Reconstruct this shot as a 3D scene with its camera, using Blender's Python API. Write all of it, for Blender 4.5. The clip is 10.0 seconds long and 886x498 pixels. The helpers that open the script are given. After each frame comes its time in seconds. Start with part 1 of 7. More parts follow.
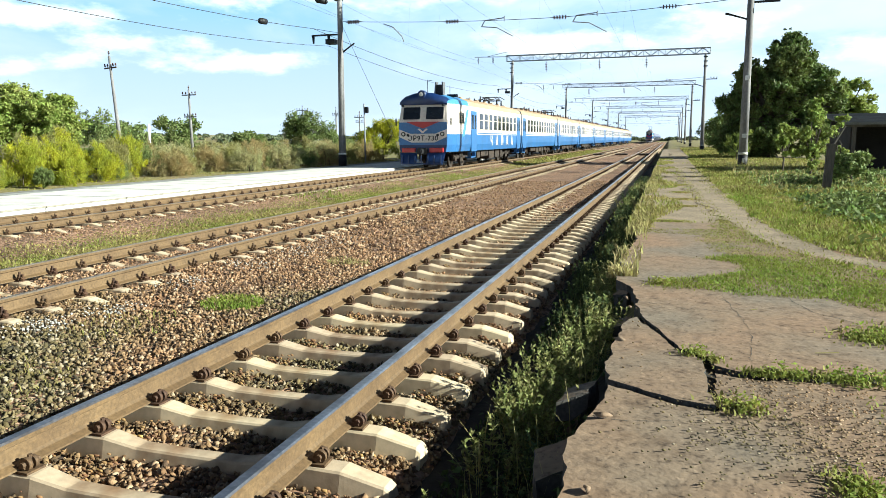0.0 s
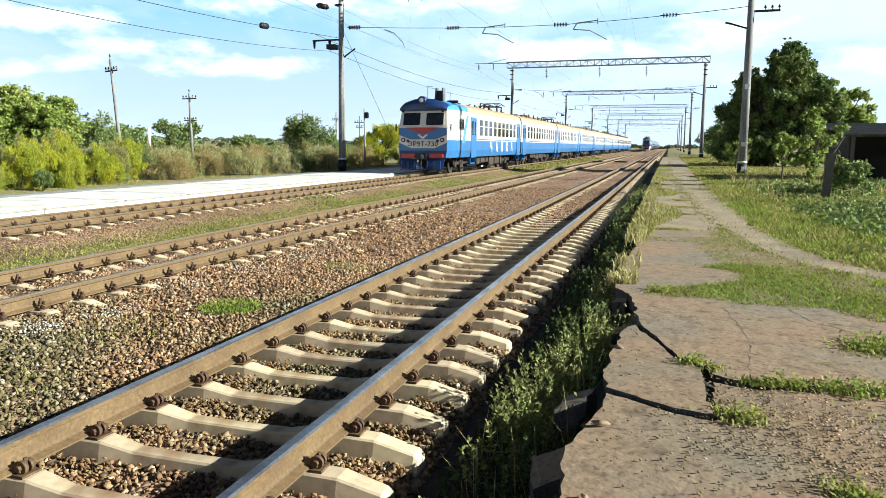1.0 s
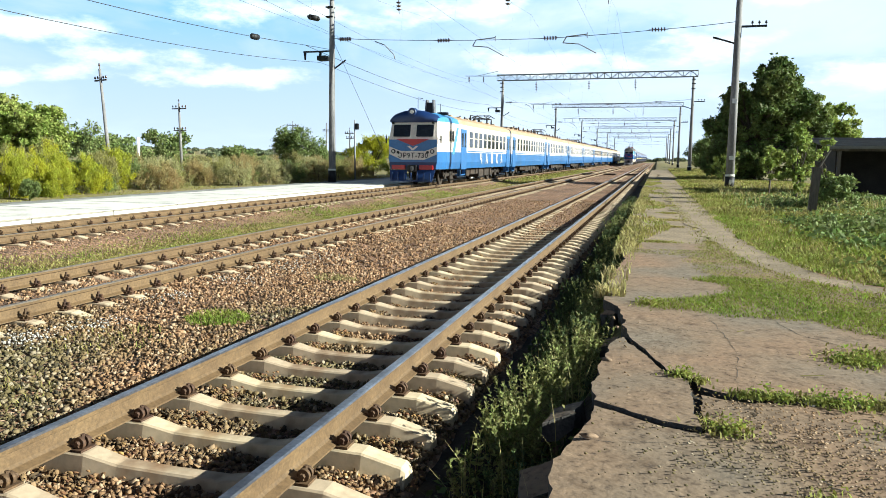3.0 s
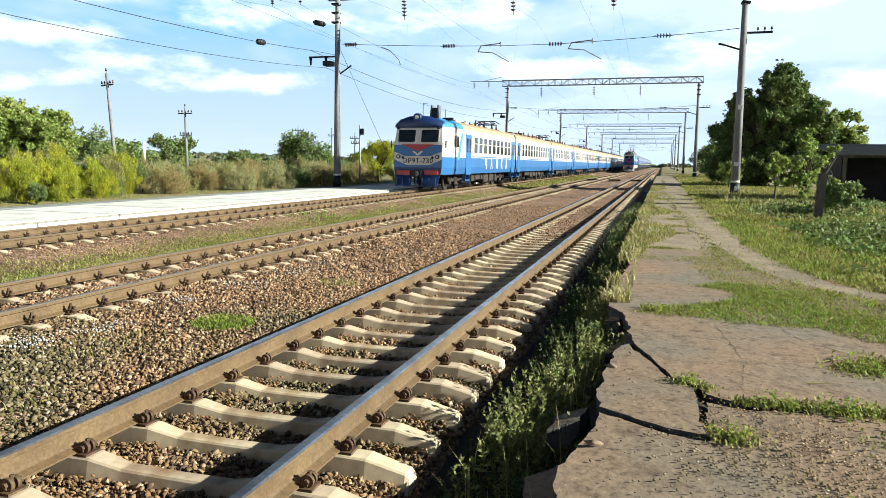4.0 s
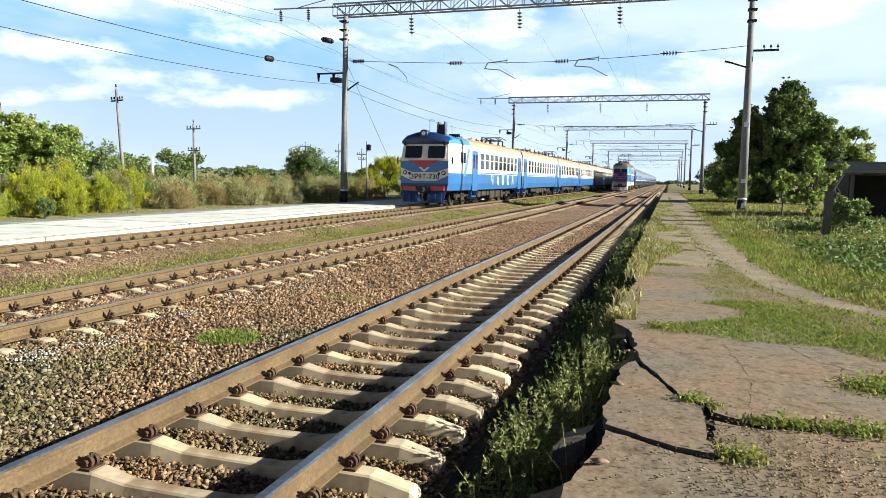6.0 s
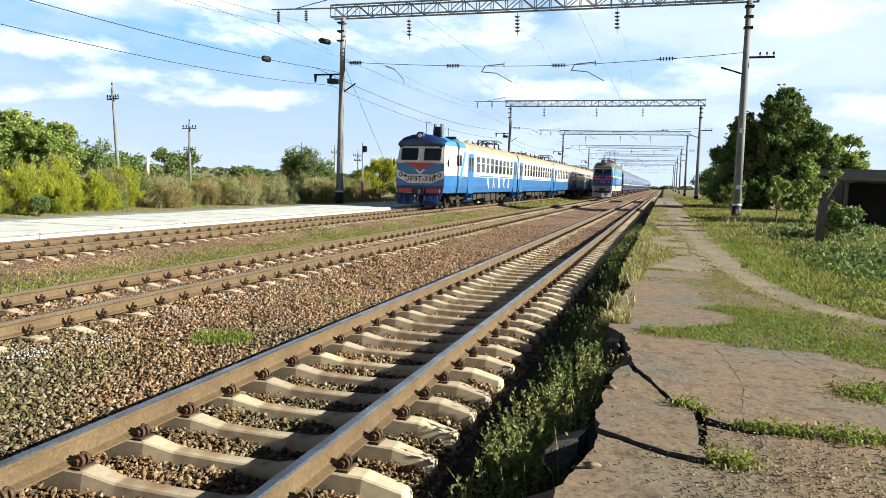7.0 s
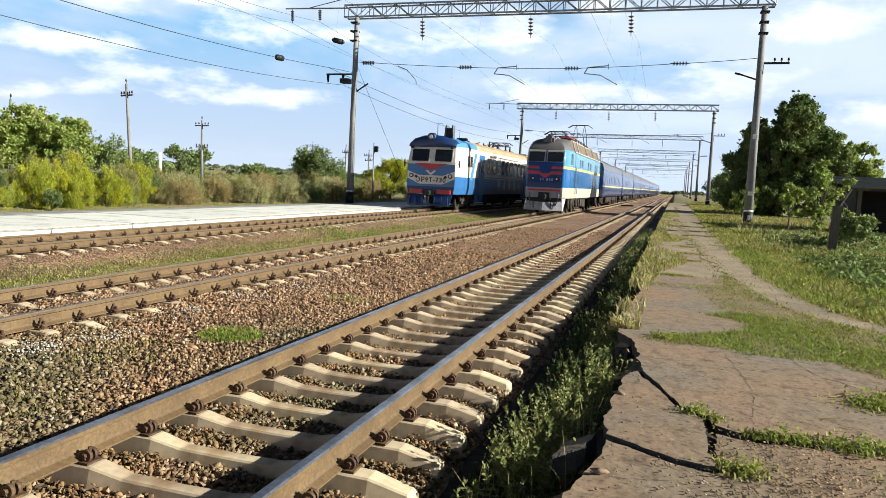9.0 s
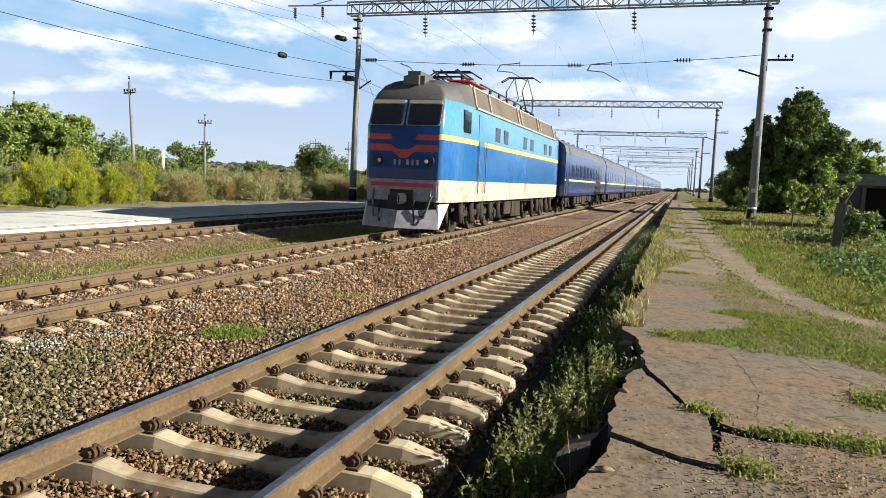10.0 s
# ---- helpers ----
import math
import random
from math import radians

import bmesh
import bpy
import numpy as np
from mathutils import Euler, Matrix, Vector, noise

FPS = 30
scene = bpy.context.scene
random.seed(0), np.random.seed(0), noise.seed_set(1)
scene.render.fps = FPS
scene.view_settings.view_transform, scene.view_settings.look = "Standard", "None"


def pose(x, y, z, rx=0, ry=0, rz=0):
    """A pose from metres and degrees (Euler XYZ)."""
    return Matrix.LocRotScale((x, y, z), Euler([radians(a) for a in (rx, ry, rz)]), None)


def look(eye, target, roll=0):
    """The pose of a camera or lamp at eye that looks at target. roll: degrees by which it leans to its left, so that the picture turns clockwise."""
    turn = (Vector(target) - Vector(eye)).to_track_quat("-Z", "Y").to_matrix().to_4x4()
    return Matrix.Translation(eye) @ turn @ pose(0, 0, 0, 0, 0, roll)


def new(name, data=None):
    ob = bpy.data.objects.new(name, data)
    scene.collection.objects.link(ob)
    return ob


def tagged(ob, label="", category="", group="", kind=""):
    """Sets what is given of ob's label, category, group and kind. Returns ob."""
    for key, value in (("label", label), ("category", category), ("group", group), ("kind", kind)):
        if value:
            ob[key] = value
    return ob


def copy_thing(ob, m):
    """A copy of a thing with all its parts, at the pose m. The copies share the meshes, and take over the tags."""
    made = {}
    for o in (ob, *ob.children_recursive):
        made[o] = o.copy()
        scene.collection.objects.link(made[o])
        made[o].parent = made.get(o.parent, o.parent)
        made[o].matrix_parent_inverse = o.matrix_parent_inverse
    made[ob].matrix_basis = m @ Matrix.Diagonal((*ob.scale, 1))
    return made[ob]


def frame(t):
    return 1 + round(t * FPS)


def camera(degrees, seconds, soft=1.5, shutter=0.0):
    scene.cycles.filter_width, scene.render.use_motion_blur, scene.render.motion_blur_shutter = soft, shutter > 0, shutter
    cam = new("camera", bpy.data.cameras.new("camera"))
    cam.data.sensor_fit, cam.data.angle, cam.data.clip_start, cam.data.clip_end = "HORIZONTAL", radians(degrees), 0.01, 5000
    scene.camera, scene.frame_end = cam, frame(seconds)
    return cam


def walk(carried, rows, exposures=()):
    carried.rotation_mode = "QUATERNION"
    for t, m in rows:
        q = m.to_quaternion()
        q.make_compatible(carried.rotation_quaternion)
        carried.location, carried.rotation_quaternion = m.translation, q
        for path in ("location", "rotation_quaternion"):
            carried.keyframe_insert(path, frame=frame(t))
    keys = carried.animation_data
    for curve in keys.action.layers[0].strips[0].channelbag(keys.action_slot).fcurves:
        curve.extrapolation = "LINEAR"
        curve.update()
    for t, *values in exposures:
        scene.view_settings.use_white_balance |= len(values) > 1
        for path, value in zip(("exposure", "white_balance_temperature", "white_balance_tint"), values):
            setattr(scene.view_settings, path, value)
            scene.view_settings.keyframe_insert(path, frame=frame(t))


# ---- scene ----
cam = camera(63.2, 10.0, soft=0.75)
PATH = [
    (0.0, pose(0.005, -0.009, 1.703, 81.390, 0.364, 17.247)),
    (0.5, pose(0.004, -0.012, 1.700, 81.663, 0.007, 16.646)),
    (1.0, pose(0.002, -0.006, 1.706, 81.845, -0.161, 17.230)),
    (1.5, pose(-0.004, -0.009, 1.701, 81.863, -0.333, 17.174)),
    (2.0, pose(0.004, -0.008, 1.706, 82.151, -0.031, 16.748)),
    (3.5, pose(0.007, 0.002, 1.710, 82.944, -0.727, 16.425)),
    (4.0, pose(0.004, -0.001, 1.713, 83.162, -0.679, 16.832)),
    (4.5, pose(-0.000, -0.000, 1.708, 83.627, -0.705, 17.479)),
    (5.0, pose(0.007, 0.006, 1.707, 83.423, -0.671, 17.785)),
    (6.5, pose(0.003, 0.001, 1.711, 84.737, -1.176, 17.004)),
    (7.0, pose(0.007, 0.000, 1.709, 84.619, -1.594, 17.009)),
    (7.5, pose(0.005, 0.004, 1.711, 84.367, -1.761, 17.635)),
    (8.0, pose(-0.014, 0.000, 1.713, 84.558, -2.127, 17.889)),
    (8.5, pose(0.002, 0.012, 1.709, 84.651, -2.563, 18.189)),
    (9.0, pose(-0.005, 0.015, 1.711, 84.685, -2.542, 17.838)),
    (9.5, pose(-0.022, 0.016, 1.709, 84.768, -2.551, 17.741)),
    (10.0, pose(-0.017, 0.021, 1.711, 84.460, -2.512, 18.048)),
]
# the picture darkens a little as the express comes near
EXPOSURES = [(0.0, 1.41, 6020, -2), (2.0, 1.39, 6020, -1), (4.5, 1.27, 6070, 0), (7.5, 1.20, 6200, 2), (9.0, 1.12, 6280, 4), (10.0, 1.05, 6300, 5)]
walk(cam, PATH, EXPOSURES)

# ---------------------------------------------------------------- world and light
SUN_EL, SUN_AZ = 23.0, 3.0          # degrees; azimuth from +x towards +y
sun_dir = Vector((math.cos(radians(SUN_EL)) * math.cos(radians(SUN_AZ)),
                  math.cos(radians(SUN_EL)) * math.sin(radians(SUN_AZ)), math.sin(radians(SUN_EL))))


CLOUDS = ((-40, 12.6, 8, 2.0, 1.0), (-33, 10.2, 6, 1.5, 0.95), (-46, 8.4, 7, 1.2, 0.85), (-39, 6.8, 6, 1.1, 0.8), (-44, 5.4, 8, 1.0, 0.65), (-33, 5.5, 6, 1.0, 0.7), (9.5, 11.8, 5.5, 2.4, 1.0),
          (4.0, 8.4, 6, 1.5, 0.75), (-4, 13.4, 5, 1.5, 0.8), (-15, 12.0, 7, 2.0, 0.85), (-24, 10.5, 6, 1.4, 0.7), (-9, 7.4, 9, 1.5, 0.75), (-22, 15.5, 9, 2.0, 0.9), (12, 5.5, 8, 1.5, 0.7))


def build_world():
    w = bpy.data.worlds.new("sky")
    scene.world = w
    w.use_nodes = True
    nt = w.node_tree
    nt.nodes.clear()
    out = nt.nodes.new("ShaderNodeOutputWorld")
    bg = nt.nodes.new("ShaderNodeBackground")
    sky = nt.nodes.new("ShaderNodeTexSky")
    sky.sky_type = "NISHITA"
    sky.sun_disc = False
    sky.sun_elevation = radians(SUN_EL)
    sky.sun_rotation = radians(90 - SUN_AZ)
    sky.air_density, sky.dust_density, sky.ozone_density = 0.13, 0.05, 1.5
    bg.inputs["Strength"].default_value = 0.05
    tc = nt.nodes.new("ShaderNodeTexCoord")
    sep = nt.nodes.new("ShaderNodeSeparateXYZ")
    nt.links.new(tc.outputs["Generated"], sep.inputs[0])
    # clouds: soft banks, flattened towards the horizon
    comb = nt.nodes.new("ShaderNodeMapping"); comb.inputs["Scale"].default_value = (1.0, 1.0, 2.6)
    nt.links.new(tc.outputs["Generated"], comb.inputs[0])
    n1 = nt.nodes.new("ShaderNodeTexNoise")
    n1.inputs["Scale"].default_value = 2.3
    n1.inputs["Detail"].default_value = 7
    n1.inputs["Roughness"].default_value = 0.52
    n1.inputs["Distortion"].default_value = 0.3
    off = nt.nodes.new("ShaderNodeMapping"); off.inputs["Location"].default_value = (3.1, 1.7, 0.4)
    nt.links.new(comb.outputs[0], off.inputs[0]); nt.links.new(off.outputs[0], n1.inputs["Vector"])
    ramp = nt.nodes.new("ShaderNodeValToRGB")
    ramp.color_ramp.elements[0].position, ramp.color_ramp.elements[1].position = 0.40, 0.52
    nt.links.new(n1.outputs["Fac"], ramp.inputs[0])
    thin = nt.nodes.new("ShaderNodeMapRange")
    thin.inputs["From Min"].default_value, thin.inputs["From Max"].default_value = 0.21, 0.33
    thin.inputs["To Min"].default_value, thin.inputs["To Max"].default_value = 1.0, 0.04
    nt.links.new(sep.outputs["Z"], thin.inputs["Value"])
    cover = nt.nodes.new("ShaderNodeMath"); cover.operation = "MULTIPLY"
    nt.links.new(ramp.outputs[0], cover.inputs[0]); nt.links.new(thin.outputs[0], cover.inputs[1])
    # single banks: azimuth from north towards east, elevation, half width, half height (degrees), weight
    total = None
    warp = nt.nodes.new("ShaderNodeTexNoise"); warp.inputs["Scale"].default_value = 5.0; warp.inputs["Detail"].default_value = 6
    nt.links.new(comb.outputs[0], warp.inputs["Vector"])
    wv = nt.nodes.new("ShaderNodeVectorMath"); wv.operation = "MULTIPLY_ADD"
    wv.inputs[1].default_value = (0.22, 0.22, 0.075)
    nt.links.new(warp.outputs["Color"], wv.inputs[0]); nt.links.new(tc.outputs["Generated"], wv.inputs[2])
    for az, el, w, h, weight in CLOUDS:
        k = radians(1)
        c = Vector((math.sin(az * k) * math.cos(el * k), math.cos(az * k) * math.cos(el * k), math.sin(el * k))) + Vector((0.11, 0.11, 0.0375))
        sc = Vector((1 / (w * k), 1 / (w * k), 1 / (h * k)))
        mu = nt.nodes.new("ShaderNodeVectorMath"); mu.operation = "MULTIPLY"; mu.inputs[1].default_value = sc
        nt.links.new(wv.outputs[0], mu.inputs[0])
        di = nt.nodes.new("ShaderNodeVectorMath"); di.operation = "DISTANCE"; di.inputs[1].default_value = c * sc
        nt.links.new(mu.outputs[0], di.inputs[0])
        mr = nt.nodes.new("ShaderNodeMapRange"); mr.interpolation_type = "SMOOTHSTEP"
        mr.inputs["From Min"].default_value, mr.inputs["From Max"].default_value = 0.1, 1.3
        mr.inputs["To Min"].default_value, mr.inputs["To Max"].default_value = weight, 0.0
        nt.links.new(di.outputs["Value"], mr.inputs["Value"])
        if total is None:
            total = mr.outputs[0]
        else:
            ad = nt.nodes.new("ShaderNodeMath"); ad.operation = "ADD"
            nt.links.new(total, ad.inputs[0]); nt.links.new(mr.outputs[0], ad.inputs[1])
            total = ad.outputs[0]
    n2 = nt.nodes.new("ShaderNodeTexNoise")
    n2.inputs["Scale"].default_value = 11.0
    n2.inputs["Detail"].default_value = 8
    n2.inputs["Roughness"].default_value = 0.6
    nt.links.new(off.outputs[0], n2.inputs["Vector"])
    puff = nt.nodes.new("ShaderNodeMath"); puff.operation = "MULTIPLY_ADD"
    puff.inputs[1].default_value, puff.inputs[2].default_value = 2.2, -1.1
    nt.links.new(n2.outputs["Fac"], puff.inputs[0])
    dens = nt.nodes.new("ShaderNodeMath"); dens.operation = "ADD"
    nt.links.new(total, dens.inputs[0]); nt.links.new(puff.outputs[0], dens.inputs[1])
    bank = nt.nodes.new("ShaderNodeMapRange"); bank.interpolation_type = "SMOOTHSTEP"
    bank.inputs["From Min"].default_value, bank.inputs["From Max"].default_value = 0.25, 0.95
    bank.inputs["To Min"].default_value, bank.inputs["To Max"].default_value = 0.0, 1.0
    nt.links.new(dens.outputs[0], bank.inputs["Value"])
    cr = nt.nodes.new("ShaderNodeValToRGB")
    cr.color_ramp.elements[0].position, cr.color_ramp.elements[0].color = 0.40, (6.4, 7.3, 9.4, 1)
    cr.color_ramp.elements[1].position, cr.color_ramp.elements[1].color = 0.60, (7.6, 8.4, 9.9, 1)
    nt.links.new(n1.outputs["Fac"], cr.inputs[0])
    mix = nt.nodes.new("ShaderNodeMix"); mix.data_type = "RGBA"
    nt.links.new(cover.outputs[0], mix.inputs["Factor"])
    # bright lower sky: white haze at the horizon, turning cyan-blue above
    hz = nt.nodes.new("ShaderNodeMapRange")
    hz.inputs["From Min"].default_value, hz.inputs["From Max"].default_value = 0.20, 0.30
    hz.inputs["To Min"].default_value, hz.inputs["To Max"].default_value = 0.9, 0.0
    nt.links.new(sep.outputs["Z"], hz.inputs["Value"])
    low = nt.nodes.new("ShaderNodeMix"); low.data_type = "RGBA"
    nt.links.new(hz.outputs[0], low.inputs["Factor"])
    nt.links.new(sky.outputs[0], low.inputs["A"])
    hc = nt.nodes.new("ShaderNodeValToRGB")
    hc.color_ramp.elements[0].position, hc.color_ramp.elements[0].color = 0.0, (7.2, 7.8, 8.9, 1)
    hc.color_ramp.elements[1].position, hc.color_ramp.elements[1].color = 0.20, (2.9, 6.1, 9.6, 1)
    mid = hc.color_ramp.elements.new(0.10); mid.color = (5.7, 7.1, 9.5, 1)
    nt.links.new(sep.outputs["Z"], hc.inputs[0])
    nt.links.new(hc.outputs[0], low.inputs["B"])
    nt.links.new(low.outputs["Result"], mix.inputs["A"])
    nt.links.new(cr.outputs[0], mix.inputs["B"])
    white = nt.nodes.new("ShaderNodeMix"); white.data_type = "RGBA"
    white.inputs["B"].default_value = (10.4, 10.5, 10.7, 1)
    nt.links.new(bank.outputs[0], white.inputs["Factor"])
    nt.links.new(mix.outputs["Result"], white.inputs["A"])
    nt.links.new(white.outputs["Result"], bg.inputs["Color"])
    nt.links.new(bg.outputs[0], out.inputs[0])


build_world()
sun_data = bpy.data.lights.new("sun", "SUN")
sun_data.energy, sun_data.angle, sun_data.color = 5.0, radians(0.55), (1.0, 0.94, 0.83)
sun = new("sun", sun_data)
sun.matrix_world = look(sun_dir * 50, (0, 0, 0))


# ---------------------------------------------------------------- materials
def mat(name, col, rough=0.7, metal=0.0, col2=None, scale=8.0, fine=60.0, amount=0.5, bump=0.0, bump_scale=None,
        vary=0.0, island=0.0, spec=0.5, translucent=0.0, stretch=(1, 1, 1), low=0.38, high=0.64):
    """Two scales of colour variation between col and col2, bump, and per-object or per-island variation."""
    m = bpy.data.materials.new(name)
    m.use_nodes = True
    nt = m.node_tree
    b = nt.nodes["Principled BSDF"]
    b.inputs["Roughness"].default_value = rough
    b.inputs["Metallic"].default_value = metal
    b.inputs["Specular IOR Level"].default_value = spec
    col2 = col2 or tuple(c * 0.7 for c in col)
    tc = nt.nodes.new("ShaderNodeTexCoord")
    mp = nt.nodes.new("ShaderNodeMapping"); mp.inputs["Scale"].default_value = stretch
    nt.links.new(tc.outputs["Object"], mp.inputs[0])
    n1 = nt.nodes.new("ShaderNodeTexNoise"); n1.inputs["Scale"].default_value = scale; n1.inputs["Detail"].default_value = 5
    n2 = nt.nodes.new("ShaderNodeTexNoise"); n2.inputs["Scale"].default_value = fine; n2.inputs["Detail"].default_value = 3
    for n in (n1, n2):
        nt.links.new(mp.outputs[0], n.inputs["Vector"])
    r1 = nt.nodes.new("ShaderNodeValToRGB")
    r1.color_ramp.elements[0].position, r1.color_ramp.elements[1].position = low, high
    r1.color_ramp.elements[0].color, r1.color_ramp.elements[1].color = (*col, 1), (*col2, 1)
    nt.links.new(n1.outputs["Fac"], r1.inputs[0])
    hs = nt.nodes.new("ShaderNodeHueSaturation")
    nt.links.new(r1.outputs[0], hs.inputs["Color"])
    mr = nt.nodes.new("ShaderNodeMapRange")
    mr.inputs["From Min"].default_value, mr.inputs["From Max"].default_value = 0.3, 0.7
    mr.inputs["To Min"].default_value, mr.inputs["To Max"].default_value = 1 - amount * 0.6, 1 + amount * 0.6
    nt.links.new(n2.outputs["Fac"], mr.inputs["Value"])
    val = mr.outputs[0]
    if vary or island:
        src = nt.nodes.new("ShaderNodeObjectInfo") if vary else nt.nodes.new("ShaderNodeNewGeometry")
        rnd = src.outputs["Random"] if vary else src.outputs["Random Per Island"]
        k = vary or island
        m2 = nt.nodes.new("ShaderNodeMapRange")
        m2.inputs["To Min"].default_value, m2.inputs["To Max"].default_value = 1 - k, 1 + k
        nt.links.new(rnd, m2.inputs["Value"])
        mu = nt.nodes.new("ShaderNodeMath"); mu.operation = "MULTIPLY"
        nt.links.new(val, mu.inputs[0]); nt.links.new(m2.outputs[0], mu.inputs[1])
        val = mu.outputs[0]
        m3 = nt.nodes.new("ShaderNodeMapRange")
        m3.inputs["To Min"].default_value, m3.inputs["To Max"].default_value = 0.5 - k * 0.05, 0.5 + k * 0.05
        nt.links.new(rnd, m3.inputs["Value"])
        nt.links.new(m3.outputs[0], hs.inputs["Hue"])
    nt.links.new(val, hs.inputs["Value"])
    nt.links.new(hs.outputs[0], b.inputs["Base Color"])
    if bump:
        bp = nt.nodes.new("ShaderNodeBump"); bp.inputs["Strength"].default_value = bump
        bp.inputs["Distance"].default_value = 0.02
        if bump_scale:
            n3 = nt.nodes.new("ShaderNodeTexNoise"); n3.inputs["Scale"].default_value = bump_scale; n3.inputs["Detail"].default_value = 4
            nt.links.new(mp.outputs[0], n3.inputs["Vector"])
            nt.links.new(n3.outputs["Fac"], bp.inputs["Height"])
        else:
            nt.links.new(n2.outputs["Fac"], bp.inputs["Height"])
        nt.links.new(bp.outputs[0], b.inputs["Normal"])
    if translucent:
        tr = nt.nodes.new("ShaderNodeBsdfTranslucent")
        nt.links.new(hs.outputs[0], tr.inputs["Color"])
        mx = nt.nodes.new("ShaderNodeMixShader"); mx.inputs[0].default_value = translucent
        nt.links.new(b.outputs[0], mx.inputs[1]); nt.links.new(tr.outputs[0], mx.inputs[2])
        nt.links.new(mx.outputs[0], nt.nodes["Material Output"].inputs["Surface"])
    return m


def ballast_material():
    """Crushed stone: cells of grey, brown and pinkish stone with dark joints, rustier near the rails."""
    m = bpy.data.materials.new("ballast")
    m.use_nodes = True
    nt = m.node_tree
    b = nt.nodes["Principled BSDF"]; b.inputs["Roughness"].default_value = 0.9
    tc = nt.nodes.new("ShaderNodeTexCoord")
    vo = nt.nodes.new("ShaderNodeTexVoronoi"); vo.inputs["Scale"].default_value = 21
    nt.links.new(tc.outputs["Object"], vo.inputs["Vector"])
    ra = nt.nodes.new("ShaderNodeValToRGB")
    e = ra.color_ramp.elements
    e[0].position, e[0].color = 0.0, (0.050, 0.030, 0.021, 1)
    e[1].position, e[1].color = 1.0, (0.34, 0.225, 0.155, 1)
    for p, c in ((0.35, (0.175, 0.095, 0.050, 1)), (0.6, (0.250, 0.140, 0.080, 1)), (0.8, (0.310, 0.183, 0.113, 1))):
        x = e.new(p); x.color = c
    sp = nt.nodes.new("ShaderNodeSeparateColor")
    nt.links.new(vo.outputs["Color"], sp.inputs[0]); nt.links.new(sp.outputs[0], ra.inputs[0])
    n = nt.nodes.new("ShaderNodeTexNoise"); n.inputs["Scale"].default_value = 0.55; n.inputs["Detail"].default_value = 5
    nt.links.new(tc.outputs["Object"], n.inputs["Vector"])
    mr = nt.nodes.new("ShaderNodeMapRange")
    mr.inputs["From Min"].default_value, mr.inputs["From Max"].default_value = 0.3, 0.7
    mr.inputs["To Min"].default_value, mr.inputs["To Max"].default_value = 0.7, 1.3
    nt.links.new(n.outputs["Fac"], mr.inputs["Value"])
    hs = nt.nodes.new("ShaderNodeHueSaturation")
    nt.links.new(ra.outputs[0], hs.inputs["Color"]); nt.links.new(mr.outputs[0], hs.inputs["Value"])
    nt.links.new(hs.outputs[0], b.inputs["Base Color"])
    bp = nt.nodes.new("ShaderNodeBump"); bp.inputs["Strength"].default_value = 1.0; bp.inputs["Distance"].default_value = 0.035
    bp.invert = True
    nt.links.new(vo.outputs["Distance"], bp.inputs["Height"]); nt.links.new(bp.outputs[0], b.inputs["Normal"])
    return m


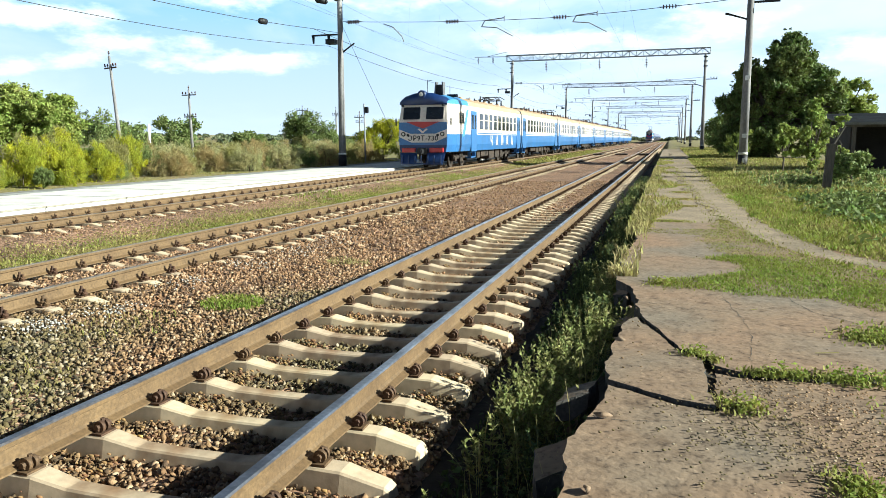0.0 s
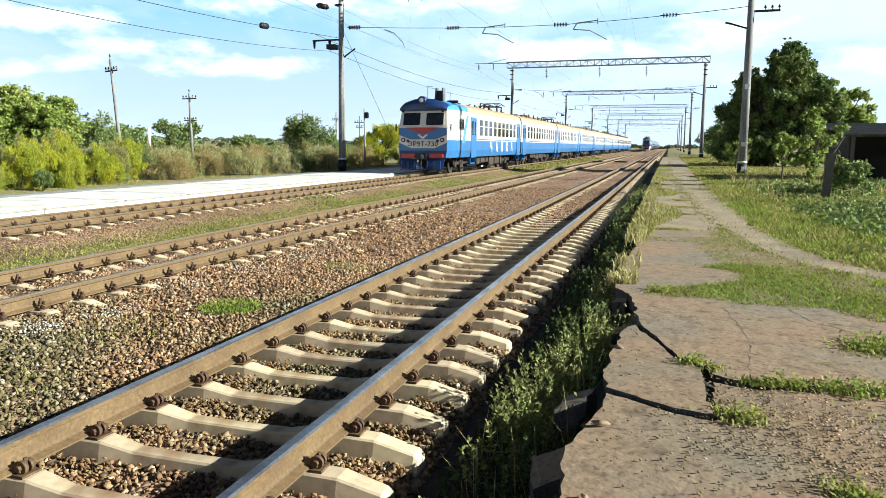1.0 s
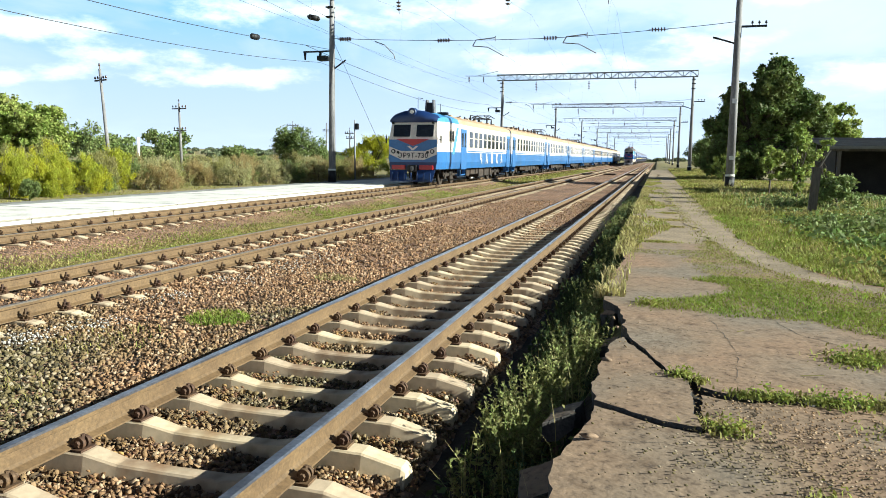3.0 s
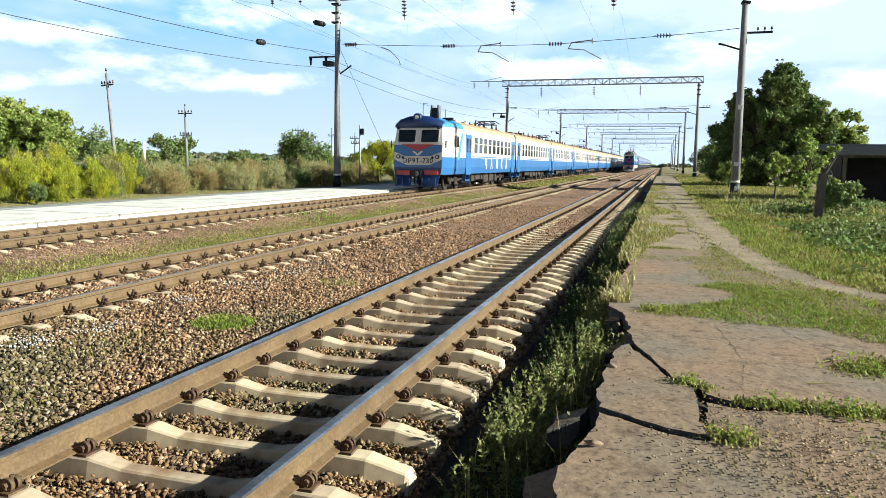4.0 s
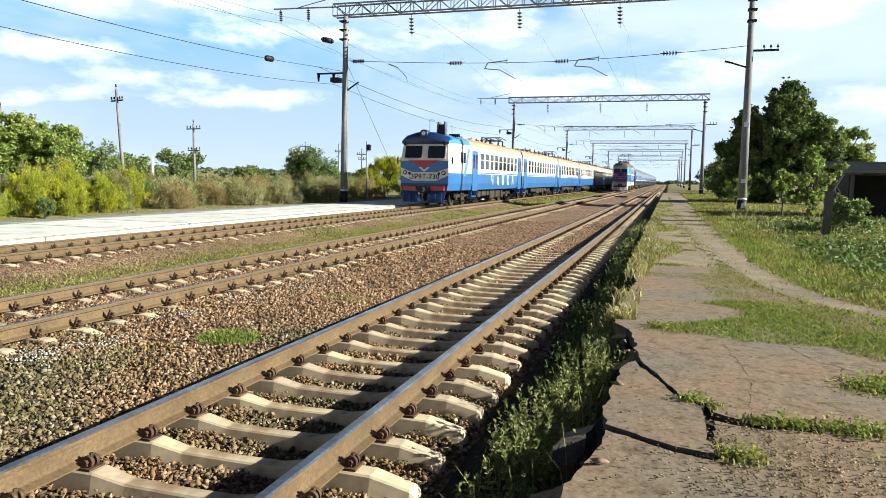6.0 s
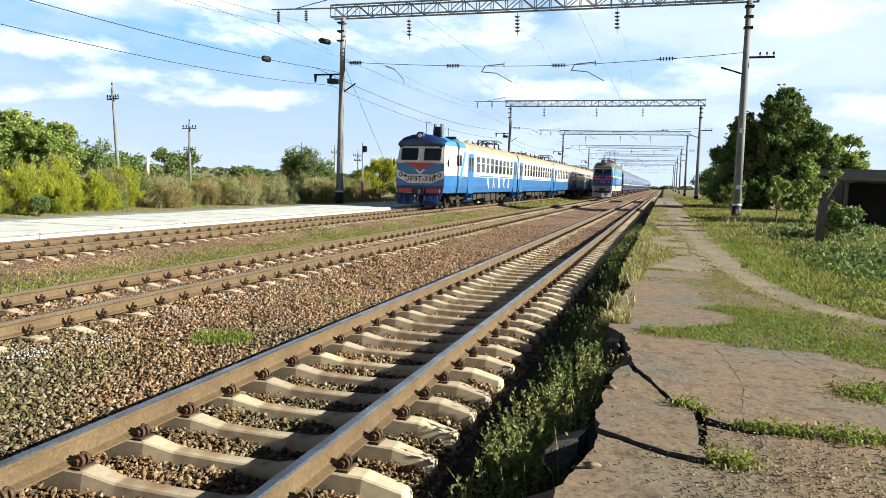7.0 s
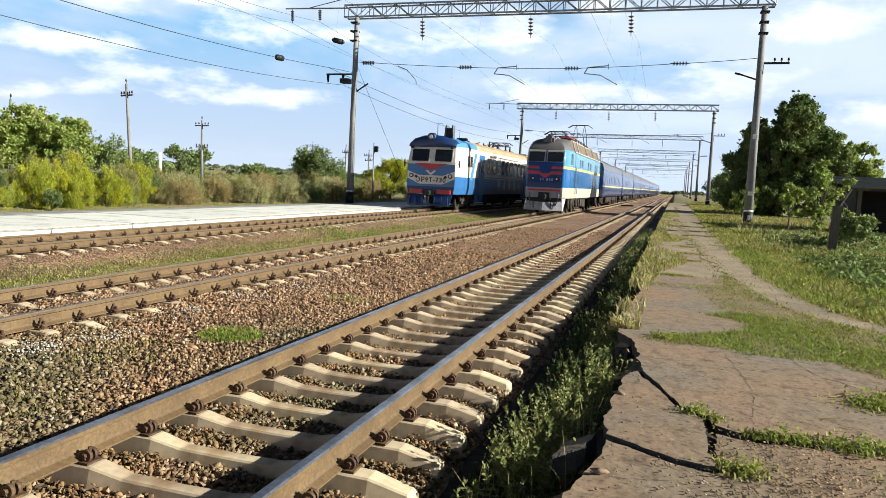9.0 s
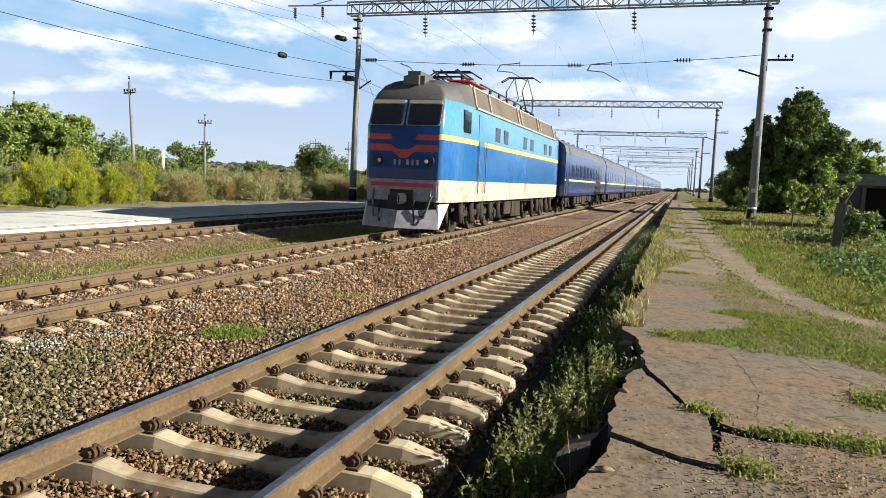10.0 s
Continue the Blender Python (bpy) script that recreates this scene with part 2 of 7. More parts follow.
def stone_material():
    """Broken stone: rust, tan, pink-grey and dark pieces, mossy and greyer in broad stains."""
    m = bpy.data.materials.new("stone")
    m.use_nodes = True
    nt = m.node_tree
    b = nt.nodes["Principled BSDF"]; b.inputs["Roughness"].default_value = 0.9
    g = nt.nodes.new("ShaderNodeNewGeometry")
    ramps = []
    for stops in (((0.0, (0.052, 0.032, 0.020)), (0.25, (0.165, 0.089, 0.042)), (0.5, (0.255, 0.144, 0.072)), (0.78, (0.335, 0.203, 0.110)), (1.0, (0.44, 0.32, 0.205))),
                  ((0.0, (0.038, 0.032, 0.018)), (0.3, (0.095, 0.076, 0.029)), (0.6, (0.155, 0.120, 0.050)), (0.85, (0.190, 0.152, 0.088)), (1.0, (0.33, 0.28, 0.20)))):
        r = nt.nodes.new("ShaderNodeValToRGB")
        e = r.color_ramp.elements
        e[0].position, e[0].color = stops[0][0], (*stops[0][1], 1)
        e[1].position, e[1].color = stops[-1][0], (*stops[-1][1], 1)
        for p, c in stops[1:-1]:
            x = e.new(p); x.color = (*c, 1)
        nt.links.new(g.outputs["Random Per Island"], r.inputs[0])
        ramps.append(r)
    tc = nt.nodes.new("ShaderNodeTexCoord")
    n = nt.nodes.new("ShaderNodeTexNoise"); n.inputs["Scale"].default_value = 0.42; n.inputs["Detail"].default_value = 4
    nt.links.new(tc.outputs["Object"], n.inputs["Vector"])
    sp = nt.nodes.new("ShaderNodeSeparateXYZ"); nt.links.new(tc.outputs["Object"], sp.inputs[0])
    # moss thrives in the damp stretch of the bed and thins out along the line
    fy = nt.nodes.new("ShaderNodeMapRange")
    fy.inputs["From Min"].default_value, fy.inputs["From Max"].default_value = 5.0, 12.0
    fy.inputs["To Min"].default_value, fy.inputs["To Max"].default_value = 0.12, -0.14
    nt.links.new(sp.outputs["Y"], fy.inputs["Value"])
    ad = nt.nodes.new("ShaderNodeMath"); ad.operation = "ADD"
    nt.links.new(n.outputs["Fac"], ad.inputs[0]); nt.links.new(fy.outputs[0], ad.inputs[1])
    mk = nt.nodes.new("ShaderNodeMapRange"); mk.interpolation_type = "SMOOTHSTEP"
    mk.inputs["From Min"].default_value, mk.inputs["From Max"].default_value = 0.42, 0.70
    nt.links.new(ad.outputs[0], mk.inputs["Value"])
    mx = nt.nodes.new("ShaderNodeMix"); mx.data_type = "RGBA"
    nt.links.new(mk.outputs[0], mx.inputs["Factor"]); nt.links.new(ramps[0].outputs[0], mx.inputs["A"]); nt.links.new(ramps[1].outputs[0], mx.inputs["B"])
    nt.links.new(mx.outputs["Result"], b.inputs["Base Color"])
    n3 = nt.nodes.new("ShaderNodeTexNoise"); n3.inputs["Scale"].default_value = 110
    nt.links.new(tc.outputs["Object"], n3.inputs["Vector"])
    bp = nt.nodes.new("ShaderNodeBump"); bp.inputs["Strength"].default_value = 0.5; bp.inputs["Distance"].default_value = 0.01
    nt.links.new(n3.outputs["Fac"], bp.inputs["Height"]); nt.links.new(bp.outputs[0], b.inputs["Normal"])
    return m


def asphalt_material():
    """Old asphalt: reddish and grey weathering, pits, embedded pale chips and crumbly relief."""
    m = bpy.data.materials.new("asphalt")
    m.use_nodes = True
    nt = m.node_tree
    b = nt.nodes["Principled BSDF"]; b.inputs["Roughness"].default_value = 0.94
    tc = nt.nodes.new("ShaderNodeTexCoord")

    def noise(scale, detail):
        n = nt.nodes.new("ShaderNodeTexNoise"); n.inputs["Scale"].default_value = scale; n.inputs["Detail"].default_value = detail
        nt.links.new(tc.outputs["Object"], n.inputs["Vector"])
        return n.outputs["Fac"]

    def ramp(fac, stops):
        r = nt.nodes.new("ShaderNodeValToRGB")
        e = r.color_ramp.elements
        e[0].position, e[0].color = stops[0][0], (*stops[0][1], 1)
        e[1].position, e[1].color = stops[-1][0], (*stops[-1][1], 1)
        for p, c in stops[1:-1]:
            x = e.new(p); x.color = (*c, 1)
        nt.links.new(fac, r.inputs[0])
        return r.outputs[0]

    def mul(a, c):
        x = nt.nodes.new("ShaderNodeMix"); x.data_type = "RGBA"; x.blend_type = "MULTIPLY"; x.inputs["Factor"].default_value = 1
        nt.links.new(a, x.inputs["A"]); nt.links.new(c, x.inputs["B"])
        return x.outputs["Result"]

    col = ramp(noise(0.75, 5), ((0.36, (0.235, 0.150, 0.092)), (0.5, (0.205, 0.145, 0.095)), (0.62, (0.182, 0.145, 0.106))))
    col = mul(col, ramp(noise(6.0, 6), ((0.30, (0.66, 0.63, 0.60)), (0.46, (1, 1, 1)), (0.70, (1.15, 1.13, 1.10)))))
    col = mul(col, ramp(noise(24, 4), ((0.30, (0.55, 0.52, 0.50)), (0.42, (0.97, 0.97, 0.97)), (0.62, (1.06, 1.05, 1.04)), (0.74, (1.35, 1.35, 1.35)))))
    nt.links.new(col, b.inputs["Base Color"])
    h = nt.nodes.new("ShaderNodeMath"); h.operation = "MULTIPLY_ADD"; h.inputs[1].default_value = 3.0
    nt.links.new(noise(7.0, 6), h.inputs[0]); nt.links.new(noise(30, 3), h.inputs[2])
    bp = nt.nodes.new("ShaderNodeBump"); bp.inputs["Strength"].default_value = 0.6; bp.inputs["Distance"].default_value = 0.007
    nt.links.new(h.outputs[0], bp.inputs["Height"]); nt.links.new(bp.outputs[0], b.inputs["Normal"])
    return m


M = dict(
    ballast=ballast_material(),
    stone=stone_material(),
    # earth, coloured almost black to stand for the shade below the platform edge
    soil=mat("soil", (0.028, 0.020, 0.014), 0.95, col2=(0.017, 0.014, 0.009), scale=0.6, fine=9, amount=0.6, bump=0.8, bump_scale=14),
    turf=mat("turf", (0.175, 0.165, 0.045), 0.95, col2=(0.215, 0.165, 0.080), scale=0.35, fine=6, amount=0.7, bump=0.9, bump_scale=10),
    asphalt=asphalt_material(),
    asphalt_old=mat("worn_path", (0.290, 0.222, 0.148), 0.95, col2=(0.200, 0.155, 0.100), scale=1.3, fine=22, amount=0.5, bump=0.6, bump_scale=30),
    tar=mat("tar", (0.06, 0.055, 0.05), 0.9, scale=5, fine=40, bump=0.5),
    concrete=mat("sleeper_concrete", (0.53, 0.425, 0.290), 0.85, col2=(0.250, 0.150, 0.074), scale=2.8, fine=14, amount=0.22, vary=0.14, bump=0.06, bump_scale=60, low=0.46, high=0.72),
    platform=mat("platform_concrete", (0.70, 0.685, 0.64), 0.85, col2=(0.42, 0.40, 0.35), scale=0.9, fine=12, amount=0.2, vary=0.05, bump=0.2, low=0.54, high=0.74),
    nosing=mat("worn_concrete_nosing", (0.30, 0.28, 0.23), 0.9, col2=(0.20, 0.18, 0.14), scale=3, fine=20, amount=0.4, bump=0.4),
    greyslab=mat("grey_platform_paving", (0.36, 0.37, 0.36), 0.9, col2=(0.17, 0.165, 0.15), scale=0.55, fine=9, amount=0.35, bump=0.3, stretch=(1.6, 0.5, 1), low=0.46, high=0.60),
    whitewash=mat("whitewash", (0.85, 0.84, 0.80), 0.8, col2=(0.7, 0.68, 0.62), scale=2, fine=20, amount=0.15),
    pole=mat("pole_concrete", (0.235, 0.230, 0.230), 0.85, col2=(0.15, 0.145, 0.145), scale=1.5, fine=20, amount=0.4, bump=0.2, stretch=(1, 1, 0.3)),
    rust=mat("rusty_rail", (0.105, 0.064, 0.029), 0.72, col2=(0.140, 0.088, 0.040), scale=2.5, fine=40, amount=0.4, bump=0.2),
    polished=mat("polished_steel", (0.66, 0.63, 0.62), 0.30, metal=1.0, col2=(0.40, 0.36, 0.34), scale=3, fine=30, amount=0.35),
    dull=mat("dull_rail_head", (0.30, 0.25, 0.20), 0.42, metal=0.7, col2=(0.24, 0.19, 0.14), scale=3, fine=30, amount=0.25),
    lime=mat("lime_stone", (0.47, 0.445, 0.40), 0.9, scale=4, fine=30, amount=0.2, island=0.2),
    bolt=mat("bolt_rust", (0.062, 0.034, 0.020), 0.75, col2=(0.105, 0.058, 0.030), scale=20, fine=90, amount=0.5, metal=0.2, vary=0.25),
    steel=mat("painted_steel", (0.30, 0.31, 0.335), 0.5, metal=0.1, scale=3, fine=30, amount=0.3),
    dark=mat("dark_metal", (0.018, 0.018, 0.020), 0.6, metal=0.3, scale=3, fine=30, amount=0.5),
    grime=mat("underframe_grime", (0.016, 0.012, 0.009), 0.85, scale=2, fine=20, amount=0.6, col2=(0.045, 0.030, 0.020)),
    glass=mat("window_glass", (0.018, 0.022, 0.028), 0.06, scale=1, fine=2, amount=0.05, spec=0.7),
    insulator=mat("insulator_glaze", (0.09, 0.05, 0.04), 0.25, scale=5, fine=20, amount=0.2),
    wire=mat("wire_metal", (0.05, 0.05, 0.055), 0.6, metal=0.5, scale=3, fine=10, amount=0.2),
    white=mat("white_paint", (0.68, 0.62, 0.555), 0.45, col2=(0.55, 0.49, 0.43), scale=0.9, fine=14, amount=0.2, stretch=(1, 1, 0.4)),
    cream=mat("cream_paint", (0.492, 0.426, 0.32), 0.5, col2=(0.377, 0.32, 0.23), scale=1.2, fine=14, amount=0.15),
    blue=mat("blue_paint", (0.036, 0.135, 0.335), 0.3, col2=(0.036, 0.115, 0.270), scale=0.9, fine=14, amount=0.25, stretch=(1, 1, 0.4)),
    # navy paint, darkened further for the shade on the train fronts
    deepblue=mat("deep_blue_paint", (0.0082, 0.0295, 0.119), 0.42, col2=(0.0082, 0.0262, 0.0902), scale=1, fine=14, amount=0.2),
    locoblue=mat("loco_blue_paint", (0.020, 0.105, 0.300), 0.15, col2=(0.030, 0.125, 0.300), scale=0.8, fine=10, amount=0.25, stretch=(1, 1, 0.3)),
    skyblue=mat("sky_blue_paint", (0.095, 0.260, 0.390), 0.17, col2=(0.080, 0.24, 0.37), scale=1, fine=14, amount=0.2, stretch=(1, 1, 0.4)),
    coachblue=mat("coach_blue_paint", (0.030, 0.050, 0.165), 0.11, col2=(0.035, 0.052, 0.145), scale=0.8, fine=12, amount=0.25),
    red=mat("red_paint", (0.43, 0.026, 0.026), 0.42, col2=(0.34, 0.022, 0.024), scale=2, fine=20, amount=0.2),
    yellow=mat("yellow_paint", (0.576, 0.446, 0.115), 0.5, col2=(0.518, 0.403, 0.144), scale=2, fine=20, amount=0.1),
    orange_roof=mat("tan_roof_paint", (0.40, 0.285, 0.175), 0.6, col2=(0.32, 0.225, 0.14), scale=0.8, fine=10, amount=0.3),
    roof_brown=mat("roof_panel_brown", (0.150, 0.112, 0.082), 0.6, col2=(0.105, 0.078, 0.058), scale=1, fine=30, amount=0.3),
    worn_cream=mat("worn_cream_paint", (0.46, 0.41, 0.33), 0.5, col2=(0.27, 0.21, 0.14), scale=1.6, fine=14, amount=0.3, stretch=(1, 1, 0.5), low=0.48, high=0.74),
    roof_grey=mat("roof_grey", (0.108, 0.101, 0.101), 0.6, col2=(0.0792, 0.0756, 0.0756), scale=0.9, fine=12, amount=0.25),
    skirt=mat("skirt_grey", (0.122, 0.13, 0.144), 0.6, col2=(0.0792, 0.0792, 0.0864), scale=2, fine=14, amount=0.3),
    bark=mat("bark", (0.0792, 0.0612, 0.0432), 0.9, scale=6, fine=40, amount=0.5, bump=0.6),
    wood=mat("weathered_wood", (0.122, 0.104, 0.0864), 0.9, col2=(0.072, 0.0612, 0.0504), scale=2, fine=30, amount=0.4, bump=0.5, stretch=(1, 1, 0.15)),
    slate=mat("asbestos_sheet", (0.18, 0.176, 0.166), 0.9, col2=(0.137, 0.133, 0.122), scale=1.2, fine=20, amount=0.3),
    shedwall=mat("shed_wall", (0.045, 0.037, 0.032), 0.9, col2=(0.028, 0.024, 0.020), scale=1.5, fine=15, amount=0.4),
    brickwall=mat("house_wall", (0.68, 0.66, 0.6), 0.9, scale=1, fine=12, amount=0.2),
    lamp=mat("lamp_glass", (0.7, 0.68, 0.6), 0.15, scale=2, fine=9, amount=0.1),
    straw=mat("dry_straw", (0.396, 0.338, 0.144), 0.9, col2=(0.302, 0.274, 0.108), scale=2, fine=20, amount=0.4, island=0.35, translucent=0.3),
    grass=mat("grass_blades", (0.225, 0.250, 0.048), 0.85, col2=(0.33, 0.275, 0.100), scale=0.8, fine=10, amount=0.4, island=0.4, translucent=0.4),
    grass_lush=mat("lush_grass", (0.185, 0.255, 0.034), 0.85, col2=(0.255, 0.275, 0.050), scale=1.2, fine=10, amount=0.4, island=0.3, translucent=0.4),
    weed=mat("weed_leaves", (0.16, 0.21, 0.045), 0.85, col2=(0.27, 0.27, 0.085), scale=1.0, fine=10, amount=0.4, island=0.35, translucent=0.35),
    leaf_dark=mat("dark_leaves", (0.098, 0.145, 0.034), 0.7, col2=(0.160, 0.188, 0.050), scale=0.5, fine=6, amount=0.4, island=0.45, translucent=0.3),
    leaf=mat("green_leaves", (0.144, 0.194, 0.054), 0.75, col2=(0.187, 0.223, 0.072), scale=0.5, fine=6, amount=0.4, island=0.4, translucent=0.3),
    leaf_light=mat("light_green_leaves", (0.25, 0.32, 0.07), 0.75, col2=(0.31, 0.34, 0.09), scale=0.5, fine=6, amount=0.4, island=0.35, translucent=0.4),
    # deep blue of the locomotive face, with the front's shade mixed into it
    faceblue=mat("shaded_face_blue_paint", (0.004, 0.040, 0.190), 0.35, col2=(0.004, 0.030, 0.140), scale=1, fine=14, amount=0.2, spec=0.2),
    beam=mat("pale_grey_paint", (0.30, 0.285, 0.32), 0.55, col2=(0.20, 0.19, 0.205), scale=3, fine=18, amount=0.25),
    leaf_yellow=mat("yellow_green_leaves", (0.47, 0.45, 0.028), 0.85, col2=(0.26, 0.31, 0.04), scale=0.6, fine=6, amount=0.4, island=0.3, translucent=0.45),
    leaf_tan=mat("tan_seed_plumes", (0.40, 0.29, 0.135), 0.9, col2=(0.30, 0.27, 0.11), scale=0.35, fine=6, amount=0.4, island=0.3, translucent=0.45),
    mugwort=mat("mugwort_leaves", (0.205, 0.235, 0.070), 0.8, col2=(0.30, 0.27, 0.105), scale=2.2, fine=12, amount=0.4, island=0.4, translucent=0.3),
    # weed leaves with the gap's shade painted into the green
    shade_leaf=mat("shaded_weed_leaves", (0.060, 0.092, 0.026), 0.8, col2=(0.085, 0.105, 0.035), scale=2.0, fine=12, amount=0.4, island=0.4, translucent=0.25),
    leaf_brown=mat("brownish_leaves", (0.288, 0.288, 0.0936), 0.85, col2=(0.331, 0.288, 0.122), scale=0.35, fine=6, amount=0.4, island=0.35, translucent=0.45),
    leaf_grey=mat("grey_green_leaves", (0.36, 0.37, 0.17), 0.85, col2=(0.42, 0.36, 0.19), scale=0.3, fine=6, amount=0.4, island=0.35, translucent=0.45),
    rust_gravel=mat("rust_gravel", (0.238, 0.13, 0.054), 0.95, col2=(0.13, 0.0756, 0.036), scale=5, fine=40, amount=0.4, island=0.4),
    coach_glass=mat("coach_glass", (0.03, 0.04, 0.10), 0.06, scale=1, fine=2, amount=0.05),
    coach_roof=mat("coach_roof", (0.137, 0.137, 0.162), 0.55, col2=(0.101, 0.101, 0.119), scale=0.9, fine=12, amount=0.25),
    cabroof=mat("cab_roof_blue", (0.0574, 0.221, 0.451), 0.4, col2=(0.0492, 0.18, 0.377), scale=0.9, fine=14, amount=0.15),
    far_green=mat("far_woods", (0.0936, 0.122, 0.0612), 0.95, col2=(0.13, 0.144, 0.0792), scale=0.02, fine=0.2, amount=0.4, island=0.3),
)


# ---------------------------------------------------------------- mesh helpers
def part(name, bm, material, parent=None, label=""):
    me = bpy.data.meshes.new(name)
    bm.to_mesh(me)
    bm.free()
    mats = material if isinstance(material, (list, tuple)) else [material]
    for mm in mats:
        me.materials.append(mm)
    ob = new(name, me)
    ob.parent = parent
    if label:
        ob["label"] = label
    return ob


def share(name, me, parent, m):
    ob = new(name, me)
    ob.parent = parent
    ob.matrix_basis = m
    return ob


def raw(name, verts, faces, material, parent=None, smooth=False):
    """An object from arrays: verts (n,3), faces (m,3) or (m,4)."""
    me = bpy.data.meshes.new(name)
    verts = np.asarray(verts, dtype=np.float32)
    faces = np.asarray(faces, dtype=np.int32)
    k = faces.shape[1]
    me.vertices.add(len(verts)); me.vertices.foreach_set("co", verts.ravel())
    me.loops.add(faces.size); me.loops.foreach_set("vertex_index", faces.ravel())
    me.polygons.add(len(faces))
    me.polygons.foreach_set("loop_start", np.arange(0, faces.size, k, dtype=np.int32))
    me.polygons.foreach_set("loop_total", np.full(len(faces), k, dtype=np.int32))
    if smooth:
        me.polygons.foreach_set("use_smooth", np.ones(len(faces), dtype=bool))
    me.update(calc_edges=True)
    me.materials.append(material)
    ob = new(name, me)
    ob.parent = parent
    return ob


def box(bm, x0, x1, y0, y1, z0, z1, mi=0, bev=0.0):
    r = bmesh.ops.create_cube(bm, size=1)
    bmesh.ops.scale(bm, vec=(x1 - x0, y1 - y0, z1 - z0), verts=r["verts"])
    bmesh.ops.translate(bm, vec=((x0 + x1) / 2, (y0 + y1) / 2, (z0 + z1) / 2), verts=r["verts"])
    fs = {f for v in r["verts"] for f in v.link_faces}
    if bev:
        es = list({e for v in r["verts"] for e in v.link_edges})
        rb = bmesh.ops.bevel(bm, geom=es, offset=bev, segments=2, affect="EDGES")
        fs |= set(rb["faces"])
    for f in fs:
        if f.is_valid:
            f.material_index = mi
    return r["verts"]


def tube(bm, a, b, r0, r1=None, n=8, mi=0, caps=True):
    a, b = Vector(a), Vector(b)
    r1 = r0 if r1 is None else r1
    d = b - a
    q = d.to_track_quat("Z", "Y")
    rings = []
    for p, r in ((a, r0), (b, r1)):
        rings.append([bm.verts.new(p + q @ Vector((r * math.cos(2 * math.pi * i / n), r * math.sin(2 * math.pi * i / n), 0))) for i in range(n)])
    for i in range(n):
        f = bm.faces.new((rings[0][i], rings[0][(i + 1) % n], rings[1][(i + 1) % n], rings[1][i]))
        f.material_index = mi
        f.smooth = n > 6
    if caps:
        bm.faces.new(rings[0][::-1]).material_index = mi
        bm.faces.new(rings[1]).material_index = mi


def loft(bm, sections, mis, closed=False, cap0=None, cap1=None, smooth=False):
    """Sections: lists of points, joined in order; mis: a material index for each strip."""
    rings = [[bm.verts.new(p) for p in s] for s in sections]
    n = len(sections[0])
    for j in range(len(rings) - 1):
        for i in range(n if closed else n - 1):
            k = (i + 1) % n
            f = bm.faces.new((rings[j][i], rings[j][k], rings[j + 1][k], rings[j + 1][i]))
            f.material_index = mis[i] if isinstance(mis, (list, tuple)) else mis
            f.smooth = smooth
    if cap0 is not None:
        bm.faces.new(rings[0][::-1]).material_index = cap0
    if cap1 is not None:
        bm.faces.new(rings[-1]).material_index = cap1
    return rings


def soften(bm, degrees):
    """Smooth shading, with edges sharper than the angle kept hard."""
    for f in bm.faces:
        f.smooth = True
    for e in bm.edges:
        e.smooth = len(e.link_faces) == 2 and e.calc_face_angle(3.2) < radians(degrees)


def poly(bm, pts, depth, mi=0, axis=(0, -1, 0)):
    """A flat polygon with thickness along the axis."""
    ax = Vector(axis) * depth
    a = [bm.verts.new(Vector(p)) for p in pts]
    b = [bm.verts.new(Vector(p) + ax) for p in pts]
    n = len(pts)
    bm.faces.new(a[::-1]).material_index = mi
    bm.faces.new(b).material_index = mi
    for i in range(n):
        bm.faces.new((a[i], a[(i + 1) % n], b[(i + 1) % n], b[i])).material_index = mi
    bmesh.ops.recalc_face_normals(bm, faces=bm.faces[:])


def empty(name, m=None):
    ob = new(name)
    ob.empty_display_size = 0.2
    if m is not None:
        ob.matrix_basis = m
    return ob


def wire(name, pts, r=0.012, material=None, parent=None):
    cu = bpy.data.curves.new(name, "CURVE")
    cu.dimensions = "3D"
    cu.bevel_depth, cu.bevel_resolution = r, 1
    sp = cu.splines.new("POLY")
    sp.points.add(len(pts) - 1)
    for p, q in zip(sp.points, pts):
        p.co = (*q, 1)
    cu.materials.append(material or M["wire"])
    ob = new(name, cu)
    ob.parent = parent
    return ob


def sag(a, b, drop, n=14):
    a, b = Vector(a), Vector(b)
    return [tuple(a.lerp(b, i / n) - Vector((0, 0, drop * 4 * (i / n) * (1 - i / n)))) for i in range(n + 1)]


RNG = np.random.default_rng(7)


def scatter_blades(name, xy, z, height, width, lean, material, rng=RNG, parent=None):
    """Grass: bent three-segment blades at the places xy, with height and width arrays."""
    n = len(xy)
    a = rng.uniform(0, 2 * np.pi, n)
    side = np.stack([np.cos(a), np.sin(a), np.zeros(n)], 1)
    bend = np.stack([-np.sin(a), np.cos(a), np.zeros(n)], 1) * (rng.uniform(0.1, 1.0, n) * lean * height)[:, None]
    base = np.stack([xy[:, 0], xy[:, 1], z], 1)
    up = np.zeros((n, 3)); up[:, 2] = height
    w = side * width[:, None]
    mid = base + up * 0.55 + bend * 0.35
    tip = base + up * (1 - 0.25 * lean) + bend
    v = np.stack([base - w, base + w, mid + w * 0.75, mid - w * 0.75, tip + w * 0.12, tip - w * 0.12], 1).reshape(-1, 3)
    i = np.arange(n)[:, None] * 6
    f = np.concatenate([i + np.array([[0, 1, 2, 3]]), i + np.array([[3, 2, 4, 5]])], 0)
    return raw(name, v, f, material, parent)


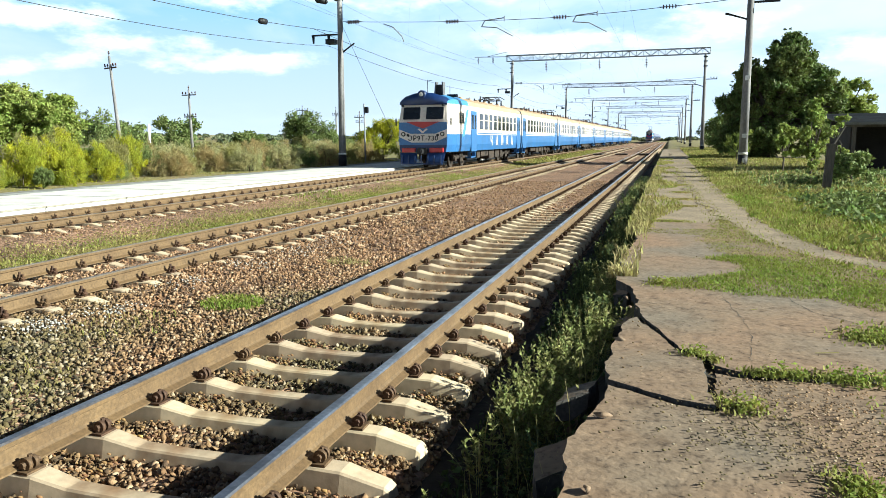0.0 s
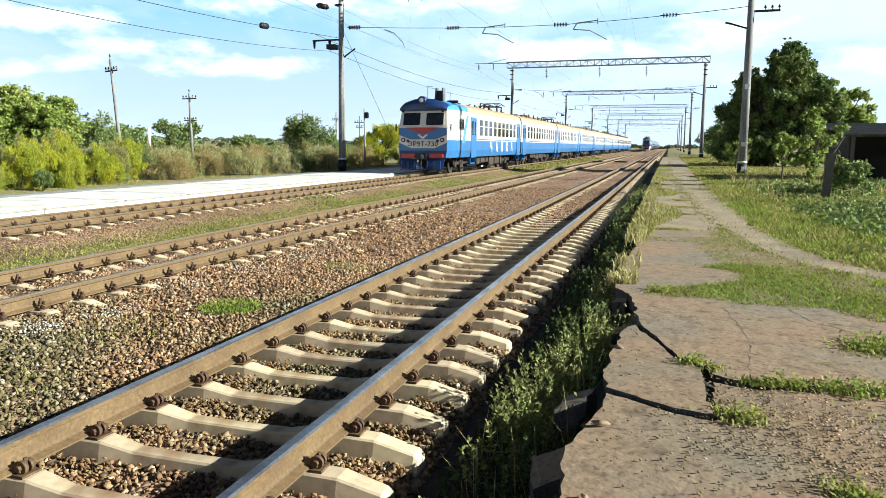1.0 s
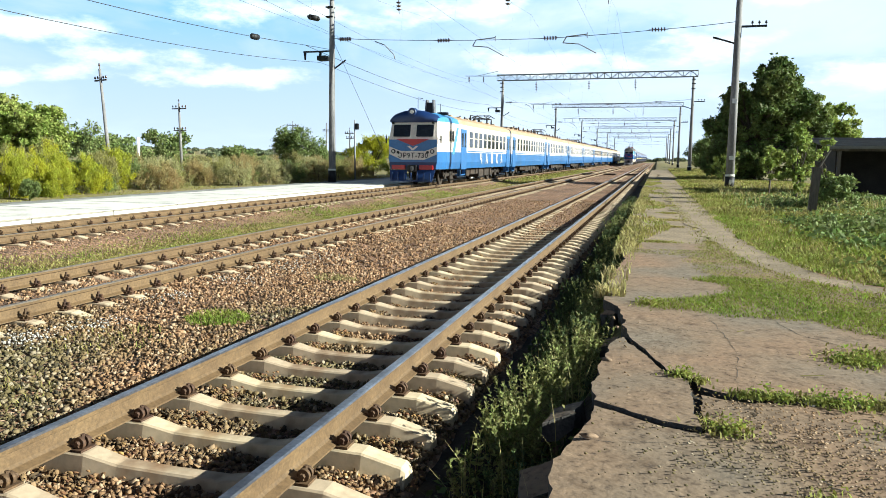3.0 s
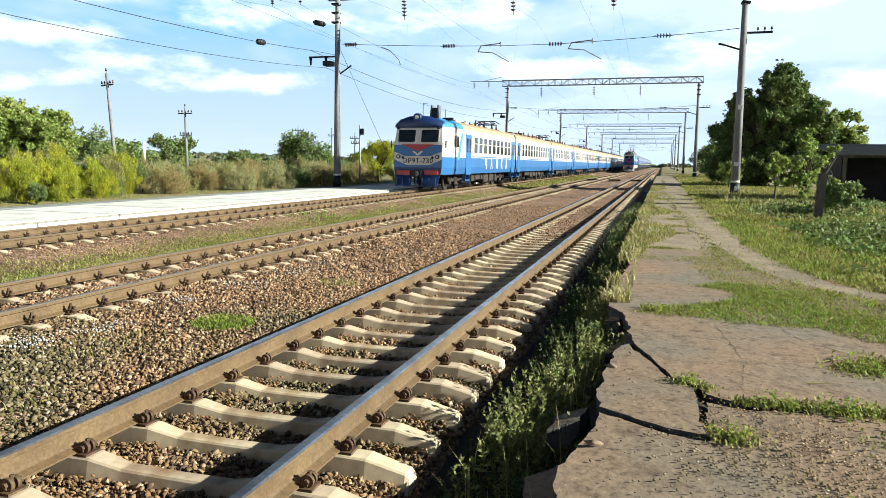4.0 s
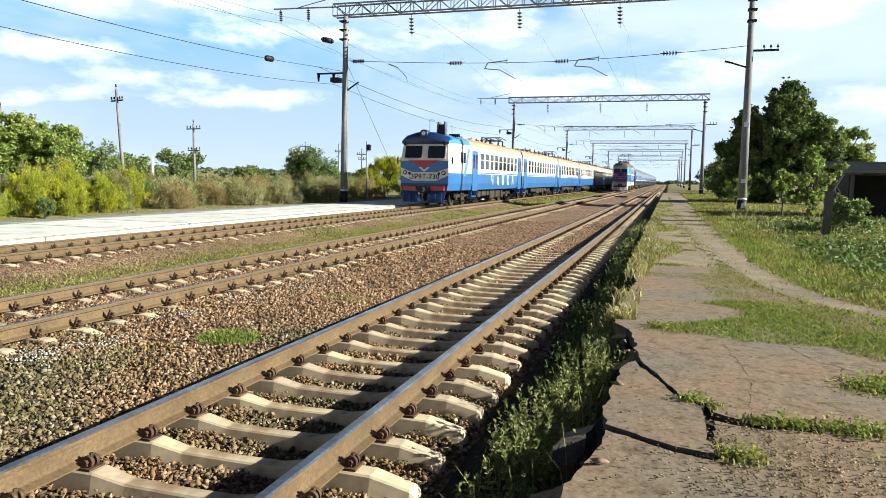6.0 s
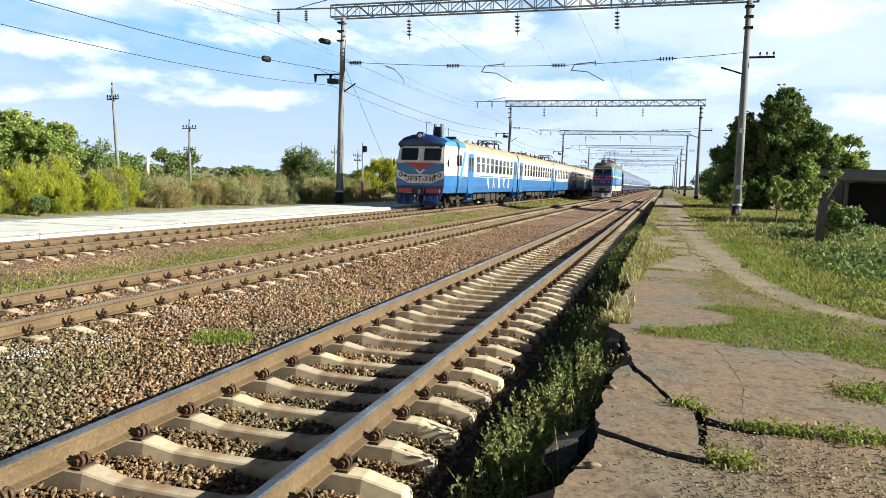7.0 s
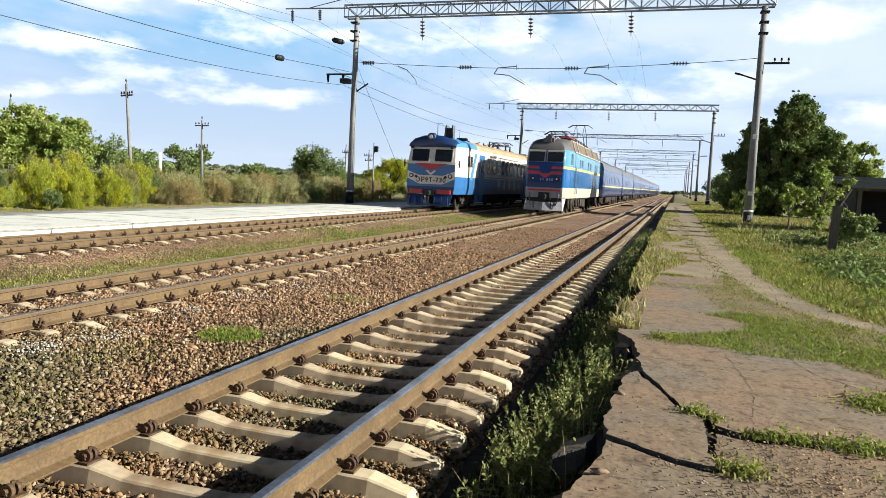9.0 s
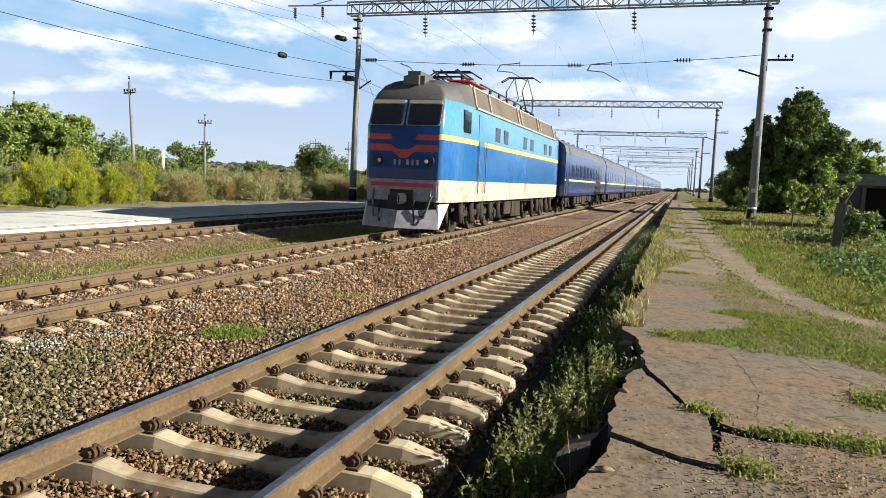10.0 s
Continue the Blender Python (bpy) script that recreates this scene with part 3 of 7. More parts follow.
def leaf_cards(centres, size, rng, flat=0.0):
    """Small folded leaves (two triangles) facing all ways. Returns verts, faces."""
    n = len(centres)
    d = rng.normal(size=(n, 3)); d[:, 2] += flat
    d /= np.linalg.norm(d, axis=1)[:, None]
    t = np.cross(d, rng.normal(size=(n, 3))); t /= np.linalg.norm(t, axis=1)[:, None] + 1e-9
    s = np.cross(d, t)
    L = (size * rng.uniform(0.6, 1.4, n))[:, None]
    v = np.stack([centres - t * L, centres + s * L * 0.5 + d * L * 0.15, centres + t * L, centres - s * L * 0.5 + d * L * 0.15], 1).reshape(-1, 3)
    f = np.arange(n)[:, None] * 4 + np.array([[0, 1, 2, 3]])
    return v, f


def long_leaves(root, direction, length, width, rng):
    """Narrow pointed leaves from their roots along a direction, folded and drooping a little."""
    n = len(root)
    d = direction / (np.linalg.norm(direction, axis=1)[:, None] + 1e-9)
    s = np.cross(d, rng.normal(size=(n, 3))); s /= np.linalg.norm(s, axis=1)[:, None] + 1e-9
    L, W = length[:, None], width[:, None]
    droop = np.zeros((n, 3)); droop[:, 2] = -0.12 * length
    v = np.stack([root, root + d * L * 0.45 + s * W, root + d * L + droop, root + d * L * 0.45 - s * W], 1).reshape(-1, 3)
    f = np.arange(n)[:, None] * 4 + np.array([[0, 1, 2, 3]])
    return v, f


def weed_plant(at, n, h, rx, ry, leaf_mat, label, seed, leaf=0.055, per=26):
    """A clump of upright leafy stems: stalks, and narrow leaves thickening towards the tips."""
    rng = np.random.default_rng(seed)
    w = tagged(empty("weed_plant", pose(*at)), label, "weed", group="weeds below the platform edge")
    a, q = rng.uniform(0, 6.283, n), np.sqrt(rng.random(n))
    x, y = rx * q * np.cos(a), ry * q * np.sin(a)
    hh = h * rng.uniform(0.45, 1.0, n) * (1 - 0.25 * q)
    tip = np.stack([x + rng.normal(0, 0.16, n) * hh + x * 0.25, y + rng.normal(0, 0.16, n) * hh, hh], 1)
    foot = np.stack([x * 0.8, y * 0.8, np.full(n, -0.02)], 1)
    side = np.stack([np.cos(a), np.sin(a), 0 * a], 1) * 0.0028
    v = np.stack([foot - side, foot + side, tip + side * 0.4, tip - side * 0.4], 1).reshape(-1, 3)
    raw("stem_tuft", v, np.arange(n)[:, None] * 4 + np.array([[0, 1, 2, 3]]), M["weed"], w)
    i = np.repeat(np.arange(n), per)
    m = len(i)
    u = 1 - 0.85 * rng.random(m) ** 1.4
    root = foot[i] + (tip[i] - foot[i]) * u[:, None]
    b = rng.uniform(0, 6.283, m)
    d = np.stack([np.cos(b), np.sin(b), rng.uniform(0.1, 1.3, m) + 0.8 * (u > 0.9)], 1)
    v, f = long_leaves(root, d, leaf * rng.uniform(0.5, 1.25, m) * (1.2 - 0.5 * u), leaf * 0.13 * rng.uniform(0.7, 1.5, m), rng)
    raw("foliage", v, f, leaf_mat, w)
    return w


def crown_points(blobs, n, rng):
    """Points in and near the surface of lumps (x, y, z, r, squash), each lump broken into smaller clumps."""
    w = np.array([b[3] ** 2 for b in blobs]); w = w / w.sum()
    out = []
    for b, k in zip(blobs, rng.multinomial(n, w)):
        m = max(6, int(14 * b[3]))
        c = rng.normal(size=(m, 3)); c /= np.linalg.norm(c, axis=1)[:, None]
        c = c * b[3] * rng.uniform(0.55, 1.02, m)[:, None]
        sub = c[rng.integers(0, m, k)]
        p = sub + rng.normal(size=(k, 3)) * b[3] * 0.19
        p[:, 2] *= b[4]
        out.append(p + np.array(b[:3]))
    return np.concatenate(out)


# ---------------------------------------------------------------- plan
XR = -2.009                      # right rail of the near track
X1, X2, X3 = -2.807, -7.785, -13.976   # centre lines of the three tracks
GAUGE = 1.595                    # between rail centres
STEP, Y0 = 0.561, 3.64           # sleeper spacing and the place of one sleeper


def lift(x, y):
    """Height of the ground sheet."""
    z = np.interp(x, [-3000, -900, -300, -60, -23, -21.6, -15.5, -14.9, -1.35, -0.65, -0.40, -0.2, 1.0, 1.75, 3.4, 6, 12, 3000],
                  [26, 15, 3.0, 0.25, 0.0, -0.13, -0.36, -0.44, -0.44, -0.42, -0.12, 0.0, 0.09, 0.13, 0.15, 0.16, 0.05, 0.0])
    return z


def bumps(x, y, s, seed=0.0):
    return (np.sin(x * 1.7 * s + 1.3 + seed) * np.cos(y * 1.3 * s + seed * 2.1) + 0.6 * np.sin(x * 3.9 * s + y * 2.7 * s + seed)
            + 0.4 * np.sin(y * 5.3 * s - x * 4.1 * s + 2 + seed)) / 2.0


def grid(name, xs, ys, zfun, material):
    X, Y = np.meshgrid(xs, ys)
    Z = zfun(X, Y)
    v = np.stack([X, Y, Z], -1).reshape(-1, 3)
    nx, ny = len(xs), len(ys)
    i = (np.arange(ny - 1)[:, None] * nx + np.arange(nx - 1)[None, :]).reshape(-1)
    f = np.stack([i, i + 1, i + nx + 1, i + nx], 1)
    return raw(name, v, f, material, smooth=True)


def build_ground():
    xs = np.unique(np.concatenate([np.linspace(-3000, -100, 30), np.linspace(-100, -24, 40), np.arange(-24, 12, 0.25), np.linspace(12, 100, 40), np.linspace(100, 3000, 25)]))
    ys = np.unique(np.concatenate([np.linspace(-200, -4, 15), np.arange(-4, 40, 0.3), np.linspace(40, 160, 80), np.linspace(160, 4000, 60)]))

    def z(x, y):
        edge = np.clip((np.abs(x + 10) - 13) / 8, 0, 1)
        return lift(x, y) + bumps(x, y, 0.5) * 0.05 * edge + bumps(x, y, 2.3, 1.0) * 0.012
    g = grid("ground", xs, ys, z, M["turf"])
    tagged(g, "rough grassy ground reaching out to low hills", "ground", kind="structure")


def ballast_z(x, y):
    near = np.clip((y - 16) / 6, 0, 1)
    d1 = np.abs(x - X1)
    z = -0.315 + bumps(x, y, 2.1) * 0.018 + bumps(x, y, 0.7, 2.0) * 0.025
    z = z - (1 - near) * 0.012 * np.clip(1 - (d1 - 1.45) / 0.3, 0, 1)
    z = z + near * 0.085 * np.clip(1 - (d1 - 0.5) / 0.35, 0, 1)
    mid = np.exp(-((x + 5.3) / 0.9) ** 2) * 0.05
    z = z + mid
    for xc in (X2, X3):
        z = z + 0.075 * np.clip(1 - (np.abs(x - xc) - 1.4) / 0.6, 0, 1)
    z = z - 0.2 * np.clip((x + 1.55) / 0.35, 0, 1) - 0.3 * np.clip((-15.1 - x) / 0.5, 0, 1)
    z = z - 0.10 * np.exp(-((x + 10.9) / 1.0) ** 2)
    return z


def build_ballast():
    xs = np.arange(-15.9, -1.05, 0.12)
    ys = np.unique(np.concatenate([np.arange(-3, 30, 0.12), np.linspace(30, 420, 260)]))
    b = grid("ballast_bed", xs, ys, ballast_z, M["ballast"])
    tagged(b, "brown-grey crushed stone ballast between the tracks", "ballast", kind="structure")


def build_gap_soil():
    """Earth in the gap between the ballast and the platform, its shade put into the dark colour."""
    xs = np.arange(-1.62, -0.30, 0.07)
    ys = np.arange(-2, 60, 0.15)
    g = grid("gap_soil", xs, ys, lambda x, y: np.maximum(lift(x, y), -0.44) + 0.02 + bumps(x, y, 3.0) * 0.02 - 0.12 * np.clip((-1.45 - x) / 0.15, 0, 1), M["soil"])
    tagged(g, "earth in the gap beside the platform, coloured dark for its shade", "soil", kind="structure")


def rock_mesh(rng):
    t = (1 + 5 ** 0.5) / 2
    v = np.array([(-1, t, 0), (1, t, 0), (-1, -t, 0), (1, -t, 0), (0, -1, t), (0, 1, t), (0, -1, -t), (0, 1, -t), (t, 0, -1), (t, 0, 1), (-t, 0, -1), (-t, 0, 1)]) / 1.9
    f = np.array([(0, 11, 5), (0, 5, 1), (0, 1, 7), (0, 7, 10), (0, 10, 11), (1, 5, 9), (5, 11, 4), (11, 10, 2), (10, 7, 6), (7, 1, 8),
                  (3, 9, 4), (3, 4, 2), (3, 2, 6), (3, 6, 8), (3, 8, 9), (4, 9, 5), (2, 4, 11), (6, 2, 10), (8, 6, 7), (9, 8, 1)])
    v = v * rng.uniform(0.42, 1.5, (12, 1)) * np.array([1.1, 0.85, 0.65])
    # broken flat faces
    for _ in range(6):
        d = rng.normal(size=3); d /= np.linalg.norm(d)
        v = v - np.clip(v @ d - rng.uniform(0.18, 0.42), 0, None)[:, None] * d
    v = v * 1.5
    return v, f


def build_stones():
    """Loose ballast stones lying on the bed, thick where the camera stands near."""
    rng = np.random.default_rng(3)
    protos = [rock_mesh(rng) for _ in range(8)]
    spots = []
    for x0, x1, y0, y1, dens in ((-7.2, -1.4, 1.6, 7.0, 1150), (-7.2, -1.4, 7.0, 12.0, 700), (-9.6, -7.2, 3.5, 12.0, 300), (-8.6, -1.4, 12.0, 20.0, 260),
                                 (-15.0, -12.4, 8.0, 22.0, 90), (-8.6, -1.5, 20.0, 34.0, 80)):
        n = int((x1 - x0) * (y1 - y0) * dens)
        spots.append(np.stack([rng.uniform(x0, x1, n), rng.uniform(y0, y1, n)], 1))
    p = np.concatenate(spots)
    # not seen, or under the sleepers' tops
    p = p[~((p[:, 0] < -1.4 * p[:, 1] - 0.9))]
    n = len(p)
    size = (0.010 + 0.020 * rng.random(n) ** 1.5) * (1 + 0.25 * (p[:, 1] > 12))
    z = ballast_z(p[:, 0], p[:, 1]) + size * rng.uniform(0.1, 0.7, n)
    a = rng.uniform(0, 6.283, (n, 3))
    V, F = [], []
    base = 0
    kind = rng.integers(0, len(protos), n)
    for k, (v, f) in enumerate(protos):
        idx = np.where(kind == k)[0]
        c, s = np.cos(a[idx]), np.sin(a[idx])
        q = v[None] * size[idx][:, None, None]
        x, y, w = q[..., 0], q[..., 1], q[..., 2]
        x, y = x * c[:, :1] - y * s[:, :1], x * s[:, :1] + y * c[:, :1]
        y, w = y * c[:, 1:2] - w * s[:, 1:2], y * s[:, 1:2] + w * c[:, 1:2]
        x, y = x * c[:, 2:3] - y * s[:, 2:3], x * s[:, 2:3] + y * c[:, 2:3]
        q = np.stack([x + p[idx, 0:1], y + p[idx, 1:2], w + z[idx][:, None]], -1)
        V.append(q.reshape(-1, 3))
        F.append((f[None] + (np.arange(len(idx)) * 12)[:, None, None]).reshape(-1, 3) + base)
        base += len(idx) * 12
    s = raw("ballast_stones", np.concatenate(V), np.concatenate(F), M["stone"])
    tagged(s, "loose brown and grey crushed ballast stones", "gravel", kind="stuff")


# ---------------------------------------------------------------- tracks
RAIL_PROFILE = [(-0.075, -0.18), (-0.075, -0.168), (-0.025, -0.148), (-0.010, -0.13), (-0.010, -0.055), (-0.034, -0.042), (-0.037, -0.012), (-0.028, 0.0),
                (0.028, 0.0), (0.037, -0.012), (0.034, -0.042), (0.010, -0.055), (0.010, -0.13), (0.025, -0.148), (0.075, -0.168), (0.075, -0.18)]


def rail_mesh(y0, y1):
    bm = bmesh.new()
    mis = [0] * 16
    mis[7] = 1
    mis[6] = mis[8] = 1
    loft(bm, [[(x, y, z) for x, z in RAIL_PROFILE] for y in (y0, y1)], mis, closed=True, cap0=0, cap1=0)
    bmesh.ops.recalc_face_normals(bm, faces=bm.faces[:])
    return bm


def sleeper_bm(bm=None, y=0.0):
    """Concrete sleeper: high under the rails, waisted in the middle, ends sloping down."""
    bm = bm or bmesh.new()
    secs = []
    for x, z, w in ((-1.36, -0.285, 0.062), (-1.33, -0.262, 0.068), (-1.06, -0.198, 0.080), (-0.62, -0.192, 0.080), (-0.38, -0.238, 0.064), (0, -0.243, 0.060),
                    (0.38, -0.238, 0.064), (0.62, -0.192, 0.080), (1.06, -0.198, 0.080), (1.33, -0.262, 0.068), (1.36, -0.285, 0.062)):
        secs.append([(x, y - w - 0.045, -0.42), (x, y - w, z - 0.012), (x, y - w + 0.012, z), (x, y + w - 0.012, z), (x, y + w, z - 0.012), (x, y + w + 0.045, -0.42)])
    loft(bm, secs, 0, closed=True, cap0=0, cap1=0)
    return bm


def base_plate_bm():
    """Ribbed steel plate under the rail foot."""
    bm = bmesh.new()
    box(bm, -0.155, 0.155, -0.065, 0.065, -0.194, -0.178)
    return bm


def bolt_bm(tall, s):
    """Clamp with bolts and nuts, or with a coil spring, on one side of the rail."""
    bm = bmesh.new()
    box(bm, s * 0.085 - 0.035, s * 0.085 + 0.035, -0.05, 0.05, -0.168, -0.15)
    if not tall:
        # a coil spring lying along the rail, held by a bolt with a nut
        for k in range(2):
            y = -0.026 + k * 0.044
            tube(bm, (s * 0.112, y - 0.013, -0.142), (s * 0.112, y + 0.013, -0.142), 0.040, n=12)
        tube(bm, (s * 0.112, -0.060, -0.142), (s * 0.112, 0.060, -0.142), 0.018, n=6)
        tube(bm, (s * 0.112, 0, -0.19), (s * 0.112, 0, -0.092), 0.014, n=6)
        return bm
    top = -0.06
    tube(bm, (s * 0.11, 0, -0.19), (s * 0.11, 0, top), 0.017, n=6)
    tube(bm, (s * 0.11, 0, -0.156), (s * 0.11, 0, -0.120), 0.036, n=10)
    tube(bm, (s * 0.11, 0, -0.124), (s * 0.11, 0, -0.094), 0.030, n=6)
    tube(bm, (s * 0.145, 0, -0.19), (s * 0.165, 0, top - 0.035), 0.016, n=6)
    tube(bm, (s * 0.145, 0, -0.165), (s * 0.165, 0, -0.138), 0.034, n=6)
    return bm


def build_track(xc, first, last, tall, label, head):
    tr = empty("railway_track", pose(xc, 0, 0))
    tagged(tr, label, "railway track", group="railway tracks")
    rail = part("rail", rail_mesh(-4, 430), [M["rust"], head], tr, "rusty steel rail with a worn head")
    rail.matrix_basis = pose(-GAUGE / 2, 0, 0)
    share("rail", rail.data, tr, pose(GAUGE / 2, 0, 0))["label"] = "rusty steel rail with a worn head"
    sm = bpy.data.meshes.new("sleeper")
    bm = sleeper_bm(); bmesh.ops.recalc_face_normals(bm, faces=bm.faces[:]); bm.to_mesh(sm); bm.free(); sm.materials.append(M["concrete"])
    small = []
    for kind, bm in (("base_plate", base_plate_bm()), ("bolt", bolt_bm(tall, -1)), ("bolt", bolt_bm(tall, 1))):
        me = bpy.data.meshes.new(kind)
        bm.to_mesh(me); bm.free(); me.materials.append(M["bolt"])
        small.append((kind, me))
    rng = random.Random(int(abs(xc) * 10))
    far = bmesh.new()
    k0 = math.ceil((first - Y0) / STEP)
    for k in range(k0, int((150 - Y0) / STEP)):
        y = Y0 + k * STEP
        if y < last:
            s = share("sleeper", sm, tr, pose(0, y + rng.uniform(-0.012, 0.012), rng.uniform(-0.006, 0.004), 0, 0, rng.uniform(-0.5, 0.5)))
            for side in (-1, 1):
                turn = rng.uniform(-3, 3)
                for kind, me in small:
                    share(kind, me, s, pose(side * GAUGE / 2, 0, 0, 0, 0, turn))
        else:
            sleeper_bm(far, y)
            for side in (-1, 1):
                for e in (-0.11, 0.11):
                    box(far, side * GAUGE / 2 + e - 0.03, side * GAUGE / 2 + e + 0.03, y - 0.03, y + 0.03, -0.19, -0.09, mi=1)
    bmesh.ops.recalc_face_normals(far, faces=far.faces[:])
    fo = part("sleeper_rest", far, [M["concrete"], M["bolt"]], tr)
    fo["kind"] = "stuff"


def build_crossing():
    c = empty("foot_crossing", pose(-5.6, 88, 0))
    tagged(c, "dark timber foot crossing laid between the rails", "crossing")
    bm = bmesh.new(); box(bm, -0.7, 0.7, -0.11, 0.11, -0.16, -0.01, bev=0.01)
    me = bpy.data.meshes.new("plank"); bm.to_mesh(me); bm.free(); me.materials.append(M["grime"])
    for xc in (X1, X2):
        for i in range(8):
            share("plank", me, c, pose(xc + 5.6, -1.0 + i * 0.26, 0))
    for i in range(8):
        share("plank", me, c, pose(-5.3 + 5.6, -1.0 + i * 0.26, 0))


# ---------------------------------------------------------------- platforms
def jag(pts, amp, rng, step=0.16):
    """A closed outline with uneven edges."""
    out = []
    n = len(pts)
    for i in range(n):
        a, b = Vector(pts[i][:2]), Vector(pts[(i + 1) % n][:2])
        k = max(1, int((b - a).length / step))
        nrm = Vector(((b - a).y, -(b - a).x)).normalized() if (b - a).length else Vector((0, 0))
        drift = 0.0
        for j in range(k):
            p = a.lerp(b, (j + (rng.uniform(-0.3, 0.3) if j else 0)) / k)
            drift = 0.72 * drift + rng.uniform(-amp, amp)
            out.append(p + nrm * drift * (min(1.0, (k - j) / 3) if j else 0.2))
    return out


def slab(bm, pts, top, thick, rng, amp=0.02, tilt=(0, 0), rim=1):
    o = jag(pts, amp, rng, 0.06)
    cx = sum(p.x for p in o) / len(o); cy = sum(p.y for p in o) / len(o)
    zt = lambda p: top + (p.x - cx) * tilt[0] + (p.y - cy) * tilt[1]
    a = [bm.verts.new((p.x, p.y, zt(p))) for p in o]
    b = [bm.verts.new((p.x + rng.uniform(-0.01, 0.03), p.y, zt(p) - thick * rng.uniform(0.85, 1.2))) for p in o]
    f = bm.faces.new(a)
    n = len(o)
    for i in range(n):
        bm.faces.new((a[i], b[i], b[(i + 1) % n], a[(i + 1) % n])).material_index = rim
    bm.faces.new(b[::-1]).material_index = rim
    bmesh.ops.triangulate(bm, faces=[f])
    bmesh.ops.recalc_face_normals(bm, faces=bm.faces[:])


def build_near_platform():
    p = empty("platform_near")
    tagged(p, "low cracked asphalt platform with a broken overgrown edge", "platform", kind="structure")
    rng = random.Random(5)
    pieces = [
        # nearest sheet
        ([(-0.40, -3), (-0.42, 2.0), (-0.40, 3.3), (-0.45, 3.65), (-0.36, 4.05), (-0.31, 4.56), (-0.08, 4.42), (0.11, 4.30), (0.33, 4.24), (0.345, 4.66), (0.36, 4.98), (0.60, 4.90),
          (1.1, 4.95), (1.9, 5.05), (2.8, 4.8), (3.2, 3), (3.2, -3)], 0.145, (0.004, 0.0)),
        # wedge between the two cracks
        ([(-0.32, 4.64), (-0.36, 4.95), (-0.34, 5.6), (-0.27, 6.35), (-0.20, 6.46), (-0.03, 5.92), (0.115, 5.43), (0.29, 5.22), (0.30, 4.66), (0.325, 4.285),
          (0.105, 4.345), (-0.085, 4.465)], 0.150, (0.02, -0.006)),
        # sheet beyond the long crack
        ([(-0.185, 6.56), (-0.25, 6.9), (-0.29, 7.6), (-0.50, 8.1), (-0.52, 9.8), (-0.42, 11.5), (-0.58, 14.0), (1.6, 14.2), (2.3, 11.5), (3.3, 9.2), (4.0, 7.2),
          (3.9, 5.3), (1.9, 5.25), (1.1, 5.12), (0.55, 5.0), (0.36, 5.12), (0.335, 5.28), (0.135, 5.475), (0.0, 5.955)], 0.155, (0, 0)),
        ([(-0.56, 13.4), (-0.62, 20), (-0.66, 30), (-0.70, 60), (-0.75, 110), (1.6, 110), (1.6, 60), (1.5, 30), (1.25, 20), (0.95, 13.4)], 0.148, (0, 0)),
        # fallen lumps at the edge
        ([(-0.62, 4.42), (-0.42, 4.50), (-0.40, 4.82), (-0.60, 4.80)], 0.05, (0.35, -0.1)),
        ([(-0.60, 3.55), (-0.44, 3.62), (-0.46, 3.92), (-0.66, 3.85)], -0.03, (0.3, 0.2)),
        ([(-0.90, 3.15), (-0.70, 3.2), (-0.66, 3.45), (-0.88, 3.5)], -0.14, (0.25, -0.25)),
        ([(-0.52, 7.9), (-0.36, 7.75), (-0.33, 7.95), (-0.46, 8.05)], 0.06, (0.4, 0.1)),
        ([(-0.42, 6.5), (-0.27, 6.45), (-0.26, 6.72), (-0.40, 6.75)], 0.05, (0.4, 0.0)),
    ]
    for pts, top, tilt in pieces:
        bm = bmesh.new()
        slab(bm, pts, top, 0.13, rng, amp=0.020, tilt=tilt)
        part("asphalt_slab", bm, [M["asphalt_old"] if pts[0][1] > 13 else M["asphalt"], M["tar"]], p)
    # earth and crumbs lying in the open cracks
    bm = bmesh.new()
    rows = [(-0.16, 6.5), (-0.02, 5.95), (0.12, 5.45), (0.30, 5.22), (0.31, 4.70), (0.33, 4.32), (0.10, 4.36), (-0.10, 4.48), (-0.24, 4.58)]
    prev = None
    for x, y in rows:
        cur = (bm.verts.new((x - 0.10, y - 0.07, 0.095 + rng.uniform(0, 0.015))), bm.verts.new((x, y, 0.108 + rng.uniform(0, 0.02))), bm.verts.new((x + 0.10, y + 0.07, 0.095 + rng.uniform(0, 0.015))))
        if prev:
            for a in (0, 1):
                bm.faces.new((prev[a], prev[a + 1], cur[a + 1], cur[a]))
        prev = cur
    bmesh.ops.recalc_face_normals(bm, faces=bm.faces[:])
    # same earth colour as the gap, with shade painted in
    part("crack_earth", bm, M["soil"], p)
    # narrow tar-dark cracks running over the sheets
    for line in (((0.56, 7.6), (0.62, 6.9), (0.70, 6.2), (0.66, 5.7), (0.60, 5.2)), ((-0.2, 7.0), (0.0, 6.95), (0.25, 6.8), (0.5, 6.85)), ((0.45, 4.2), (0.75, 4.0), (0.9, 3.7), (1.2, 3.55)),
                 ((-0.38, 4.0), (-0.2, 3.95), (0.05, 4.02), (0.3, 4.15)), ((1.1, 7.8), (1.3, 7.0), (1.6, 6.6))):
        bm = bmesh.new()
        pts = []
        for a, b in zip(line[:-1], line[1:]):
            for i in range(6):
                pts.append(Vector(a).lerp(Vector(b), i / 6) + Vector((rng.uniform(-0.02, 0.02), rng.uniform(-0.02, 0.02))))
        prev = None
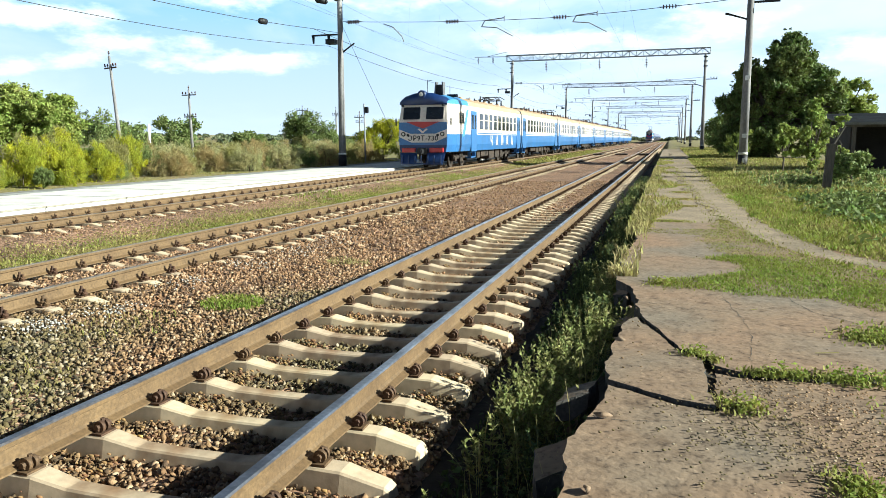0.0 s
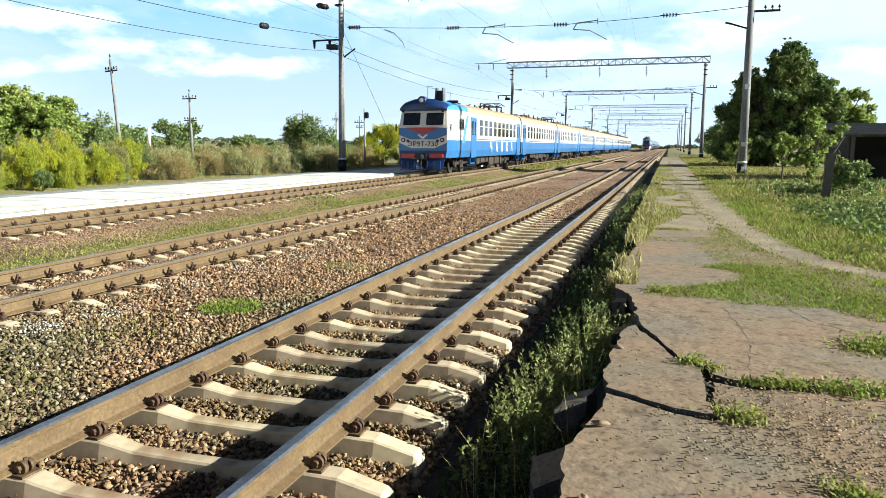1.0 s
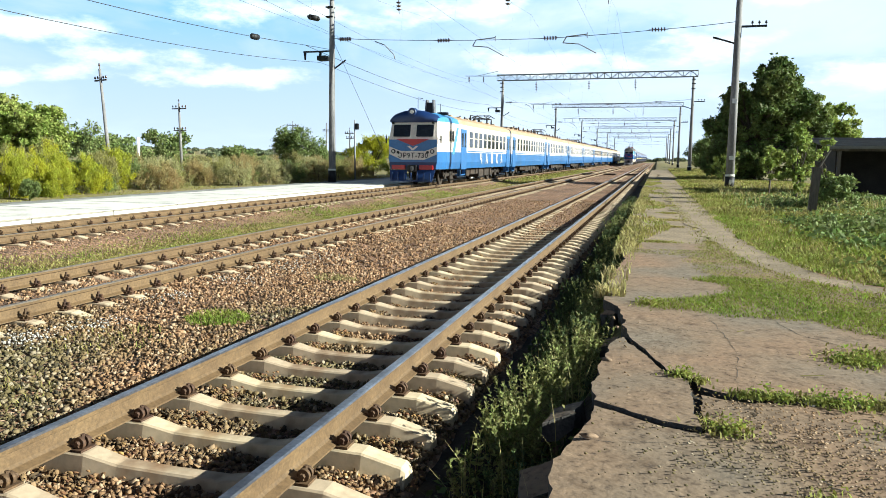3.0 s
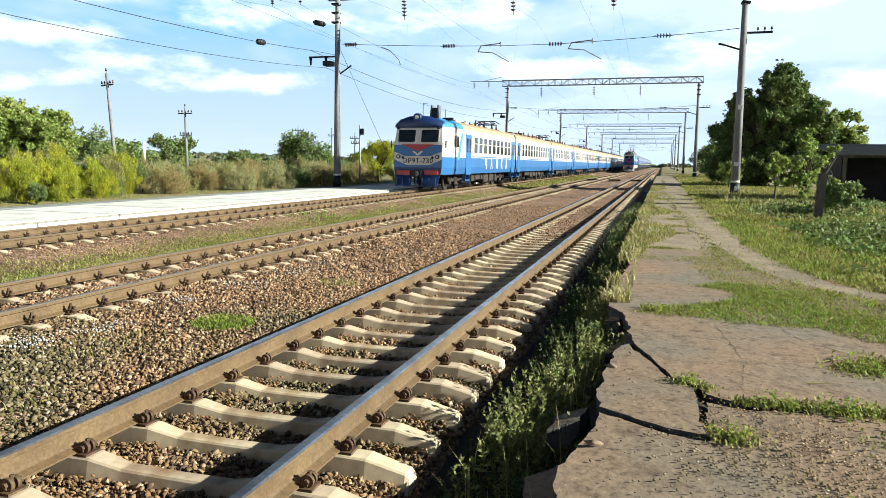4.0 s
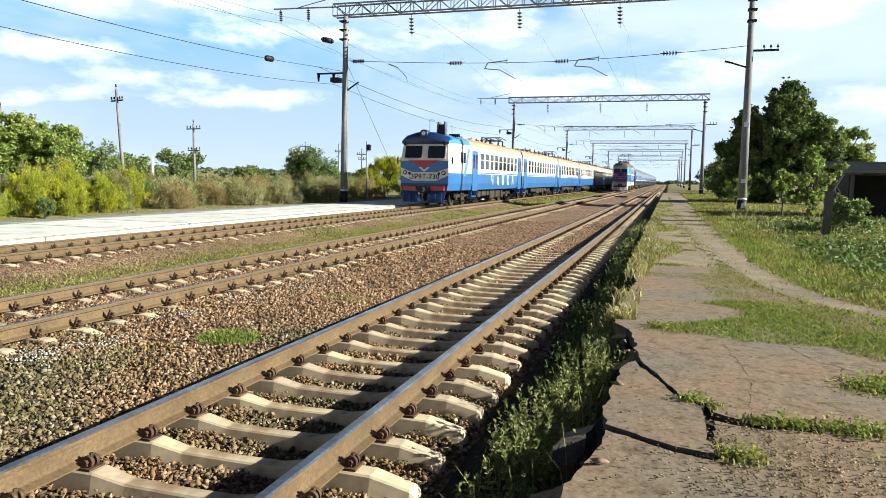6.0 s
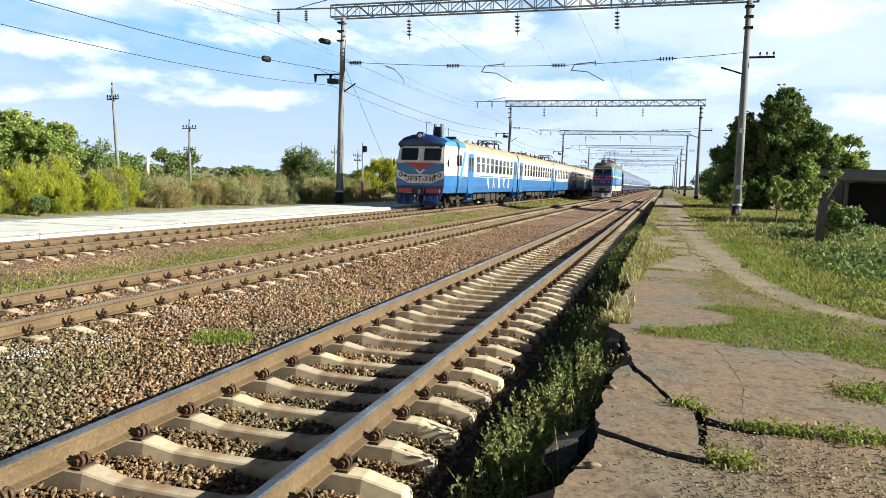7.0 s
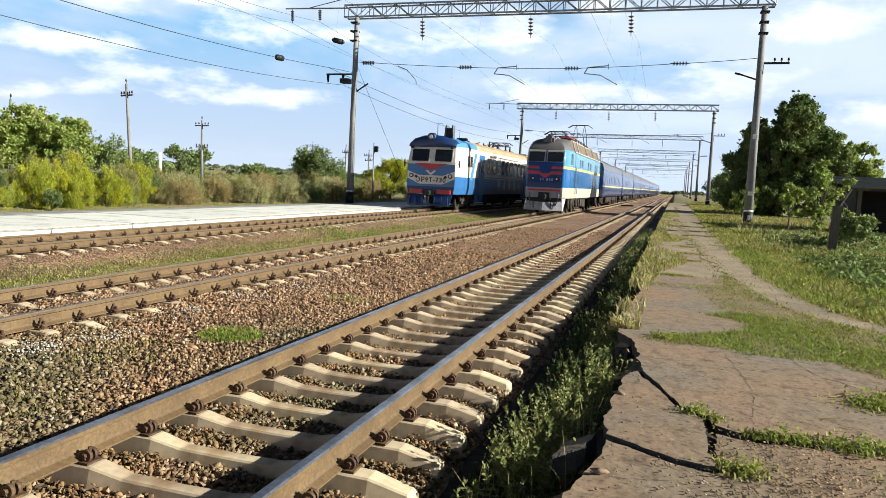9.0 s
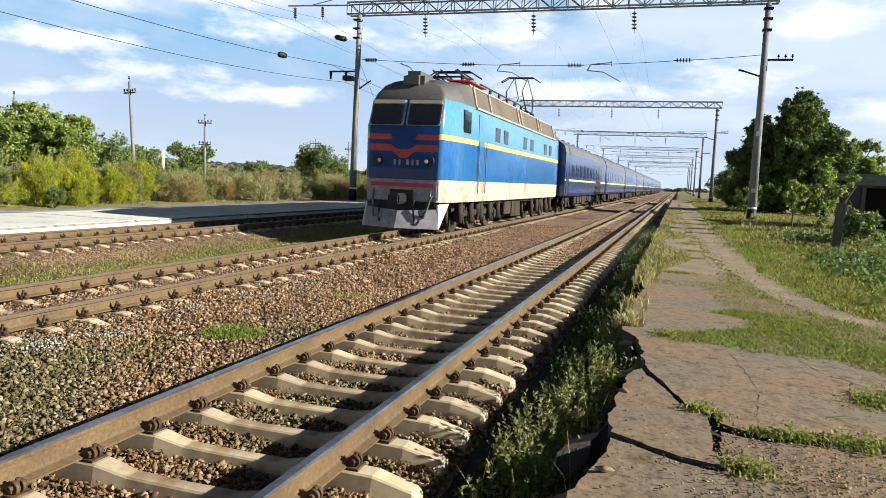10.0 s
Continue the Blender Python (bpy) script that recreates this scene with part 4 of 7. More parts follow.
        for p2 in pts:
            w = rng.uniform(0.0004, 0.0034)
            zc = 0.1572 if p2.y > 5.15 else 0.1475 + (p2.x - 1.3) * 0.004
            cur = (bm.verts.new((p2.x - w, p2.y - w, zc)), bm.verts.new((p2.x + w, p2.y + w, zc)))
            if prev:
                bm.faces.new((prev[0], prev[1], cur[1], cur[0]))
            prev = cur
        part("crack", bm, M["tar"], p)
    # worn track across the grass, with ragged edges
    bm = bmesh.new()
    mid = [(0.75, 80, 0.6), (0.72, 45, 0.6), (0.95, 28, 0.58), (1.15, 20, 0.46), (1.38, 15, 0.32), (1.60, 12.7, 0.32), (1.85, 11.2, 0.32), (2.25, 10.2, 0.26), (2.8, 9.6, 0.26), (4.5, 8.5, 0.28), (8, 6.2, 0.3), (12, 3.5, 0.3)]
    fine = []
    for (xa, ya, wa), (xb, yb, wb) in zip(mid[:-1], mid[1:]):
        k = max(2, int(math.hypot(xb - xa, yb - ya) / 0.35))
        fine += [(xa + (xb - xa) * i / k, ya + (yb - ya) * i / k, wa + (wb - wa) * i / k) for i in range(k)]
    l, r = [], []
    for x, y, w in fine:
        side = np.interp(y, [10, 15], [0.6, 1.0]); back = np.interp(y, [12, 17], [0.8, 0.0])
        for row, sg in ((l, -1), (r, 1)):
            ww = w * (1 + rng.uniform(-0.45, 0.35))
            px, py = x + sg * ww * side, y + sg * ww * back
            zz = max(0.1580, float(lift(px, py)) + 0.010)
            row.append(bm.verts.new((px, py, zz)))
    for i in range(len(fine) - 1):
        bm.faces.new((l[i], l[i + 1], r[i + 1], r[i]))
    bmesh.ops.recalc_face_normals(bm, faces=bm.faces[:])
    e = bmesh.ops.extrude_face_region(bm, geom=bm.faces[:])
    bmesh.ops.translate(bm, vec=(0, 0, -0.05), verts=[v for v in e["geom"] if isinstance(v, bmesh.types.BMVert)])
    bmesh.ops.recalc_face_normals(bm, faces=bm.faces[:])
    t = part("footpath", bm, M["asphalt_old"])
    tagged(t, "trodden grey-brown dirt footpath along the platform", "path", kind="structure")


def build_far_platform():
    p = empty("platform_far")
    tagged(p, "low island platform of whitewashed concrete slabs", "platform", kind="structure")
    bm = bmesh.new(); box(bm, -4.3, -0.05, 0, 2.97, -0.16, 0, bev=0.015)
    me = bpy.data.meshes.new("slab"); bm.to_mesh(me); bm.free(); me.materials.append(M["platform"])
    bm = bmesh.new(); box(bm, -0.05, 0.02, 0, 2.98, -0.055, -0.006, bev=0.012)
    mn = bpy.data.meshes.new("nosing"); bm.to_mesh(mn); bm.free(); mn.materials.append(M["nosing"])
    bm = bmesh.new(); box(bm, -0.35, -0.02, 0, 2.97, -0.42, -0.055, bev=0.01)
    mw = bpy.data.meshes.new("kerb_wall"); bm.to_mesh(mw); bm.free(); mw.materials.append(M["whitewash"])
    bm = bmesh.new(); box(bm, -5.7, -4.3, 0, 2.99, -0.16, -0.012, bev=0.01)
    mg = bpy.data.meshes.new("rear_paving"); bm.to_mesh(mg); bm.free(); mg.materials.append(M["greyslab"])
    rng = random.Random(2)
    for i in range(44):
        y = -6 + i * 3.0
        dz = rng.uniform(-0.008, 0.008)
        share("slab", me, p, pose(-15.62 + rng.uniform(-0.01, 0.01), y, 0.055 + dz, 0, rng.uniform(-0.1, 0.1), 0))
        share("nosing", mn, p, pose(-15.64 + rng.uniform(-0.01, 0.01), y, 0.055 + dz))
        share("kerb_wall", mw, p, pose(-15.62, y, 0.05))
        share("rear_paving", mg, p, pose(-15.62, y, 0.055))


build_ground()
build_ballast()
build_gap_soil()


# ---------------------------------------------------------------- overhead line
def string_bm(bm, a, b, n=5, r=0.13):
    """A string of bell insulators between two points."""
    a, b = Vector(a), Vector(b)
    tube(bm, a, b, 0.02, n=6)
    for i in range(n):
        c = a.lerp(b, 0.2 + 0.6 * i / (n - 1))
        d = (b - a).normalized() * 0.035
        tube(bm, c - d, c + d, r, r * 0.55, n=8)


def build_gantry():
    g = empty("overhead_gantry", pose(0, 44, 0))
    tagged(g, "steel lattice gantry on concrete columns carrying overhead wires", "gantry", group="gantries over the tracks")
    for x, lean in ((-20.65, 0.12), (4.0, -0.15)):
        bm = bmesh.new()
        tube(bm, (x, 0, 0.0), (x - 0.0 + (lean if x < 0 else -0.02), 0, 12.1), 0.245, 0.155, n=14)
        c = part("column", bm, M["pole"], g, "round tapered concrete column")
        bm = bmesh.new()
        tube(bm, (x, 0, 0.02), (x, 0, 0.78), 0.264, 0.259, n=14)
        part("base_band", bm, M["dark"], c, "black painted band")
        bm = bmesh.new()
        tube(bm, (x, 0, 0.79), (x, 0, 0.90), 0.259, 0.257, n=14)
        part("white_band", bm, M["whitewash"], c, "white painted band")
        for z in (11.75, 11.2, 10.6):
            bm = bmesh.new(); box(bm, x - 0.24, x + 0.24, -0.22, 0.22, z, z + 0.09)
            part("collar", bm, M["dark"], c)
    # truss
    bm = bmesh.new()
    x0, x1, zb, zt, hy = -21.3, 4.5, 12.12, 12.86, 0.32
    for y in (-hy, hy):
        for z in (zb, zt):
            box(bm, x0, x1, y - 0.045, y + 0.045, z - 0.045, z + 0.045)
        n = 29
        for i in range(n + 1):
            x = x0 + (x1 - x0) * i / n
            tube(bm, (x, y, zb), (x, y, zt), 0.028, n=4)
            if i < n:
                xn = x0 + (x1 - x0) * (i + 1) / n
                a, b = (zb, zt) if i % 2 else (zt, zb)
                tube(bm, (x, y, a), (xn, y, b), 0.028, n=4)
    for i in range(15):
        x = x0 + (x1 - x0) * i / 14
        for z in (zb, zt):
            tube(bm, (x, -hy, z), (x, hy, z), 0.025, n=4)
    part("truss", bm, M["steel"], g, "grey steel lattice beam")
    # cantilever arm for the feeders
    bm = bmesh.new()
    tube(bm, (-21.2, 0, 12.75), (-25.8, 0, 12.85), 0.05, n=6)
    tube(bm, (-21.2, 0, 13.4), (-24.0, 0, 12.85), 0.03, n=6)
    part("feeder_arm", bm, M["steel"], g)
    for x in (-25.3, -23.25):
        bm = bmesh.new(); string_bm(bm, (x, 0, 12.8), (x + 0.03, 0, 11.9))
        part("insulator", bm, M["insulator"], g, "brown bell insulator string")
    for x in (-16.0, -9.05, -3.15):
        bm = bmesh.new(); string_bm(bm, (x, 0, 12.0), (x + 0.06, 0, 10.6), 5, 0.17)
        part("insulator", bm, M["insulator"], g, "brown bell insulator string")
    # cross cable with its strings and registration arms
    pts = [(-20.6, 0, 9.3), (-13.0, 0, 8.90), (-6.4, 0, 8.80), (-0.2, 0, 9.05), (4.0, 0, 9.32)]
    cable = []
    for a, b in zip(pts[:-1], pts[1:]):
        cable += sag(a, b, 0.03, 4)
    bm = bmesh.new()
    line = [c for i, c in enumerate(cable) if i == 0 or c != cable[i - 1]]
    loft(bm, [[(x, y + 0.016 * math.cos(k * math.pi / 2), z + 0.016 * math.sin(k * math.pi / 2)) for k in range(4)] for x, y, z in line], 0, closed=True, cap0=0, cap1=0)
    part("cross_cable", bm, M["wire"], g)
    for x, z in ((-19.6, 9.22), (-13.0, 8.90), (-6.4, 8.80), (-0.25, 9.05)):
        bm = bmesh.new(); string_bm(bm, (x - 0.55, 0, z), (x + 0.55, 0, z), 5, 0.14)
        part("insulator", bm, M["insulator"], g, "brown bell insulator string")
    for xa, up in ((-16.2, 0), (-9.2, 1), (-3.7, 1)):
        bm = bmesh.new()
        p = [(xa - 1.35, 0, 9.0), (xa - 0.7, 0, 8.75), (xa - 0.1, 0, 8.15), (xa, 0, 7.85)]
        if up:
            p = [(xa - 0.55, 0, 8.95), (xa - 1.75, 0, 8.85), (xa - 1.95, 0, 8.5), (xa - 1.0, 0, 8.4), (xa, 0, 7.85)]
            tube(bm, (xa - 0.55, 0, 9.05), (xa - 0.55, 0, 8.75), 0.03, n=5)
        for a, b in zip(p[:-1], p[1:]):
            tube(bm, a, b, 0.032, n=6)
        part("registration_arm", bm, M["steel"], g)
    # fittings on the columns
    bm = bmesh.new()
    box(bm, 4.0, 5.45, -0.07, 0.07, 8.98, 9.08)
    for x in (4.7, 5.05, 5.4):
        tube(bm, (x, 0, 9.08), (x, 0, 9.2), 0.02, n=6); tube(bm, (x, 0, 9.18), (x, 0, 9.32), 0.07, 0.04, n=8)
    tube(bm, (3.95, 0, 8.1), (3.0, 0, 8.42), 0.05, n=6)
    tube(bm, (2.7, 0, 8.50), (3.0, 0, 8.42), 0.06, n=6)
    part("crossarm", bm, M["dark"], g, "steel crossarm with pin insulators")
    bm = bmesh.new()
    box(bm, -22.6, -20.4, -0.06, 0.06, 8.45, 8.55)
    tube(bm, (-20.7, 0, 7.2), (-19.6, 0, 7.9), 0.05, n=6)
    for x in (-22.5, -21.4):
        tube(bm, (x, 0, 8.45), (x, 0, 8.0), 0.1, 0.06, n=8)
    box(bm, -21.5, -20.9, -0.3, 0.3, 7.9, 8.2)
    part("bracket", bm, M["dark"], g, "steel bracket with insulators")
    return g


GANTRIES = [44, 98, 152, 206, 260, 314, 368]


def build_wires():
    rng = random.Random(4)
    for xc, name in ((X1, "near"), (X2, "middle"), (X3, "far")):
        pts_m, pts_c = [], []
        ys = [-10] + GANTRIES
        for a, b in zip(ys[:-1], ys[1:]):
            pts_m += sag((xc + 0.2, a, 10.2), (xc + 0.2, b, 10.2), 1.3, 10)
            pts_c += [(xc, a, 7.0), (xc, b, 7.0)]
        w = tagged(empty("overhead_wire"), "thin dark contact and carrier wires hung over the track", "wires", group="overhead wires")
        wire("carrier_wire", pts_m, 0.004, parent=w)
        wire("contact_wire", pts_c, 0.004, parent=w)
        bm = bmesh.new()
        for p in pts_m[1::2]:
            if 7.1 < p[2]:
                tube(bm, p, (xc, p[1], 7.0), 0.0013, n=4, caps=False)
        part("dropper_set", bm, M["wire"], w)["kind"] = "stuff"
    for x, z, z2, r, drop in ((-22.5, 8.95, 8.95, 0.016, 1.1), (-21.4, 7.8, 7.8, 0.013, 1.3), (-25.3, 11.9, 11.9, 0.008, 1.6), (-23.2, 11.9, 11.9, 0.008, 1.5)):
        f = tagged(empty("feeder_line"), "dark feeder cable strung along the columns", "cable", group="feeder lines")
        pts = sag((x, -8, z2), (x, 44, z), drop, 16)
        for a, b in zip(GANTRIES[:-1], GANTRIES[1:]):
            pts += sag((x, a, z), (x, b, z), 0.8, 8)
        wire("cable", pts, r, parent=f)
    # dark fittings hung in the cables
    for c, d in (((-22.5, 37.8, 8.50), (0.0, 1.0, 0.06)), ((-21.35, 43, 10.45), (0.55, 0.1, -0.12))):
        bm = bmesh.new()
        c, d = Vector(c), Vector(d).normalized()
        tube(bm, c - d * 0.42, c - d * 0.28, 0.06, 0.17, n=10)
        tube(bm, c - d * 0.28, c + d * 0.28, 0.17, 0.17, n=10)
        tube(bm, c + d * 0.28, c + d * 0.42, 0.17, 0.06, n=10)
        tagged(part("line_weight", bm, M["dark"]), "dark drum-shaped weight hung on a cable", "cable weight")
    tagged(wire("stay_wire", [(-22.5, 44, 8.95), (-20.7, 44, 8.6)], 0.014), "dark stay wire at the column", "wire")
    tagged(wire("stay_wire", [(-20.5, 44, 9.2), (-17.0, 44, 2.0)], 0.012), "dark stay wire at the column", "wire")


gantry = build_gantry()
for yg in GANTRIES[1:]:
    copy_thing(gantry, pose(0, yg, 0))
# plates and the painted number (as a bar) on the near column by the path
for z, w, h in ((1.72, 0.13, 0.22), (4.85, 0.12, 0.26)):
    bm = bmesh.new(); box(bm, 4.0 - w, 4.0 + w, -0.275, -0.20, z, z + h, bev=0.01)
    part("plate", bm, M["whitewash"], gantry, "small pale plate on the column")
bm = bmesh.new(); box(bm, 3.95, 4.07, -0.285, -0.22, 0.34, 0.60, bev=0.01)
part("number_bar", bm, M["whitewash"], gantry, "white bar on the black band")
build_wires()


# ---------------------------------------------------------------- trains
def bogie_bm(base=2.6, wheel=0.46):
    bm = bmesh.new()
    for s in (-1, 1):
        box(bm, s * 1.05 - 0.09, s * 1.05 + 0.09, -base / 2 - 0.35, base / 2 + 0.35, 0.52, 0.72, bev=0.02)
        for y in (-base / 2, base / 2):
            box(bm, s * 1.05 - 0.14, s * 1.05 + 0.14, y - 0.17, y + 0.17, 0.36, 0.66, bev=0.02)
            tube(bm, (s * 0.72, y, wheel), (s * 0.86, y, wheel), wheel, n=20)
            for e in (-0.28, 0.28):
                tube(bm, (s * 1.08, y + e, 0.66), (s * 1.08, y + e, 0.98), 0.09, n=8)
        box(bm, s * 1.1 - 0.1, s * 1.1 + 0.1, -0.35, 0.35, 0.34, 0.58)
        tube(bm, (s * 1.1, -0.2, 0.5), (s * 1.1, -0.2, 1.0), 0.13, n=8)
        tube(bm, (s * 1.1, 0.2, 0.5), (s * 1.1, 0.2, 1.0), 0.13, n=8)
    box(bm, -1.1, 1.1, -0.22, 0.22, 0.54, 0.74)
    for y in (-base / 2, base / 2):
        tube(bm, (-0.9, y, wheel), (0.9, y, wheel), 0.09, n=8)
    return bm


def underframe_bm(y0, y1, seed, x=1.35):
    rng = random.Random(seed)
    bm = bmesh.new()
    box(bm, -1.2, 1.2, y0 - 3, y1 + 3, 0.9, 1.04)
    y = y0
    while y < y1 - 0.5:
        w = rng.uniform(0.6, 1.9)
        z = rng.uniform(0.32, 0.6)
        for s in (-1, 1):
            box(bm, min(s * x, s * 0.5), max(s * x, s * 0.5), y, min(y + w, y1), z, 0.95, bev=0.03)
        y += w + rng.uniform(0.1, 0.4)
    return bm


def car_section(levels, y):
    """A ring of points up the right side and down the left; levels: (half width, z, y shift)."""
    return [(hw, y + sh, z) for hw, z, sh in levels] + [(-hw, y + sh, z) for hw, z, sh in reversed(levels)]


def add_pantograph(parent, y, z, up=False):
    p = new("pantograph"); p.parent = parent; p.matrix_basis = pose(0, y, z)
    bm = bmesh.new()
    for s in (-1, 1):
        tube(bm, (s * 0.55, -0.9, 0.05), (s * 0.55, 0.9, 0.05), 0.035, n=6)
        tube(bm, (-0.6, s * 0.8, 0.05), (0.6, s * 0.8, 0.05), 0.035, n=6)
        for e in (-0.8, 0.8):
            tube(bm, (s * 0.55, e, -0.35), (s * 0.55, e, 0.05), 0.07, 0.05, n=8)
    part("base_frame", bm, M["dark"], p)
    h = 1.74 if up else 0.32
    for s in (-1, 1):
        if up:
            rods = [((s * 0.5, e * 0.7, 0.05), (s * 0.38, e * 1.35, h * 0.52), 0.03) for e in (-1, 1)] + [((s * 0.38, e * 1.35, h * 0.52), (s * 0.32, 0.0, h), 0.022) for e in (-1, 1)]
        else:
            rods = [((s * 0.5, -0.7, 0.05), (s * 0.4, 1.1, 0.22), 0.03), ((s * 0.4, 1.1, 0.22), (s * 0.3, -0.6, h), 0.025), ((s * 0.5, 0.7, 0.05), (s * 0.4, -1.1, 0.22), 0.03)]
        for c, d, r in rods:
            bm = bmesh.new(); tube(bm, c, d, r, n=6)
            part("arm", bm, M["dark"], p)
    bm = bmesh.new()
    for e in (-0.14, 0.14):
        tube(bm, (-0.62, e, h), (0.62, e, h), 0.03, n=6)
        for s in (-1, 1):
            tube(bm, (s * 0.62, e, h), (s * 0.98, e, h - 0.22), 0.025, n=6)
    part("collector_bow", bm, M["dark"], p)
    return p


def emu_car(cab, panto, seed):
    """A commuter car: front end at y = 0, body along +y, on the rails at z = 0."""
    L = 21.0
    car = empty("commuter_rail_car")
    base = [(1.66, 1.0, 0), (1.74, 1.42, 0), (1.74, 2.05, 0), (1.74, 2.16, 0), (1.74, 2.75, 0), (1.73, 3.82, 0), (1.60, 4.12, 0), (1.05, 4.36, 0), (0.4, 4.45, 0)]
    B, W, R, D, S = 0, 1, 2, 3, 4
    mats = [M["blue"], M["white"], M["orange_roof"], M["deepblue"], M["cabroof"]]
    side = [B, B, W, W, W, R, R, R]
    mis = side + [R] + side[::-1]
    bm = bmesh.new()
    if cab:
        front = [(1.42, 1.0, 0), (1.50, 1.42, 0), (1.52, 2.05, 0), (1.52, 2.16, 0), (1.50, 2.75, 0), (1.40, 3.82, 0.28), (1.30, 4.08, 0.36), (0.95, 4.30, 0.60), (0.4, 4.40, 0.72)]
        second = [(w, z, sh * 0.2) for w, z, sh in base]
        blue_roof = [B, B, W, W, W, S, S, S, S, S, S, S, W, W, W, B, B]
        rr = loft(bm, [car_section(front, 0), car_section(second, 1.3), car_section(base, 4.1)], blue_roof, closed=False)
        n = len(front)
        fm = [D, B, B, B, W, W, D, D]
        for i in range(n - 1):
            f = bm.faces.new((rr[0][i], rr[0][i + 1], rr[0][2 * n - 2 - i], rr[0][2 * n - 1 - i])); f.material_index = fm[i]
        loft(bm, [car_section(base, 4.1), car_section(base, L)], mis, cap1=B)
    else:
        loft(bm, [car_section(base, 0.0), car_section(base, L)], mis, cap0=B, cap1=B)
    bmesh.ops.remove_doubles(bm, verts=bm.verts[:], dist=0.0005)
    bmesh.ops.recalc_face_normals(bm, faces=bm.faces[:])
    part("body", bm, mats, car, "white over blue painted steel body")
    bm = bmesh.new(); box(bm, -1.5, 1.5, 0.4, L - 0.1, 0.96, 1.02)
    part("floor_frame", bm, M["grime"], car)
    # gangway to the next car
    bm = bmesh.new(); box(bm, -0.65, 0.65, L, L + 0.48, 1.0, 3.5, bev=0.05)
    part("gangway", bm, M["dark"], car)
    # windows in two rows on both sides
    bm = bmesh.new(); box(bm, -0.012, 0.012, -0.43, 0.43, 0, 0.58, bev=0.008)
    lo = bpy.data.meshes.new("pane"); bm.to_mesh(lo); bm.free(); lo.materials.append(M["glass"])
    bm = bmesh.new(); box(bm, -0.012, 0.012, -0.43, 0.43, 0, 0.40, bev=0.008)
    hi = bpy.data.meshes.new("pane"); bm.to_mesh(hi); bm.free(); hi.materials.append(M["glass"])
    bm = bmesh.new(); box(bm, -0.006, 0.006, -0.48, 0.48, -0.06, 1.10, bev=0.004)
    fr = bpy.data.meshes.new("window_frame"); bm.to_mesh(fr); bm.free(); fr.materials.append(M["cream"])
    first = 7.2 if cab else 3.3
    count = 9 if cab else 11
    for s in (-1, 1):
        for i in range(count):
            y = first + i * (18.4 - first) / (count - 1)
            w = share("window_frame", fr, car, pose(s * 1.741, y, 2.40))
            share("pane", lo, w, pose(s * 0.006, 0, 0))
            share("pane", hi, w, pose(s * 0.006, 0, 0.64))
    # doors
    bm = bmesh.new()
    box(bm, -0.02, 0.02, -0.7, 0.7, 0.95, 3.55, bev=0.01)
    dm = bpy.data.meshes.new("door"); bm.to_mesh(dm); bm.free(); dm.materials.append(M["blue"])
    bm = bmesh.new()
    for e in (-0.34, 0.34):
        box(bm, -0.012, 0.012, e - 0.2, e + 0.2, 2.4, 3.3, bev=0.006)
    dp = bpy.data.meshes.new("door_pane"); bm.to_mesh(dp); bm.free(); dp.materials.append(M["glass"])
    for s in (-1, 1):
        for y in ((5.25, 20.0) if cab else (1.2, 20.0)):
            d = share("door", dm, car, pose(s * 1.745, y, 0))
            d["label"] = "blue sliding double door"
            share("pane", dp, d, pose(s * 0.016, 0, 0))
            bm = bmesh.new(); box(bm, s * 1.5 - 0.2, s * 1.5 + 0.2, y - 0.6, y + 0.6, 0.55, 0.62); box(bm, s * 1.5 - 0.02, s * 1.5 + 0.2, y - 0.6, y - 0.55, 0.6, 1.0); box(bm, s * 1.5 - 0.02, s * 1.5 + 0.2, y + 0.55, y + 0.6, 0.6, 1.0)
            part("step", bm, M["blue"], car)
    # thin blue line under the windows
    for s in (-1, 1):
        bm = bmesh.new(); box(bm, s * 1.738 - 0.012, s * 1.738 + 0.012, 6.2 if cab else 2.1, 19.2, 2.10, 2.17)
        part("stripe", bm, M["blue"], car)
    # the name in white letters along the lower side
    if cab:
        for k, ch in enumerate("ЧАЙКА"):
            tx = bpy.data.curves.new("letter", "FONT")
            tx.body, tx.size, tx.extrude, tx.align_x, tx.offset = ch, 0.92, 0.004, "CENTER", 0.030
            tx.materials.append(M["white"])
            lt = new("letter", tx); lt.parent = car; lt.matrix_basis = pose(1.748, 10.2 + k * 1.78, 1.32, 90, 0, 90)
    # running gear
    for y in (4.2, 17.6):
        b = part("bogie", bogie_bm(), M["grime"], car, "grimy two-axle bogie")
        b.matrix_basis = pose(0, y, 0)
    part("underframe", underframe_bm(6.4, 15.4, seed), M["grime"], car, "grimy equipment boxes under the floor")
    # roof ventilators
    bm = bmesh.new(); box(bm, -0.14, 0.14, -0.24, 0.24, 4.3, 4.50, bev=0.04)
    rv = bpy.data.meshes.new("roof_vent"); bm.to_mesh(rv); bm.free(); rv.materials.append(M["orange_roof"])
    for i in range(7):
        for x in (-0.7, 0.7):
            share("roof_vent", rv, car, pose(x, 5.5 + i * 2.2, 0))
    if panto:
        add_pantograph(car, panto, 4.82)
        bm = bmesh.new()
        for i in range(6):
            tube(bm, (0.5 * (-1) ** i, panto - 5 + i * 0.7 - 1, 4.4), (0.5 * (-1) ** i, panto - 5 + i * 0.7 - 1, 4.85), 0.08, 0.05, n=8)
        tube(bm, (0.5, panto - 6, 4.85), (0.5, panto - 1, 4.85), 0.03, n=6)
        part("roof_busbar", bm, M["dark"], car)
